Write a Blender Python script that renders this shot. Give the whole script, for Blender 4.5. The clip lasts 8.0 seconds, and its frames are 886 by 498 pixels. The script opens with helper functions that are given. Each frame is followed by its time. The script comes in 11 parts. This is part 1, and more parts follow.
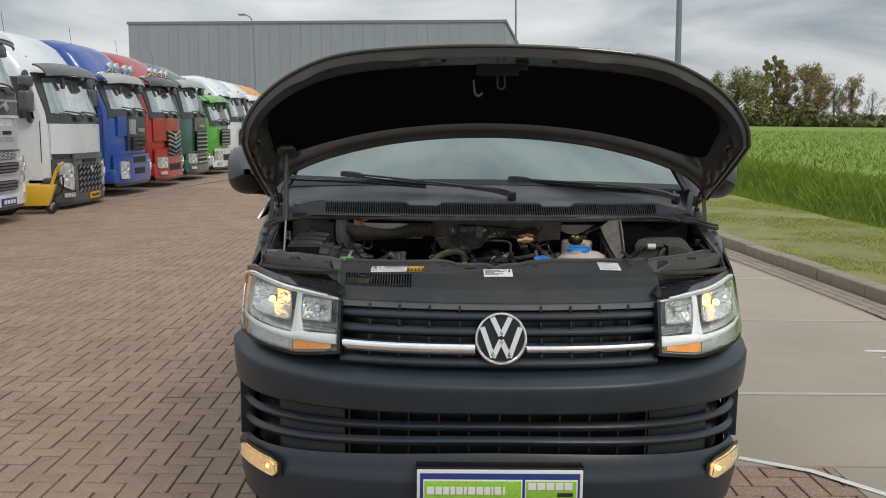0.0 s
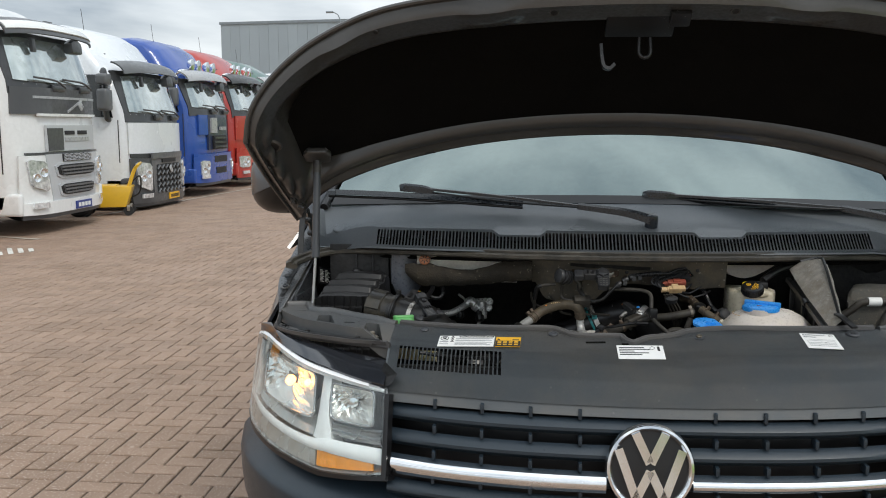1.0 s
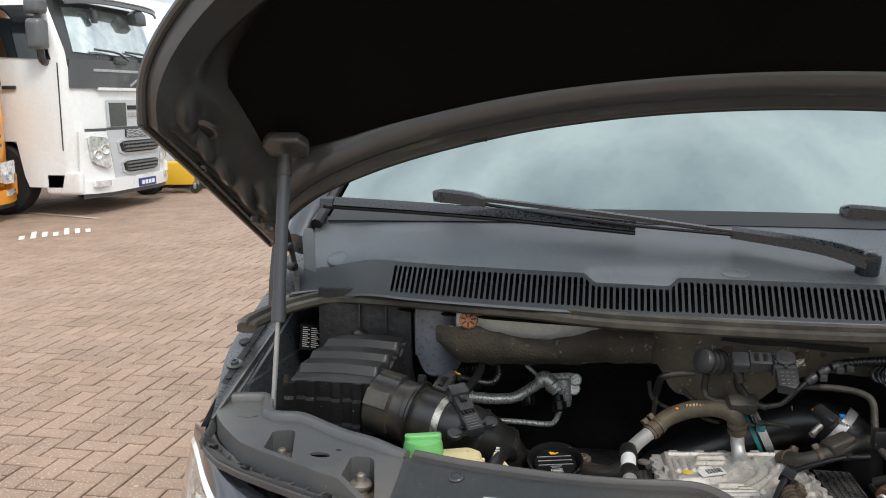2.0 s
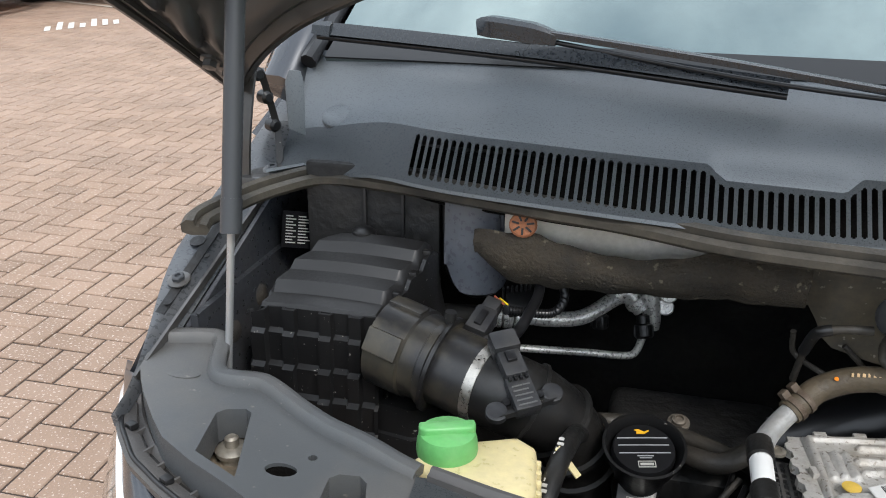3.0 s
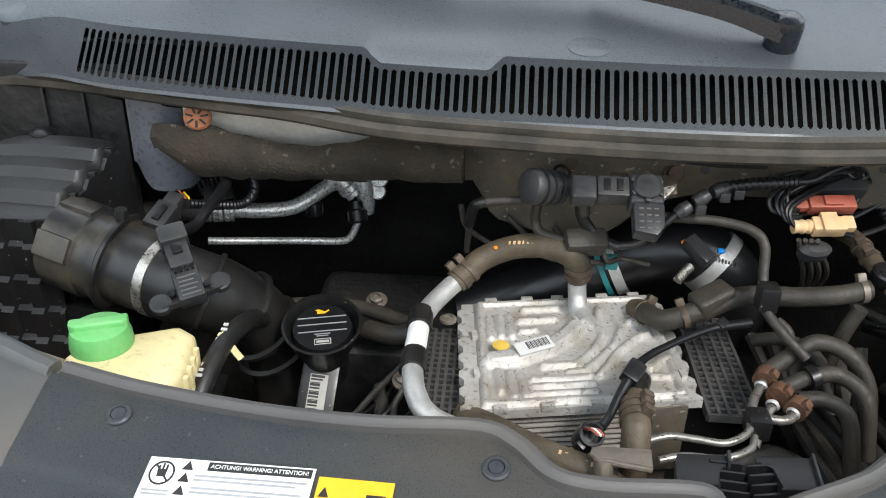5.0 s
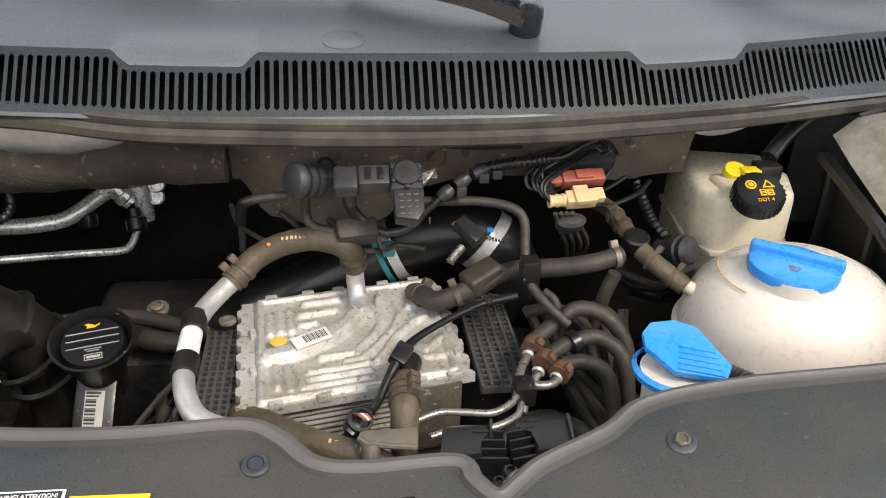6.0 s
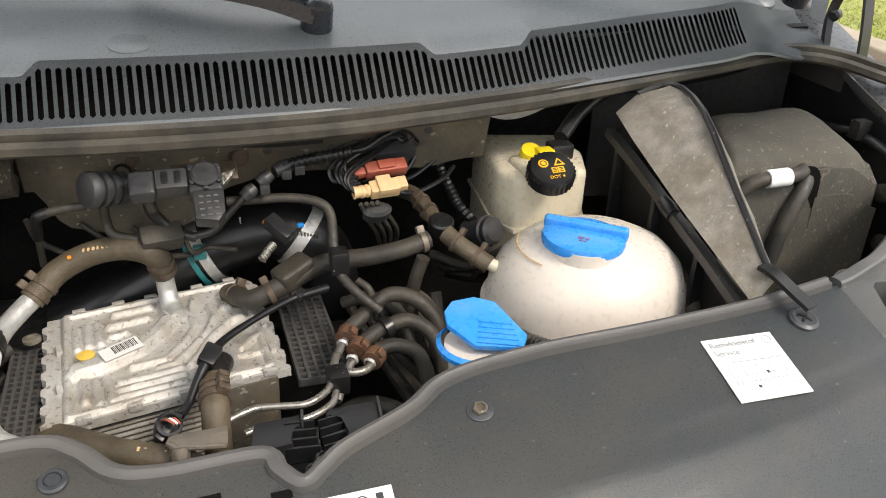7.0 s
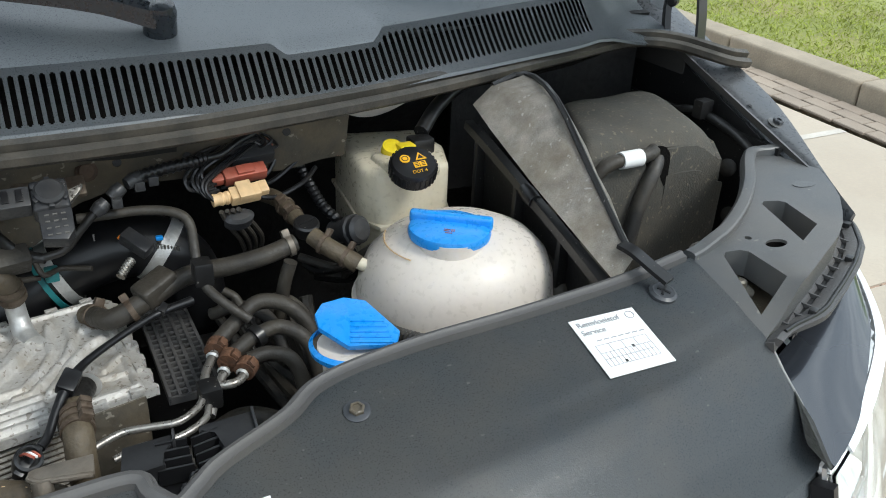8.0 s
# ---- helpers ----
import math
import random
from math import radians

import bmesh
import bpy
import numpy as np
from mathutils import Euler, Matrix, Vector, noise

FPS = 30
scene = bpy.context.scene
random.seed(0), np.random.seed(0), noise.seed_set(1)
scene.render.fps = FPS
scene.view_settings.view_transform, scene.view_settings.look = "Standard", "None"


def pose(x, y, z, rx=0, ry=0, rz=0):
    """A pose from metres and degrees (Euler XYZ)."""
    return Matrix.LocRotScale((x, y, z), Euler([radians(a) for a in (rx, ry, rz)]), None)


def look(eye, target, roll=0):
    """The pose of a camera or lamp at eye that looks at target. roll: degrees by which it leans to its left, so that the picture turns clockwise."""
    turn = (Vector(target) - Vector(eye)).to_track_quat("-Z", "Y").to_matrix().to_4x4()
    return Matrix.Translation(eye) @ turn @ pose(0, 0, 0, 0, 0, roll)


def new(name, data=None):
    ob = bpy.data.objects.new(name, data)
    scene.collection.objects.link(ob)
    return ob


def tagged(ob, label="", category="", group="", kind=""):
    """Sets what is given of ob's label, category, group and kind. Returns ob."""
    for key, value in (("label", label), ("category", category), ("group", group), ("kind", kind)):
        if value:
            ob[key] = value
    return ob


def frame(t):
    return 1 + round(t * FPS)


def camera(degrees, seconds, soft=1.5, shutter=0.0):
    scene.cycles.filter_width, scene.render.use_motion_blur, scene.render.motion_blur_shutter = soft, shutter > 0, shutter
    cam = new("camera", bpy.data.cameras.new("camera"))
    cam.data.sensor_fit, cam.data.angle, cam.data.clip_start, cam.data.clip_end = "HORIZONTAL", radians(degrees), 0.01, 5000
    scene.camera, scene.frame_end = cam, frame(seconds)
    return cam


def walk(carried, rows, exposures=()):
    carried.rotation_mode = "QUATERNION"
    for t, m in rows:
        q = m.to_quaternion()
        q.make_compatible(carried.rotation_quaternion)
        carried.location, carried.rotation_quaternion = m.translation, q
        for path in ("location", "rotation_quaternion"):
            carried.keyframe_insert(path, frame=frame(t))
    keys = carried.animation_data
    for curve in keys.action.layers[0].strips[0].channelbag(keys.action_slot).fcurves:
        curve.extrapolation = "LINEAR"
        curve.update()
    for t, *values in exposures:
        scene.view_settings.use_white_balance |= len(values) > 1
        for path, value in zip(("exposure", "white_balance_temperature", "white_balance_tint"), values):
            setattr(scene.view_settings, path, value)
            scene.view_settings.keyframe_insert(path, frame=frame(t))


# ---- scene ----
cam = camera(53.5, 8.0, 1.0)
PATH = [
    (0, (-0.214, -2.575, 1.621), (-0.188, -0.594, 1.348), 0.6),
    (0.5, (-0.218, -2.038, 1.639), (-0.255, -0.058, 1.364), 0.4),
    (1, (-0.246, -1.53, 1.612), (-0.417, 0.443, 1.33), 0.1),
    (2.3, (-0.332, -0.414, 1.602), (-0.711, 1.508, 1.197), 0.5),
    (2.5, (-0.362, -0.3, 1.608), (-0.758, 1.592, 1.094), 0.8),
    (3, (-0.373, -0.175, 1.594), (-0.789, 1.62, 0.816), 0.8),
    (3.5, (-0.332, -0.154, 1.59), (-0.732, 1.588, 0.694), 0.8),
    (4, (-0.29, -0.156, 1.592), (-0.664, 1.565, 0.643), 0.9),
    (4.5, (-0.238, -0.159, 1.593), (-0.503, 1.57, 0.622), 1.0),
    (5, (-0.185, -0.165, 1.595), (-0.285, 1.575, 0.613), 1.4),
    (6.5, (-0.092, -0.186, 1.603), (0.322, 1.505, 0.619), 2.6),
    (7, (-0.071, -0.203, 1.607), (0.49, 1.446, 0.625), 2.8),
    (7.5, (-0.062, -0.207, 1.605), (0.64, 1.39, 0.627), 3.0),
    (8, (-0.062, -0.204, 1.605), (0.758, 1.339, 0.632), 3.0),
]
EXPOSURES = ((0.0, -0.02, 6800, 10), (0.5, 0.15, 6550, 8), (1.0, 0.3, 6600, 9), (2.3, 0.92, 6700, 11), (2.8, 1.02, 6550, 11), (3.5, 1.11, 6250, 11), (4.0, 1.05, 6350, 10), (4.5, 1.13, 6450, 9), (5.2, 1.42, 6600, 10), (6.5, 1.44, 7300, 14), (7.0, 1.41, 7300, 13), (7.5, 1.2, 7100, 12), (8.0, 1.0, 6300, 6))
walk(cam, [(t, look(eye, target, roll)) for t, eye, target, roll in PATH], EXPOSURES)

# ---- light ----
SUN_ELEV, SUN_TURN = 50.0, 140.0
world = bpy.data.worlds.new("overcast_sky")
scene.world = world
world.use_nodes = True
wn, wl = world.node_tree.nodes, world.node_tree.links
wn.clear()
w_out, w_bg, w_mix = wn.new("ShaderNodeOutputWorld"), wn.new("ShaderNodeBackground"), wn.new("ShaderNodeMix")
w_sky, w_co, w_map = wn.new("ShaderNodeTexSky"), wn.new("ShaderNodeTexCoord"), wn.new("ShaderNodeMapping")
w_n1, w_r1 = wn.new("ShaderNodeTexNoise"), wn.new("ShaderNodeValToRGB")
w_sky.sky_type, w_sky.sun_disc = "NISHITA", False
w_sky.sun_elevation, w_sky.sun_rotation = radians(SUN_ELEV), radians(SUN_TURN)
w_mix.data_type = "RGBA"
w_map.inputs["Scale"].default_value = (1.6, 1.6, 7.0)
w_n1.inputs["Scale"].default_value, w_n1.inputs["Detail"].default_value, w_n1.inputs["Roughness"].default_value = 1.7, 7.0, 0.52
w_n1.inputs["Distortion"].default_value = 0.35
w_r1.color_ramp.elements[0].position, w_r1.color_ramp.elements[0].color = 0.34, (3.9, 4.6, 5.4, 1)
w_r1.color_ramp.elements[1].position, w_r1.color_ramp.elements[1].color = 0.62, (9.8, 10.4, 10.9, 1)
w_mix.inputs[0].default_value = 0.9
wl.new(w_co.outputs["Generated"], w_map.inputs["Vector"])
wl.new(w_map.outputs["Vector"], w_n1.inputs["Vector"])
wl.new(w_n1.outputs["Fac"], w_r1.inputs["Fac"])
wl.new(w_sky.outputs["Color"], w_mix.inputs[6])
wl.new(w_r1.outputs["Color"], w_mix.inputs[7])
w_sep, w_up, w_mul = wn.new("ShaderNodeSeparateXYZ"), wn.new("ShaderNodeMapRange"), wn.new("ShaderNodeVectorMath")
w_up.inputs[1].default_value, w_up.inputs[2].default_value, w_up.inputs[3].default_value, w_up.inputs[4].default_value = 0.0, 0.9, 0.72, 1.40
w_mul.operation = "SCALE"
wl.new(w_co.outputs["Generated"], w_sep.inputs[0])
wl.new(w_sep.outputs[2], w_up.inputs[0])
wl.new(w_mix.outputs[2], w_mul.inputs[0])
wl.new(w_up.outputs[0], w_mul.inputs["Scale"])
wl.new(w_mul.outputs[0], w_bg.inputs["Color"])
w_bg.inputs["Strength"].default_value = 0.1
wl.new(w_bg.outputs["Background"], w_out.inputs["Surface"])
sun = new("sun", bpy.data.lights.new("sun", "SUN"))
sun.data.energy, sun.data.angle, sun.data.color = 1.1, radians(14), (1.0, 0.96, 0.9)
_se, _st = radians(SUN_ELEV), radians(SUN_TURN)
sun.matrix_world = look((math.sin(_st) * math.cos(_se) * 30, math.cos(_st) * math.cos(_se) * 30, math.sin(_se) * 30), (0, 0, 0))


# ---- materials ----
def mat(name, color, rough=0.5, metal=0.0, vary=0.18, scale=6.0, fine=90.0, bump=0.0, bump_scale=None, dirt=None, dirt_amt=0.45,
        dirt_scale=5.0, coat=0.0, emit=None, emit_power=0.0, random=0.0, spec=0.5, trans=0.0, sss=0.0, rough_vary=0.12, specks=None):
    """A procedural surface: base colour with two scales of variation, optional dirt patches, fine relief."""
    m = bpy.data.materials.new(name)
    m.use_nodes = True
    n, l = m.node_tree.nodes, m.node_tree.links
    b = n["Principled BSDF"]
    co = n.new("ShaderNodeTexCoord")
    big, small = n.new("ShaderNodeTexNoise"), n.new("ShaderNodeTexNoise")
    for node, s, d in ((big, scale, 4.0), (small, fine, 3.0)):
        node.inputs["Scale"].default_value, node.inputs["Detail"].default_value = s, d
        l.new(co.outputs["Object"], node.inputs["Vector"])
    add = n.new("ShaderNodeMath")
    add.operation = "ADD"
    l.new(big.outputs["Fac"], add.inputs[0])
    l.new(small.outputs["Fac"], add.inputs[1])
    mr = n.new("ShaderNodeMapRange")
    mr.inputs[1].default_value, mr.inputs[2].default_value = 0.7, 1.3
    mr.inputs[3].default_value, mr.inputs[4].default_value = 1 - vary, 1 + vary
    l.new(add.outputs[0], mr.inputs[0])
    val = mr.outputs[0]
    if random:
        oi, ge, ad, fr, m2, mu = (n.new("ShaderNodeObjectInfo"), n.new("ShaderNodeNewGeometry"), n.new("ShaderNodeMath"), n.new("ShaderNodeMath"),
                                  n.new("ShaderNodeMapRange"), n.new("ShaderNodeMath"))
        fr.operation, mu.operation = "FRACT", "MULTIPLY"
        l.new(oi.outputs["Random"], ad.inputs[0])
        l.new(ge.outputs["Random Per Island"], ad.inputs[1])
        l.new(ad.outputs[0], fr.inputs[0])
        l.new(fr.outputs[0], m2.inputs[0])
        m2.inputs[3].default_value, m2.inputs[4].default_value = 1 - random, 1 + random
        l.new(val, mu.inputs[0])
        l.new(m2.outputs[0], mu.inputs[1])
        val = mu.outputs[0]
    vm = n.new("ShaderNodeVectorMath")
    vm.operation = "SCALE"
    vm.inputs[0].default_value = color
    l.new(val, vm.inputs["Scale"])
    out = vm.outputs[0]
    if dirt:
        dn, dr, mx = n.new("ShaderNodeTexNoise"), n.new("ShaderNodeMapRange"), n.new("ShaderNodeMix")
        dn.inputs["Scale"].default_value, dn.inputs["Detail"].default_value, dn.inputs["Roughness"].default_value = dirt_scale, 8.0, 0.65
        l.new(co.outputs["Object"], dn.inputs["Vector"])
        dr.inputs[1].default_value, dr.inputs[2].default_value, dr.inputs[4].default_value = 0.42, 0.66, dirt_amt
        l.new(dn.outputs["Fac"], dr.inputs[0])
        mx.data_type = "RGBA"
        l.new(dr.outputs[0], mx.inputs[0])
        l.new(out, mx.inputs[6])
        mx.inputs[7].default_value = (*dirt, 1)
        out = mx.outputs[2]
    if specks:
        sc, amount, size, lo = specks
        sn, sr, sx = n.new("ShaderNodeTexNoise"), n.new("ShaderNodeMapRange"), n.new("ShaderNodeMix")
        sn.inputs["Scale"].default_value, sn.inputs["Detail"].default_value = size, 2.0
        l.new(co.outputs["Object"], sn.inputs["Vector"])
        sr.inputs[1].default_value, sr.inputs[2].default_value, sr.inputs[4].default_value = lo, lo + 0.05, amount
        l.new(sn.outputs["Fac"], sr.inputs[0])
        sx.data_type = "RGBA"
        l.new(sr.outputs[0], sx.inputs[0])
        l.new(out, sx.inputs[6])
        sx.inputs[7].default_value = (*sc, 1)
        out = sx.outputs[2]
    l.new(out, b.inputs["Base Color"])
    rr = n.new("ShaderNodeMapRange")
    rr.inputs[1].default_value, rr.inputs[2].default_value = 0.35, 0.65
    rr.inputs[3].default_value, rr.inputs[4].default_value = max(rough - rough_vary, 0.02), min(rough + rough_vary, 1)
    l.new(small.outputs["Fac"] if rough > 0.3 else big.outputs["Fac"], rr.inputs[0])
    l.new(rr.outputs[0], b.inputs["Roughness"])
    b.inputs["Metallic"].default_value, b.inputs["Coat Weight"].default_value = metal, coat
    b.inputs["Specular IOR Level"].default_value, b.inputs["Transmission Weight"].default_value = spec, trans
    if sss:
        b.inputs["Subsurface Weight"].default_value = sss
        b.inputs["Subsurface Radius"].default_value = (0.02, 0.02, 0.015)
    if bump:
        bn = n.new("ShaderNodeBump")
        bn.inputs["Strength"].default_value, bn.inputs["Distance"].default_value = 1.0, bump
        src = small
        if bump_scale:
            src = n.new("ShaderNodeTexNoise")
            src.inputs["Scale"].default_value, src.inputs["Detail"].default_value = bump_scale, 5.0
            l.new(co.outputs["Object"], src.inputs["Vector"])
        l.new(src.outputs["Fac"], bn.inputs["Height"])
        l.new(bn.outputs["Normal"], b.inputs["Normal"])
    if emit:
        b.inputs["Emission Color"].default_value, b.inputs["Emission Strength"].default_value = (*emit, 1), emit_power
    return m


def glass(name, color=(0.9, 0.95, 0.95), rough=0.02, ior=1.45):
    m = bpy.data.materials.new(name)
    m.use_nodes = True
    b = m.node_tree.nodes["Principled BSDF"]
    b.inputs["Base Color"].default_value, b.inputs["Roughness"].default_value = (*color, 1), rough
    b.inputs["Transmission Weight"].default_value, b.inputs["IOR"].default_value = 1.0, ior
    return m


DUST = (0.20, 0.17, 0.13)
M_PAINT = mat("dark_grey_paint", (0.030, 0.034, 0.042), 0.28, 0.35, 0.12, 3.0, 400.0, 0.0, coat=0.7, dirt=(0.09, 0.085, 0.08), dirt_amt=0.10, dirt_scale=4.0)
M_PAINT_IN = mat("inner_grey_paint", (0.047, 0.0445, 0.042), 0.42, 0.05, 0.15, 4.0, 120.0, 0.0004, 30, dirt=(0.085, 0.079, 0.070), dirt_amt=0.15, dirt_scale=7.0, coat=0.5)
M_BUMPER = mat("dark_grey_grained_plastic", (0.016, 0.026, 0.036), 0.38, 0.0, 0.12, 3.0, 700.0, 0.0003, dirt=(0.075, 0.088, 0.10), dirt_amt=0.07, dirt_scale=6.0)
M_COVER = mat("grey_black_cover_plastic", (0.080, 0.090, 0.097), 0.36, 0.0, 0.12, 5.0, 900.0, 0.0001, dirt=(0.165, 0.142, 0.115), dirt_amt=0.55, dirt_scale=3.4, specks=((0.30, 0.29, 0.27), 0.5, 130.0, 0.715))
M_WING = mat("dusty_grey_wing_plastic", (0.074, 0.078, 0.081), 0.44, 0.0, 0.14, 5.0, 900.0, 0.0001, dirt=(0.150, 0.132, 0.110), dirt_amt=0.50, dirt_scale=4.5, specks=((0.24, 0.22, 0.19), 0.5, 120.0, 0.70))
M_SCUTTLE = mat("blue_grey_scuttle_plastic", (0.112, 0.126, 0.138), 0.36, 0.0, 0.10, 4.0, 700.0, 0.0002, dirt=(0.13, 0.13, 0.125), dirt_amt=0.25, dirt_scale=5.0)
M_SLAM = mat("dusty_black_plastic", (0.062, 0.060, 0.060), 0.55, 0.0, 0.14, 5.0, 500.0, 0.00012, dirt=(0.125, 0.112, 0.096), dirt_amt=0.36, dirt_scale=7.0)
M_BLACK = mat("black_plastic", (0.0085, 0.0085, 0.009), 0.36, 0.0, 0.12, 6.0, 300.0, 0.00004, dirt=(0.035, 0.033, 0.030), dirt_amt=0.18, dirt_scale=7.0, rough_vary=0.05, specks=((0.30, 0.28, 0.25), 0.7, 240.0, 0.70))
M_BLACK_CLEAN = mat("satin_black_plastic", (0.009, 0.009, 0.010), 0.34, 0.0, 0.10, 8.0, 260.0, 0.00003, rough_vary=0.04)
M_LID = mat("dusty_satin_black_lid", (0.011, 0.011, 0.012), 0.44, 0.0, 0.10, 6.0, 300.0, 0.00004, dirt=(0.040, 0.039, 0.037), dirt_amt=0.30, dirt_scale=6.0, rough_vary=0.05)
# near-black that puts the shade of bay gaps, slots and holes into the colour
M_VOID = mat("bay_shade_black", (0.006, 0.006, 0.0065), 0.6, 0.0, 0.3, 9.0, 90.0, 0.002, dirt=(0.045, 0.04, 0.033), dirt_amt=0.25, dirt_scale=14.0)
M_RUBBER = mat("dusty_black_rubber", (0.026, 0.025, 0.024), 0.58, 0.0, 0.2, 12.0, 300.0, 0.0005, dirt=(0.17, 0.145, 0.11), dirt_amt=0.40, dirt_scale=18.0)
M_SEAL = mat("grey_dusty_seal_rubber", (0.034, 0.031, 0.026), 0.55, 0.0, 0.2, 12.0, 400.0, 0.0004, dirt=(0.17, 0.145, 0.11), dirt_amt=0.42, dirt_scale=14.0)
M_TYRE = mat("tyre_rubber", (0.018, 0.018, 0.018), 0.75, 0.0, 0.2, 14.0, 120.0, 0.002)
M_BROWN = mat("brown_dusty_hose_rubber", (0.060, 0.045, 0.028), 0.62, 0.0, 0.25, 25.0, 260.0, 0.0008, dirt=(0.15, 0.118, 0.072), dirt_amt=0.5, dirt_scale=30.0)
M_GREYHOSE = mat("grey_brown_hose_rubber", (0.030, 0.026, 0.021), 0.60, 0.0, 0.22, 25.0, 260.0, 0.0006, dirt=(0.085, 0.072, 0.052), dirt_amt=0.35, dirt_scale=26.0)
M_ALU = mat("cast_aluminium", (0.50, 0.485, 0.46), 0.56, 0.32, 0.16, 30.0, 350.0, 0.0010, 260, dirt=(0.27, 0.225, 0.16), dirt_amt=0.62, dirt_scale=22.0, specks=((0.13, 0.10, 0.07), 0.6, 190.0, 0.62))
M_ALU_PIPE = mat("aluminium_pipe", (0.56, 0.56, 0.55), 0.46, 0.6, 0.12, 30.0, 300.0, 0.0004, dirt=(0.30, 0.26, 0.20), dirt_amt=0.35, dirt_scale=40.0)
M_ACPIPE = mat("bright_aluminium_pipe", (0.78, 0.77, 0.74), 0.34, 0.55, 0.15, 30.0, 300.0, 0.0006, dirt=(0.28, 0.25, 0.20), dirt_amt=0.35, dirt_scale=60.0)
M_CHROME = mat("chrome", (0.84, 0.85, 0.86), 0.16, 1.0, 0.05, 5.0, 60.0)
M_STEEL = mat("zinc_steel", (0.50, 0.48, 0.44), 0.38, 0.9, 0.2, 40.0, 300.0, dirt=(0.20, 0.15, 0.10), dirt_amt=0.4, dirt_scale=60.0)
M_RUST = mat("rusty_steel", (0.070, 0.044, 0.028), 0.7, 0.3, 0.35, 60.0, 300.0, 0.001)
M_CREAM = mat("cream_translucent_plastic", (0.70, 0.60, 0.33), 0.38, 0.0, 0.1, 12.0, 120.0, 0.0004, sss=0.35, dirt=(0.40, 0.32, 0.17), dirt_amt=0.25, dirt_scale=20.0)
M_MILK = mat("milky_white_tank_plastic", (0.62, 0.57, 0.515), 0.36, 0.0, 0.06, 5.0, 160.0, 0.0001, sss=0.3, dirt=(0.58, 0.47, 0.38), dirt_amt=0.30, dirt_scale=4.0)
M_BLUE = mat("blue_plastic", (0.012, 0.25, 0.72), 0.34, 0.0, 0.1, 14.0, 200.0, 0.0003, dirt=(0.10, 0.30, 0.55), dirt_amt=0.3, dirt_scale=30.0)
M_GREEN = mat("green_plastic", (0.13, 0.42, 0.13), 0.4, 0.0, 0.1, 14.0, 200.0, 0.0003, dirt=(0.25, 0.45, 0.22), dirt_amt=0.3, dirt_scale=30.0)
M_YELLOW = mat("yellow_plastic", (0.75, 0.58, 0.02), 0.4, 0.0, 0.12, 14.0, 200.0)
M_RED = mat("dusty_red_plastic", (0.33, 0.075, 0.045), 0.5, 0.0, 0.2, 20.0, 200.0, dirt=DUST, dirt_amt=0.3, dirt_scale=40.0)
M_TAN = mat("tan_connector_plastic", (0.62, 0.42, 0.22), 0.5, 0.0, 0.15, 20.0, 200.0, dirt=DUST, dirt_amt=0.25, dirt_scale=40.0)
M_TEAL = mat("teal_plastic", (0.016, 0.18, 0.19), 0.5, 0.0, 0.15, 20.0, 200.0, dirt=(0.08, 0.11, 0.10), dirt_amt=0.4, dirt_scale=40.0)
M_FELT = mat("grey_brown_felt", (0.022, 0.018, 0.013), 0.92, 0.0, 0.40, 12.0, 300.0, 0.0028, dirt=(0.095, 0.070, 0.042), dirt_amt=0.30, dirt_scale=16.0, specks=((0.16, 0.14, 0.10), 0.6, 110.0, 0.66))
# black of the bonnet felt; also painted shade inside slots and holes
M_LINER_SHADE = mat("black_felt_and_shade", (0.0055, 0.0050, 0.0045), 0.95, 0.0, 0.2, 8.0, 320.0, 0.0015, spec=0.08)
M_FOIL = mat("embossed_silver_foil", (0.46, 0.43, 0.385), 0.42, 0.6, 0.35, 60.0, 900.0, 0.0012, 420, dirt=(0.26, 0.215, 0.15), dirt_amt=0.6, dirt_scale=22.0, specks=((0.75, 0.74, 0.70), 0.6, 160.0, 0.66))
# fine slanting embossed lines of the foil
_fn, _fl = M_FOIL.node_tree.nodes, M_FOIL.node_tree.links
_wave, _fmap = _fn.new("ShaderNodeTexWave"), _fn.new("ShaderNodeMapping")
_wave.inputs["Scale"].default_value, _wave.inputs["Distortion"].default_value = 70.0, 22.0
_wave.inputs["Detail"].default_value, _wave.inputs["Detail Scale"].default_value = 6.0, 5.0
_fmap.inputs["Rotation"].default_value = (0.4, 0.2, 0.95)
_fl.new(_fn["Texture Coordinate"].outputs["Object"], _fmap.inputs["Vector"])
_fl.new(_fmap.outputs["Vector"], _wave.inputs["Vector"])
_fl.new(_wave.outputs["Fac"], _fn["Bump"].inputs["Height"])
M_PANEL = mat("dusty_grey_sheet_metal", (0.092, 0.082, 0.066), 0.55, 0.3, 0.25, 14.0, 160.0, 0.0006, dirt=(0.17, 0.135, 0.09), dirt_amt=0.7, dirt_scale=22.0, specks=((0.36, 0.33, 0.28), 0.7, 130.0, 0.665))
M_METER = mat("scuffed_black_meter_plastic", (0.016, 0.016, 0.017), 0.38, 0.0, 0.12, 6.0, 260.0, 0.00003, dirt=(0.16, 0.135, 0.085), dirt_amt=0.30, dirt_scale=22.0, rough_vary=0.05)
M_PLATE = mat("black_type_plate", (0.006, 0.006, 0.007), 0.75, 0.0, 0.1, 10.0, 60.0, spec=0.1)
M_FADED = mat("greyed_paper_label", (0.58, 0.58, 0.57), 0.5, 0.0, 0.06, 60.0, 300.0, dirt=(0.40, 0.38, 0.33), dirt_amt=0.3, dirt_scale=60.0)
M_WHITE = mat("white_label", (0.78, 0.78, 0.76), 0.5, 0.0, 0.04, 10.0, 60.0)
M_INK = mat("black_ink", (0.02, 0.02, 0.02), 0.6)
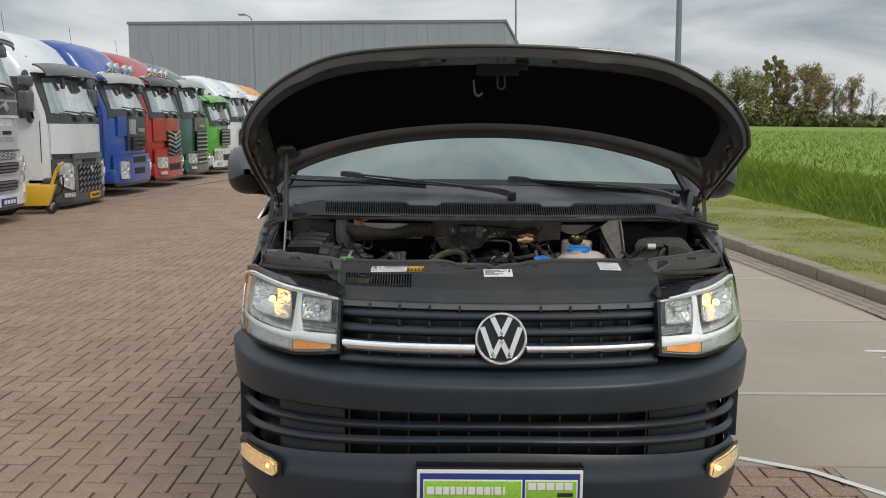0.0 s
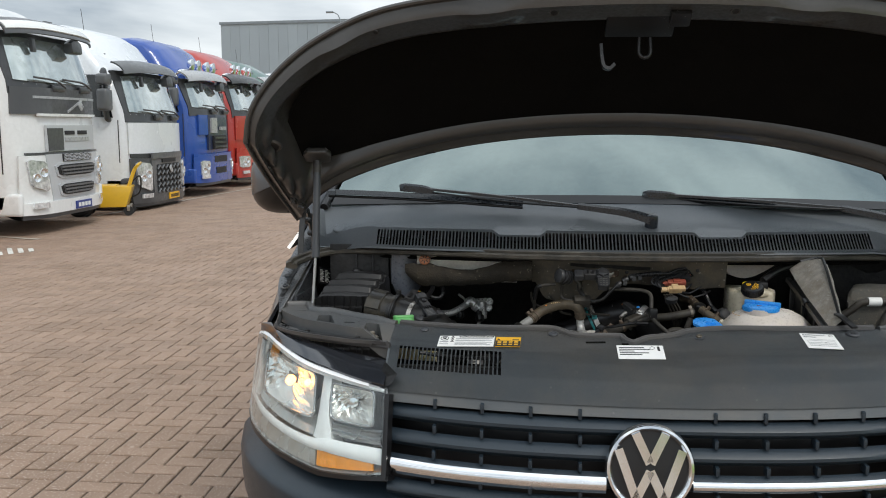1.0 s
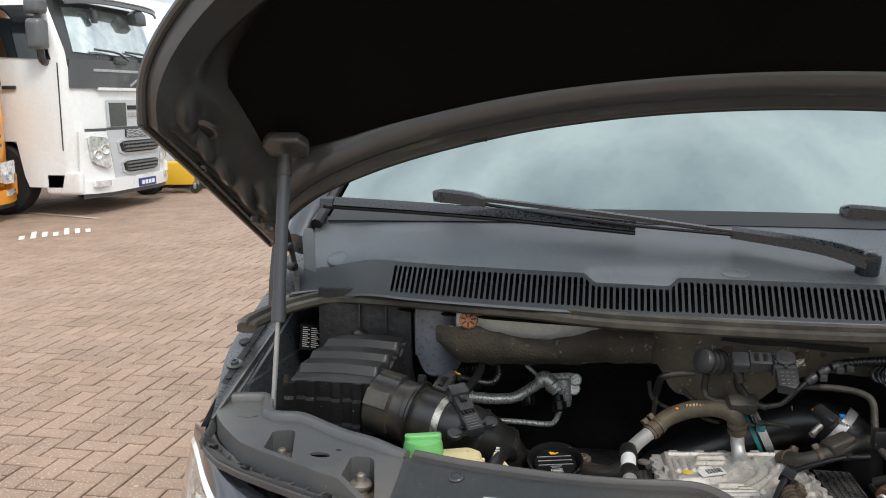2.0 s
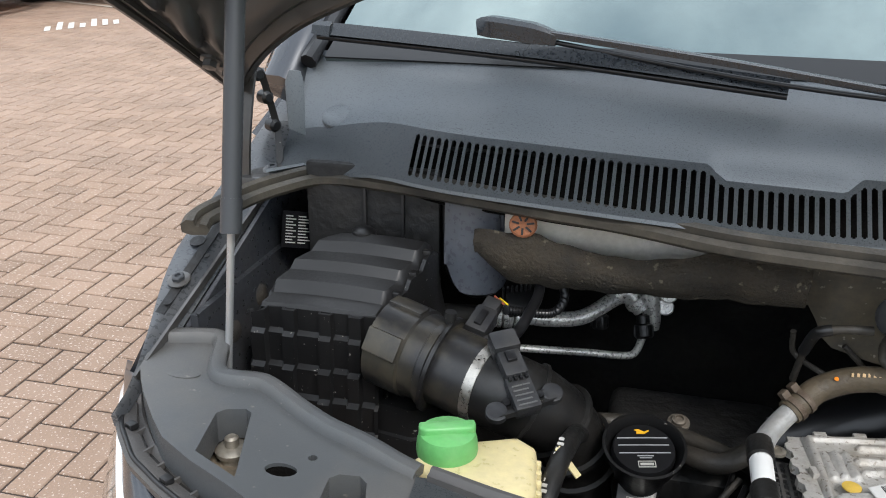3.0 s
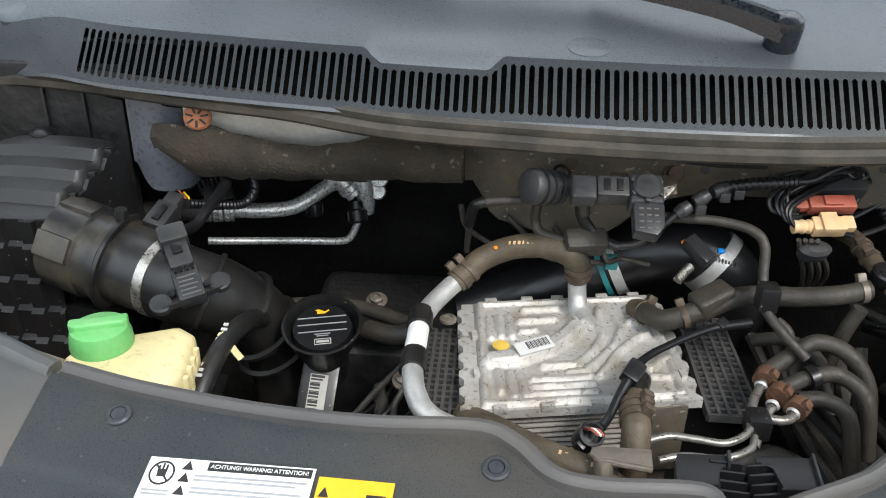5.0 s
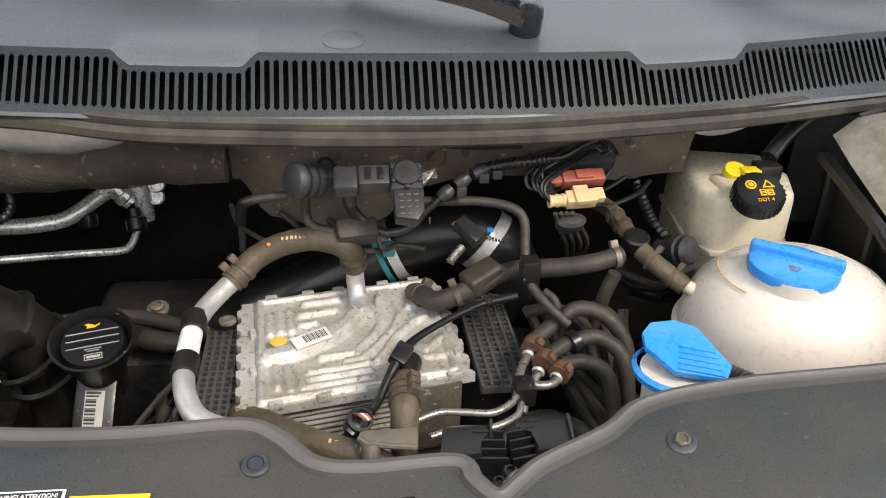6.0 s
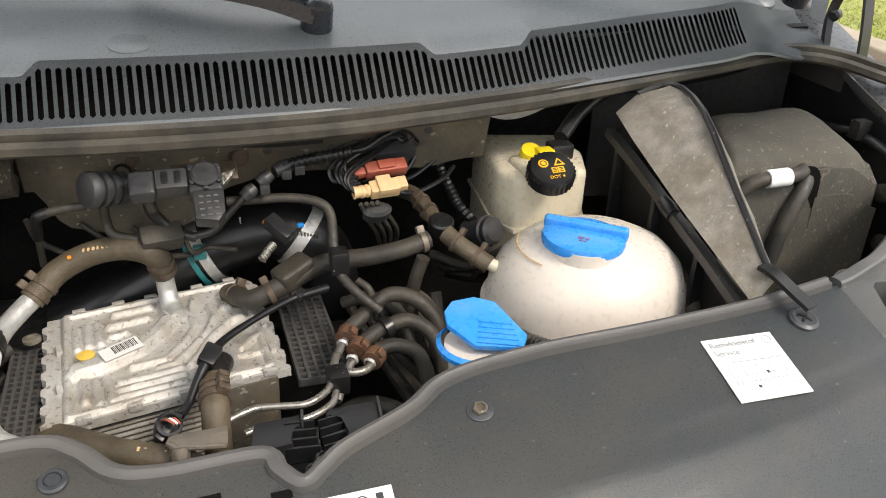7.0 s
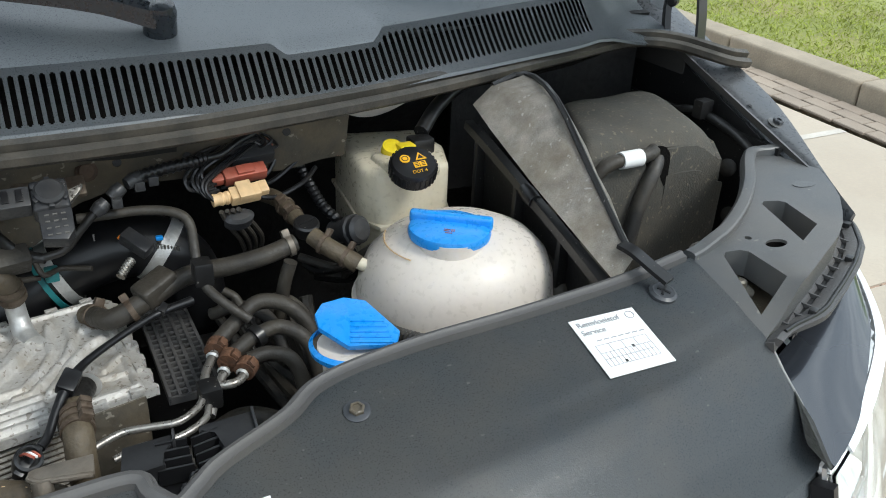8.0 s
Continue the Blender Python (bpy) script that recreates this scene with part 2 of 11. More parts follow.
M_GREYINK = mat("grey_ink", (0.30, 0.31, 0.32), 0.6)
M_LABEL_Y = mat("yellow_label", (0.80, 0.43, 0.02), 0.5, vary=0.08)
M_DOT = mat("pale_yellow_paint_dot", (0.66, 0.44, 0.08), 0.6, vary=0.15, scale=80.0)
M_LIME = mat("lime_sign", (0.28, 0.55, 0.06), 0.5)
M_NAVY = mat("navy_sign", (0.02, 0.04, 0.20), 0.4)
M_AMBER = mat("amber_lens", (0.88, 0.31, 0.02), 0.2, 0.0, 0.2, 30.0, 200.0, coat=0.8)
M_BULB = mat("lit_warm_bulb", (1.0, 0.8, 0.5), 0.3, emit=(1.0, 0.40, 0.12), emit_power=5.0)
M_REFL = mat("headlamp_reflector", (0.90, 0.88, 0.85), 0.28, 1.0, 0.08, 20.0, 90.0)
M_LAMPGREY = mat("silver_lamp_trim", (0.42, 0.425, 0.43), 0.25, 0.7, 0.06, 10.0, 90.0)
# white lamp trim, with a faint glow added to brighten it
M_TRIM_GLOW = mat("white_glowing_lamp_trim", (0.80, 0.81, 0.82), 0.25, 0.0, 0.05, 10.0, 90.0, coat=0.8, emit=(1.0, 0.98, 0.95), emit_power=0.05)
M_TANDUST = mat("tan_dusty_metal", (0.19, 0.155, 0.11), 0.7, 0.0, 0.25, 30.0, 300.0, 0.001, dirt=(0.09, 0.07, 0.05), dirt_amt=0.4, dirt_scale=30.0)
M_ZINC = mat("dusty_zinc_bolt", (0.36, 0.33, 0.28), 0.5, 0.6, 0.2, 60.0, 300.0, dirt=(0.16, 0.13, 0.09), dirt_amt=0.4, dirt_scale=70.0)
M_RUSTBAND = mat("brown_rusty_band", (0.080, 0.056, 0.038), 0.65, 0.3, 0.3, 60.0, 300.0, 0.0006, dirt=(0.20, 0.16, 0.12), dirt_amt=0.4, dirt_scale=80.0)
M_ORANGEDOT = mat("orange_paint_dot", (0.80, 0.24, 0.02), 0.5)
M_PANELSTEEL = mat("dull_bracket_steel", (0.20, 0.175, 0.145), 0.5, 0.5, 0.2, 40.0, 300.0, 0.0005, dirt=(0.13, 0.10, 0.07), dirt_amt=0.5, dirt_scale=40.0)
M_STRUT = mat("grey_black_strut_paint", (0.040, 0.043, 0.048), 0.42, 0.0, 0.1, 8.0, 300.0)
M_RAIL = mat("grey_rail_paint", (0.072, 0.078, 0.086), 0.34, 0.2, 0.12, 5.0, 200.0, dirt=(0.13, 0.115, 0.095), dirt_amt=0.3, dirt_scale=9.0, coat=0.3)
M_INNER = mat("blue_grey_inner_wing_paint", (0.040, 0.044, 0.052), 0.38, 0.1, 0.15, 5.0, 120.0, dirt=(0.10, 0.09, 0.075), dirt_amt=0.25, dirt_scale=9.0, coat=0.2)
M_HOOD = mat("grey_battery_felt", (0.050, 0.049, 0.043), 0.85, 0.0, 0.28, 7.0, 420.0, 0.0010, dirt=(0.135, 0.110, 0.078), dirt_amt=0.42, dirt_scale=8.0, specks=((0.20, 0.17, 0.12), 0.5, 160.0, 0.63))
M_RESERVOIR = mat("yellowed_milky_plastic", (0.60, 0.55, 0.43), 0.36, 0.0, 0.08, 8.0, 160.0, 0.0003, sss=0.3, dirt=(0.40, 0.33, 0.23), dirt_amt=0.35, dirt_scale=12.0)
M_WIPER = mat("blue_black_wiper_paint", (0.014, 0.018, 0.023), 0.32, 0.0, 0.12, 12.0, 260.0, 0.0001, coat=0.3)
M_BOOT = mat("black_boot_rubber", (0.009, 0.009, 0.009), 0.42, 0.0, 0.12, 12.0, 300.0, 0.0001, dirt=(0.055, 0.048, 0.040), dirt_amt=0.25, dirt_scale=22.0)
M_SENSOR = mat("grey_black_sensor_plastic", (0.024, 0.025, 0.028), 0.45, 0.0, 0.12, 12.0, 300.0, 0.0001, dirt=(0.085, 0.078, 0.066), dirt_amt=0.25, dirt_scale=40.0)
M_PALEINK = mat("pale_hose_print", (0.42, 0.41, 0.38), 0.7)
# darkened milky plastic: the bay's shade is put into the tank's colour
M_MILKSHADE = mat("shaded_blue_white_tank_plastic", (0.135, 0.145, 0.17), 0.35, 0.0, 0.10, 8.0, 160.0, 0.0004, sss=0.2, dirt=(0.12, 0.10, 0.08), dirt_amt=0.35, dirt_scale=9.0)
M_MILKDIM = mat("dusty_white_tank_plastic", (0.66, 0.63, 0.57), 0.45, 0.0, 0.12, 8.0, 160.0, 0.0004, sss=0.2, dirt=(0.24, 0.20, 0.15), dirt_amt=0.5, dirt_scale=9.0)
M_FOG = mat("lit_fog_reflector", (0.80, 0.66, 0.42), 0.16, 0.85, 0.25, 60.0, 300.0, 0.002, 90, emit=(1.0, 0.60, 0.26), emit_power=0.42)
M_LAMPDARK = mat("smoked_lamp_plastic", (0.46, 0.455, 0.44), 0.22, 0.45, 0.1, 20.0, 90.0, coat=0.6)
M_RUSTCLAMP = mat("rusty_spring_clamp", (0.125, 0.058, 0.030), 0.75, 0.1, 0.4, 60.0, 300.0, 0.0012, dirt=(0.045, 0.032, 0.024), dirt_amt=0.45, dirt_scale=80.0)
M_RUSTPLATE = mat("orange_rusty_plate", (0.34, 0.125, 0.055), 0.8, 0.0, 0.35, 60.0, 300.0, 0.0012, dirt=(0.09, 0.05, 0.03), dirt_amt=0.5, dirt_scale=60.0)
M_DULLPIPE = mat("dull_metal_pipe", (0.36, 0.345, 0.32), 0.38, 0.75, 0.12, 30.0, 300.0, 0.0004, dirt=(0.14, 0.115, 0.085), dirt_amt=0.45, dirt_scale=50.0)
M_ROD = mat("oiled_steel_rod", (0.42, 0.43, 0.44), 0.30, 0.6, 0.03, 5.0, 60.0, rough_vary=0.03)
M_PAINT_PALE = mat("paler_grey_paint", (0.085, 0.088, 0.094), 0.42, 0.2, 0.12, 3.0, 300.0, coat=0.3)
M_LENS = glass("clear_lamp_lens")
M_WINDSCREEN = mat("tinted_windscreen", (0.150, 0.200, 0.195), 0.05, 0.75, 0.05, 3.0, 60.0, spec=0.9, coat=1.0, rough_vary=0.02)
M_DARKGLASS = mat("dark_window_glass", (0.012, 0.015, 0.017), 0.05, 0.0, 0.05, 3.0, 60.0, spec=0.8, coat=1.0, rough_vary=0.02)
M_BRICK = mat("clay_paving_brick", (0.276, 0.187, 0.131), 0.85, 0.0, 0.20, 2.2, 130.0, 0.0022, random=0.10, dirt=(0.33, 0.24, 0.19), dirt_amt=0.34, dirt_scale=1.1, specks=((0.55, 0.46, 0.40), 0.75, 95.0, 0.61))
M_SETT = mat("grey_brown_sett", (0.25, 0.20, 0.155), 0.85, 0.0, 0.18, 3.0, 130.0, 0.002, random=0.12, dirt=(0.34, 0.29, 0.23), dirt_amt=0.4, dirt_scale=2.0)
M_JOINT = mat("sand_joint", (0.052, 0.036, 0.028), 0.95, 0.0, 0.2, 5.0, 150.0, 0.003)
M_FILLER = mat("pale_joint_filler", (0.46, 0.43, 0.38), 0.85, 0.0, 0.15, 3.0, 60.0, dirt=(0.36, 0.31, 0.25), dirt_amt=0.6, dirt_scale=4.0)
M_FARPAVE = mat("far_brick_paving", (0.370, 0.268, 0.190), 0.85, 0.0, 0.14, 0.35, 4.0, 0.0, dirt=(0.20, 0.145, 0.115), dirt_amt=0.45, dirt_scale=0.5)
M_CONCRETE = mat("grey_concrete_slab", (0.355, 0.300, 0.235), 0.85, 0.0, 0.10, 0.9, 60.0, 0.0018, dirt=(0.43, 0.385, 0.315), dirt_amt=0.4, dirt_scale=0.8)
M_KERB = mat("weathered_concrete_kerb", (0.30, 0.25, 0.185), 0.9, 0.0, 0.16, 3.0, 80.0, 0.003, dirt=(0.16, 0.135, 0.10), dirt_amt=0.5, dirt_scale=3.5, random=0.06)
M_LINE = mat("white_road_paint", (0.70, 0.69, 0.65), 0.75, 0.0, 0.08, 4.0, 60.0, dirt=(0.40, 0.36, 0.31), dirt_amt=0.4, dirt_scale=6.0)
M_FADEDLINE = mat("faded_road_paint", (0.48, 0.43, 0.36), 0.8, 0.0, 0.12, 4.0, 60.0, dirt=(0.33, 0.25, 0.19), dirt_amt=0.7, dirt_scale=5.0)
M_SOIL = mat("mown_verge_soil", (0.20, 0.215, 0.060), 0.95, 0.0, 0.3, 2.0, 40.0, 0.01, dirt=(0.28, 0.20, 0.11), dirt_amt=0.55, dirt_scale=1.4)
M_FIELD = mat("green_field", (0.150, 0.230, 0.026), 0.95, 0.0, 0.16, 0.05, 2.5, 0.01, dirt=(0.19, 0.26, 0.04), dirt_amt=0.5, dirt_scale=0.12)
M_GRASS = mat("grass_blades", (0.29, 0.33, 0.065), 0.8, 0.0, 0.25, 0.7, 9.0, random=0.20, spec=0.2)
M_GRASS_TALL = mat("lush_grass_blades", (0.185, 0.275, 0.038), 0.8, 0.0, 0.2, 0.5, 6.0, random=0.15, spec=0.2)
# leaf colours are lightened: the haze of distance is mixed into them
M_LEAF_A = mat("hazed_spring_leaves_olive", (0.27, 0.265, 0.105), 0.85, 0.0, 0.25, 0.2, 2.0, random=0.35, spec=0.2)
M_LEAF_B = mat("hazed_spring_leaves_bronze", (0.33, 0.25, 0.115), 0.85, 0.0, 0.25, 0.2, 2.0, random=0.35, spec=0.2)
M_LEAF_C = mat("hazed_hedge_leaves", (0.165, 0.175, 0.085), 0.85, 0.0, 0.25, 0.2, 2.0, random=0.35, spec=0.2)
M_BARK = mat("bark", (0.13, 0.105, 0.08), 0.95, 0.0, 0.3, 2.0, 12.0)
M_HALL = mat("grey_blue_cladding", (0.30, 0.345, 0.375), 0.55, 0.1, 0.05, 0.06, 0.8, random=0.035)
M_POLE = mat("galvanised_pole", (0.24, 0.27, 0.29), 0.45, 0.5, 0.1, 2.0, 30.0)


# ---- mesh helpers ----
SEAT = Matrix()
WARP = None


def seated(parent):
    """Whether a part belongs to the van and is drawn in the van's own measures, which SEAT lays into the world."""
    return parent is not None and "own_measure" in parent and parent.matrix_basis == Matrix()


def part(name, bm, material, parent=None, label="", smooth=38.0):
    """One mesh object out of a bmesh, under a thing or a part."""
    bmesh.ops.recalc_face_normals(bm, faces=bm.faces)
    if seated(parent):
        if WARP:
            for v in bm.verts:
                v.co = WARP(v.co)
        bm.transform(SEAT)
    me = bpy.data.meshes.new(name)
    bm.to_mesh(me)
    bm.free()
    me.materials.append(material)
    if smooth:
        me.polygons.foreach_set("use_smooth", [True] * len(me.polygons))
        me.set_sharp_from_angle(angle=radians(smooth))
    ob = new(name, me)
    ob.parent = parent
    if parent is not None and "own_measure" in parent:
        ob["own_measure"] = 1
    if label:
        ob["label"] = label
    return ob


def thing(name, m, label, category, group="", kind=""):
    ob = new(name)
    ob.matrix_basis = m
    return tagged(ob, label, category, group, kind)


def add_box(bm, lo, hi, m=None, bevel=0.0, seg=2):
    c = [(a + b) / 2 for a, b in zip(lo, hi)]
    d = [abs(b - a) for a, b in zip(lo, hi)]
    mm = (m or Matrix()) @ Matrix.LocRotScale(c, None, d)
    r = bmesh.ops.create_cube(bm, size=1.0, matrix=mm)
    if bevel:
        es = list({e for v in r["verts"] for e in v.link_edges})
        bmesh.ops.bevel(bm, geom=es, offset=bevel, segments=seg, profile=0.6, affect="EDGES", clamp_overlap=True)
    return bm


def box(lo, hi, m=None, bevel=0.004, seg=2):
    return add_box(bmesh.new(), lo, hi, m, bevel, seg)


def catmull(pts, n=8):
    pts = [Vector(p) for p in pts]
    if len(pts) < 3:
        return pts
    ext = [pts[0] * 2 - pts[1], *pts, pts[-1] * 2 - pts[-2]]
    out = []
    for i in range(1, len(ext) - 2):
        a, b, c, d = ext[i - 1:i + 3]
        for k in range(n):
            t = k / n
            out.append(0.5 * (2 * b + (c - a) * t + (2 * a - 5 * b + 4 * c - d) * t * t + (3 * b - a - 3 * c + d) * t ** 3))
    out.append(ext[-2])
    return out


def add_tube(bm, pts, r, seg=12, n=8, wave=0.0, pitch=0.006, shape=None, cap=True):
    """A tube along a smooth line; r: a radius, or one for each given point; wave: corrugation; shape: (x, y) section."""
    path = catmull(pts, n)
    rs = [r] * len(path) if not hasattr(r, "__len__") else np.interp(np.linspace(0, 1, len(path)), np.linspace(0, 1, len(r)), r)
    if wave:
        fine, fr = [], []
        for a, b, ra, rb in zip(path, path[1:], rs, rs[1:]):
            k = max(1, round((b - a).length / (pitch / 2)))
            for i in range(k):
                fine.append(a.lerp(b, i / k))
                fr.append((ra + (rb - ra) * i / k) + (wave if len(fine) % 2 else 0.0))
        path, rs = fine, fr
    ring, prev, up = [], None, Vector((0, 0, 1))
    for i, p in enumerate(path):
        tan = (path[min(i + 1, len(path) - 1)] - path[max(i - 1, 0)]).normalized()
        if prev is None:
            side = tan.cross(up if abs(tan.z) < 0.95 else Vector((1, 0, 0))).normalized()
        else:
            side = (prev - tan * prev.dot(tan)).normalized()
        prev, nor = side, side.cross(tan)
        sec = shape or [(math.cos(2 * math.pi * k / seg), math.sin(2 * math.pi * k / seg)) for k in range(seg)]
        ring.append([bm.verts.new(p + (side * x + nor * y) * rs[i]) for x, y in sec])
    for a, b in zip(ring, ring[1:]):
        for k in range(len(a)):
            bm.faces.new((a[k], a[(k + 1) % len(a)], b[(k + 1) % len(a)], b[k]))
    if cap:
        bm.faces.new(ring[0][::-1])
        bm.faces.new(ring[-1])
    return bm


def tube(pts, r, **k):
    return add_tube(bmesh.new(), pts, r, **k)


def add_lathe(bm, prof, m=None, seg=28, cap=True):
    """Turns (radius, height) points round z, then lays them by m."""
    m = m or Matrix()
    rings = []
    for r, z in prof:
        rings.append([bm.verts.new(m @ Vector((r * math.cos(2 * math.pi * k / seg), r * math.sin(2 * math.pi * k / seg), z))) for k in range(seg)])
    for a, b in zip(rings, rings[1:]):
        for k in range(seg):
            bm.faces.new((a[k], a[(k + 1) % seg], b[(k + 1) % seg], b[k]))
    if cap:
        bm.faces.new(rings[0][::-1])
        bm.faces.new(rings[-1])
    return bm


def lathe(prof, m=None, **k):
    return add_lathe(bmesh.new(), prof, m, **k)


def add_prism(bm, outline, z0, z1, m=None, bevel=0.0, seg=2):
    """Stands an outline of (x, y) up from z0 to z1."""
    m = m or Matrix()
    low = [bm.verts.new(m @ Vector((x, y, z0))) for x, y in outline]
    top = [bm.verts.new(m @ Vector((x, y, z1))) for x, y in outline]
    fs = [bm.faces.new(low[::-1]), bm.faces.new(top)]
    for k in range(len(low)):
        fs.append(bm.faces.new((low[k], low[(k + 1) % len(low)], top[(k + 1) % len(low)], top[k])))
    if bevel:
        bmesh.ops.bevel(bm, geom=list({e for f in fs[:2] for e in f.edges} | {e for f in fs for e in f.edges}), offset=bevel, segments=seg, profile=0.6, affect="EDGES", clamp_overlap=True)
    return bm


def prism(outline, z0, z1, m=None, bevel=0.0, seg=2):
    return add_prism(bmesh.new(), outline, z0, z1, m, bevel, seg)


def add_sheet(bm, fn, us, vs, thick=0.0):
    """A sheet from fn(u, v), thickened against its normal."""
    g = [[Vector(fn(u, v)) for v in vs] for u in us]
    def nor(i, j):
        a = g[min(i + 1, len(us) - 1)][j] - g[max(i - 1, 0)][j]
        b = g[i][min(j + 1, len(vs) - 1)] - g[i][max(j - 1, 0)]
        return a.cross(b).normalized()
    top = [[bm.verts.new(p) for p in row] for row in g]
    nu, nv = len(us), len(vs)
    for i in range(nu - 1):
        for j in range(nv - 1):
            bm.faces.new((top[i][j], top[i + 1][j], top[i + 1][j + 1], top[i][j + 1]))
    if thick:
        low = [[bm.verts.new(g[i][j] - nor(i, j) * thick) for j in range(nv)] for i in range(nu)]
        for i in range(nu - 1):
            for j in range(nv - 1):
                bm.faces.new((low[i][j], low[i][j + 1], low[i + 1][j + 1], low[i + 1][j]))
        for i in range(nu - 1):
            bm.faces.new((top[i][0], low[i][0], low[i + 1][0], top[i + 1][0]))
            bm.faces.new((top[i][-1], top[i + 1][-1], low[i + 1][-1], low[i][-1]))
        for j in range(nv - 1):
            bm.faces.new((top[0][j], top[0][j + 1], low[0][j + 1], low[0][j]))
            bm.faces.new((top[-1][j], low[-1][j], low[-1][j + 1], top[-1][j + 1]))
    return bm


def sheet(fn, us, vs, thick=0.0):
    return add_sheet(bmesh.new(), fn, us, vs, thick)


def lin(a, b, n):
    return [a + (b - a) * i / (n - 1) for i in range(n)]


def smooth01(t):
    t = min(max(t, 0.0), 1.0)
    return t * t * (3 - 2 * t)


def along(a, b):
    """A pose at a whose z axis points to b."""
    a, b = Vector(a), Vector(b)
    return Matrix.Translation(a) @ (b - a).to_track_quat("Z", "Y").to_matrix().to_4x4()


def aim(p, normal, spin=0.0):
    return Matrix.Translation(p) @ Vector(normal).to_track_quat("Z", "Y").to_matrix().to_4x4() @ pose(0, 0, 0, 0, 0, spin)


def curve_at(pts, x):
    """Linear reading of (x, y) points, smoothed by a cosine."""
    return float(np.interp(x, [p[0] for p in pts], [p[1] for p in pts]))


def text(words, size, m, material, parent, name="lettering"):
    c = bpy.data.curves.new(name, "FONT")
    c.body, c.size, c.align_x, c.align_y, c.extrude = words, size, "CENTER", "CENTER", 0.0002
    tmp = new(name, c)
    me = bpy.data.meshes.new_from_object(tmp.evaluated_get(bpy.context.evaluated_depsgraph_get()))
    bpy.data.objects.remove(tmp)
    me.materials.clear()
    me.materials.append(material)
    ob = new(name, me)
    ob.parent, ob.matrix_basis = parent, (SEAT @ m if seated(parent) else m)
    return ob


# ---- ground and distance ----
def ground_sheet(name, x0, y0, x1, y1, z, material, label, kind="structure", category="", n=2):
    ob = part(name, sheet(lambda x, y: (x, y, z), lin(x0, x1, n), lin(y0, y1, n), 0.0), material, None, "", smooth=0)
    return tagged(ob, label, category, "", kind)


KERB_X = 4.02


def kerb_x(y):
    """The kerb's front edge; it draws nearer to the yard farther on."""
    return 4.27 - 0.045 * (min(y, 10.0) - 3.0)


def along_kerb(bm):
    """Lays what was drawn beside a straight kerb along the real one."""
    for v in bm.verts:
        if v.co.x > 2.6:
            v.co.x += kerb_x(v.co.y) - KERB_X
    return bm


ground = tagged(part("ground", sheet(lambda x, y: (x, y, -0.95), (-1500, 1500), (-400, 2500)), M_FARPAVE, None, smooth=0), "plain ground under the yard and fields", "ground", "", "structure")
pavement = ground_sheet("pavement", -60, -14, KERB_X - 0.25, 90, -0.012, M_FARPAVE, "brown brick paving of the truck yard", category="pavement")
joint_bed = ground_sheet("joint_bed", -10.9, -4.9, 3.60, 20.4, -0.0075, M_JOINT, "sand between the paving bricks", category="pavement")


def slab(x0, y0, x1, y1):
    return box((x0 + 0.006, y0 + 0.006, -0.14), (x1 - 0.006, y1 - 0.006, 0.0052), bevel=0.006)


concrete = tagged(new("concrete_apron"), "grey concrete slabs with straight joints beside the kerb", "pavement", "", "structure")
SLAB_Y = (1.50, 2.69, 4.82, 6.95, 8.9, 10.9, 13.0, 15.1, 17.2, 21.0, 26.0)
for y0, y1 in zip(SLAB_Y, SLAB_Y[1:]):
    for x0, x1 in ((1.24, KERB_X - 0.47),):
        part("slab", along_kerb(slab(x0, y0, x1, y1)), M_CONCRETE, concrete)


part("slab", along_kerb(slab(1.74, -0.6, KERB_X - 0.47, 1.50)), M_CONCRETE, concrete)


def stripe(pts, width, z=0.0085):
    bm = bmesh.new()
    ps = [Vector((x, y, z)) for x, y in pts]
    L, R = [], []
    for i, p in enumerate(ps):
        d = (ps[min(i + 1, len(ps) - 1)] - ps[max(i - 1, 0)]).normalized()
        n = Vector((-d.y, d.x, 0)) * width / 2
        L.append(bm.verts.new(p + n))
        R.append(bm.verts.new(p - n))
    for i in range(len(ps) - 1):
        bm.faces.new((L[i], R[i], R[i + 1], L[i + 1]))
    return bm


for pts, w in (([(1.30, 1.62), (1.62, 1.44), (1.90, 1.10), (2.2, 0.5)], 0.045), ([(3.02, 3.77), (3.45, 3.76)], 0.05), ([(3.05, 3.58), (3.40, 3.50)], 0.03),
               ([(-11.5, 11.5), (-6.9, 10.1)], 0.09), ([(-15.0, 24.5), (-9.2, 15.9)], 0.10), ([(-6.3, 26.2), (-7.6, 13.2)], 0.08)):
    tagged(part("road_marking", stripe(pts, w), M_LINE if pts[0][0] > 0 else M_FADEDLINE, None, smooth=0), "worn white painted line on the paving" if pts[0][0] > 0 else "faded painted line on the paving", "road marking", "", "structure")
for y in (2.69, 4.82, 6.95):
    part("joint_filler", stripe([(1.32, y), (kerb_x(y) - 0.48, y)], 0.05, 0.0075), M_FILLER, concrete, "", 0)
# painted word on the bricks, too worn to read
bm = bmesh.new()
for k in range(7):
    a = Vector((-6.82, 8.28, 0)).lerp(Vector((-6.40, 8.96, 0)), k / 6)
    h = Vector((-0.30, 0.46, 0)) * (0.55 + 0.45 * ((k * 5) % 3) / 2)
    w = Vector((0.035, 0.055, 0))
    add_prism(bm, [(p.x, p.y) for p in (a, a + w, a + w + h, a + h)], 0.004, 0.0065)
tagged(part("painted_marking", bm, M_LINE, None, smooth=0), "worn white painted marking on the paving", "road marking", "", "structure")

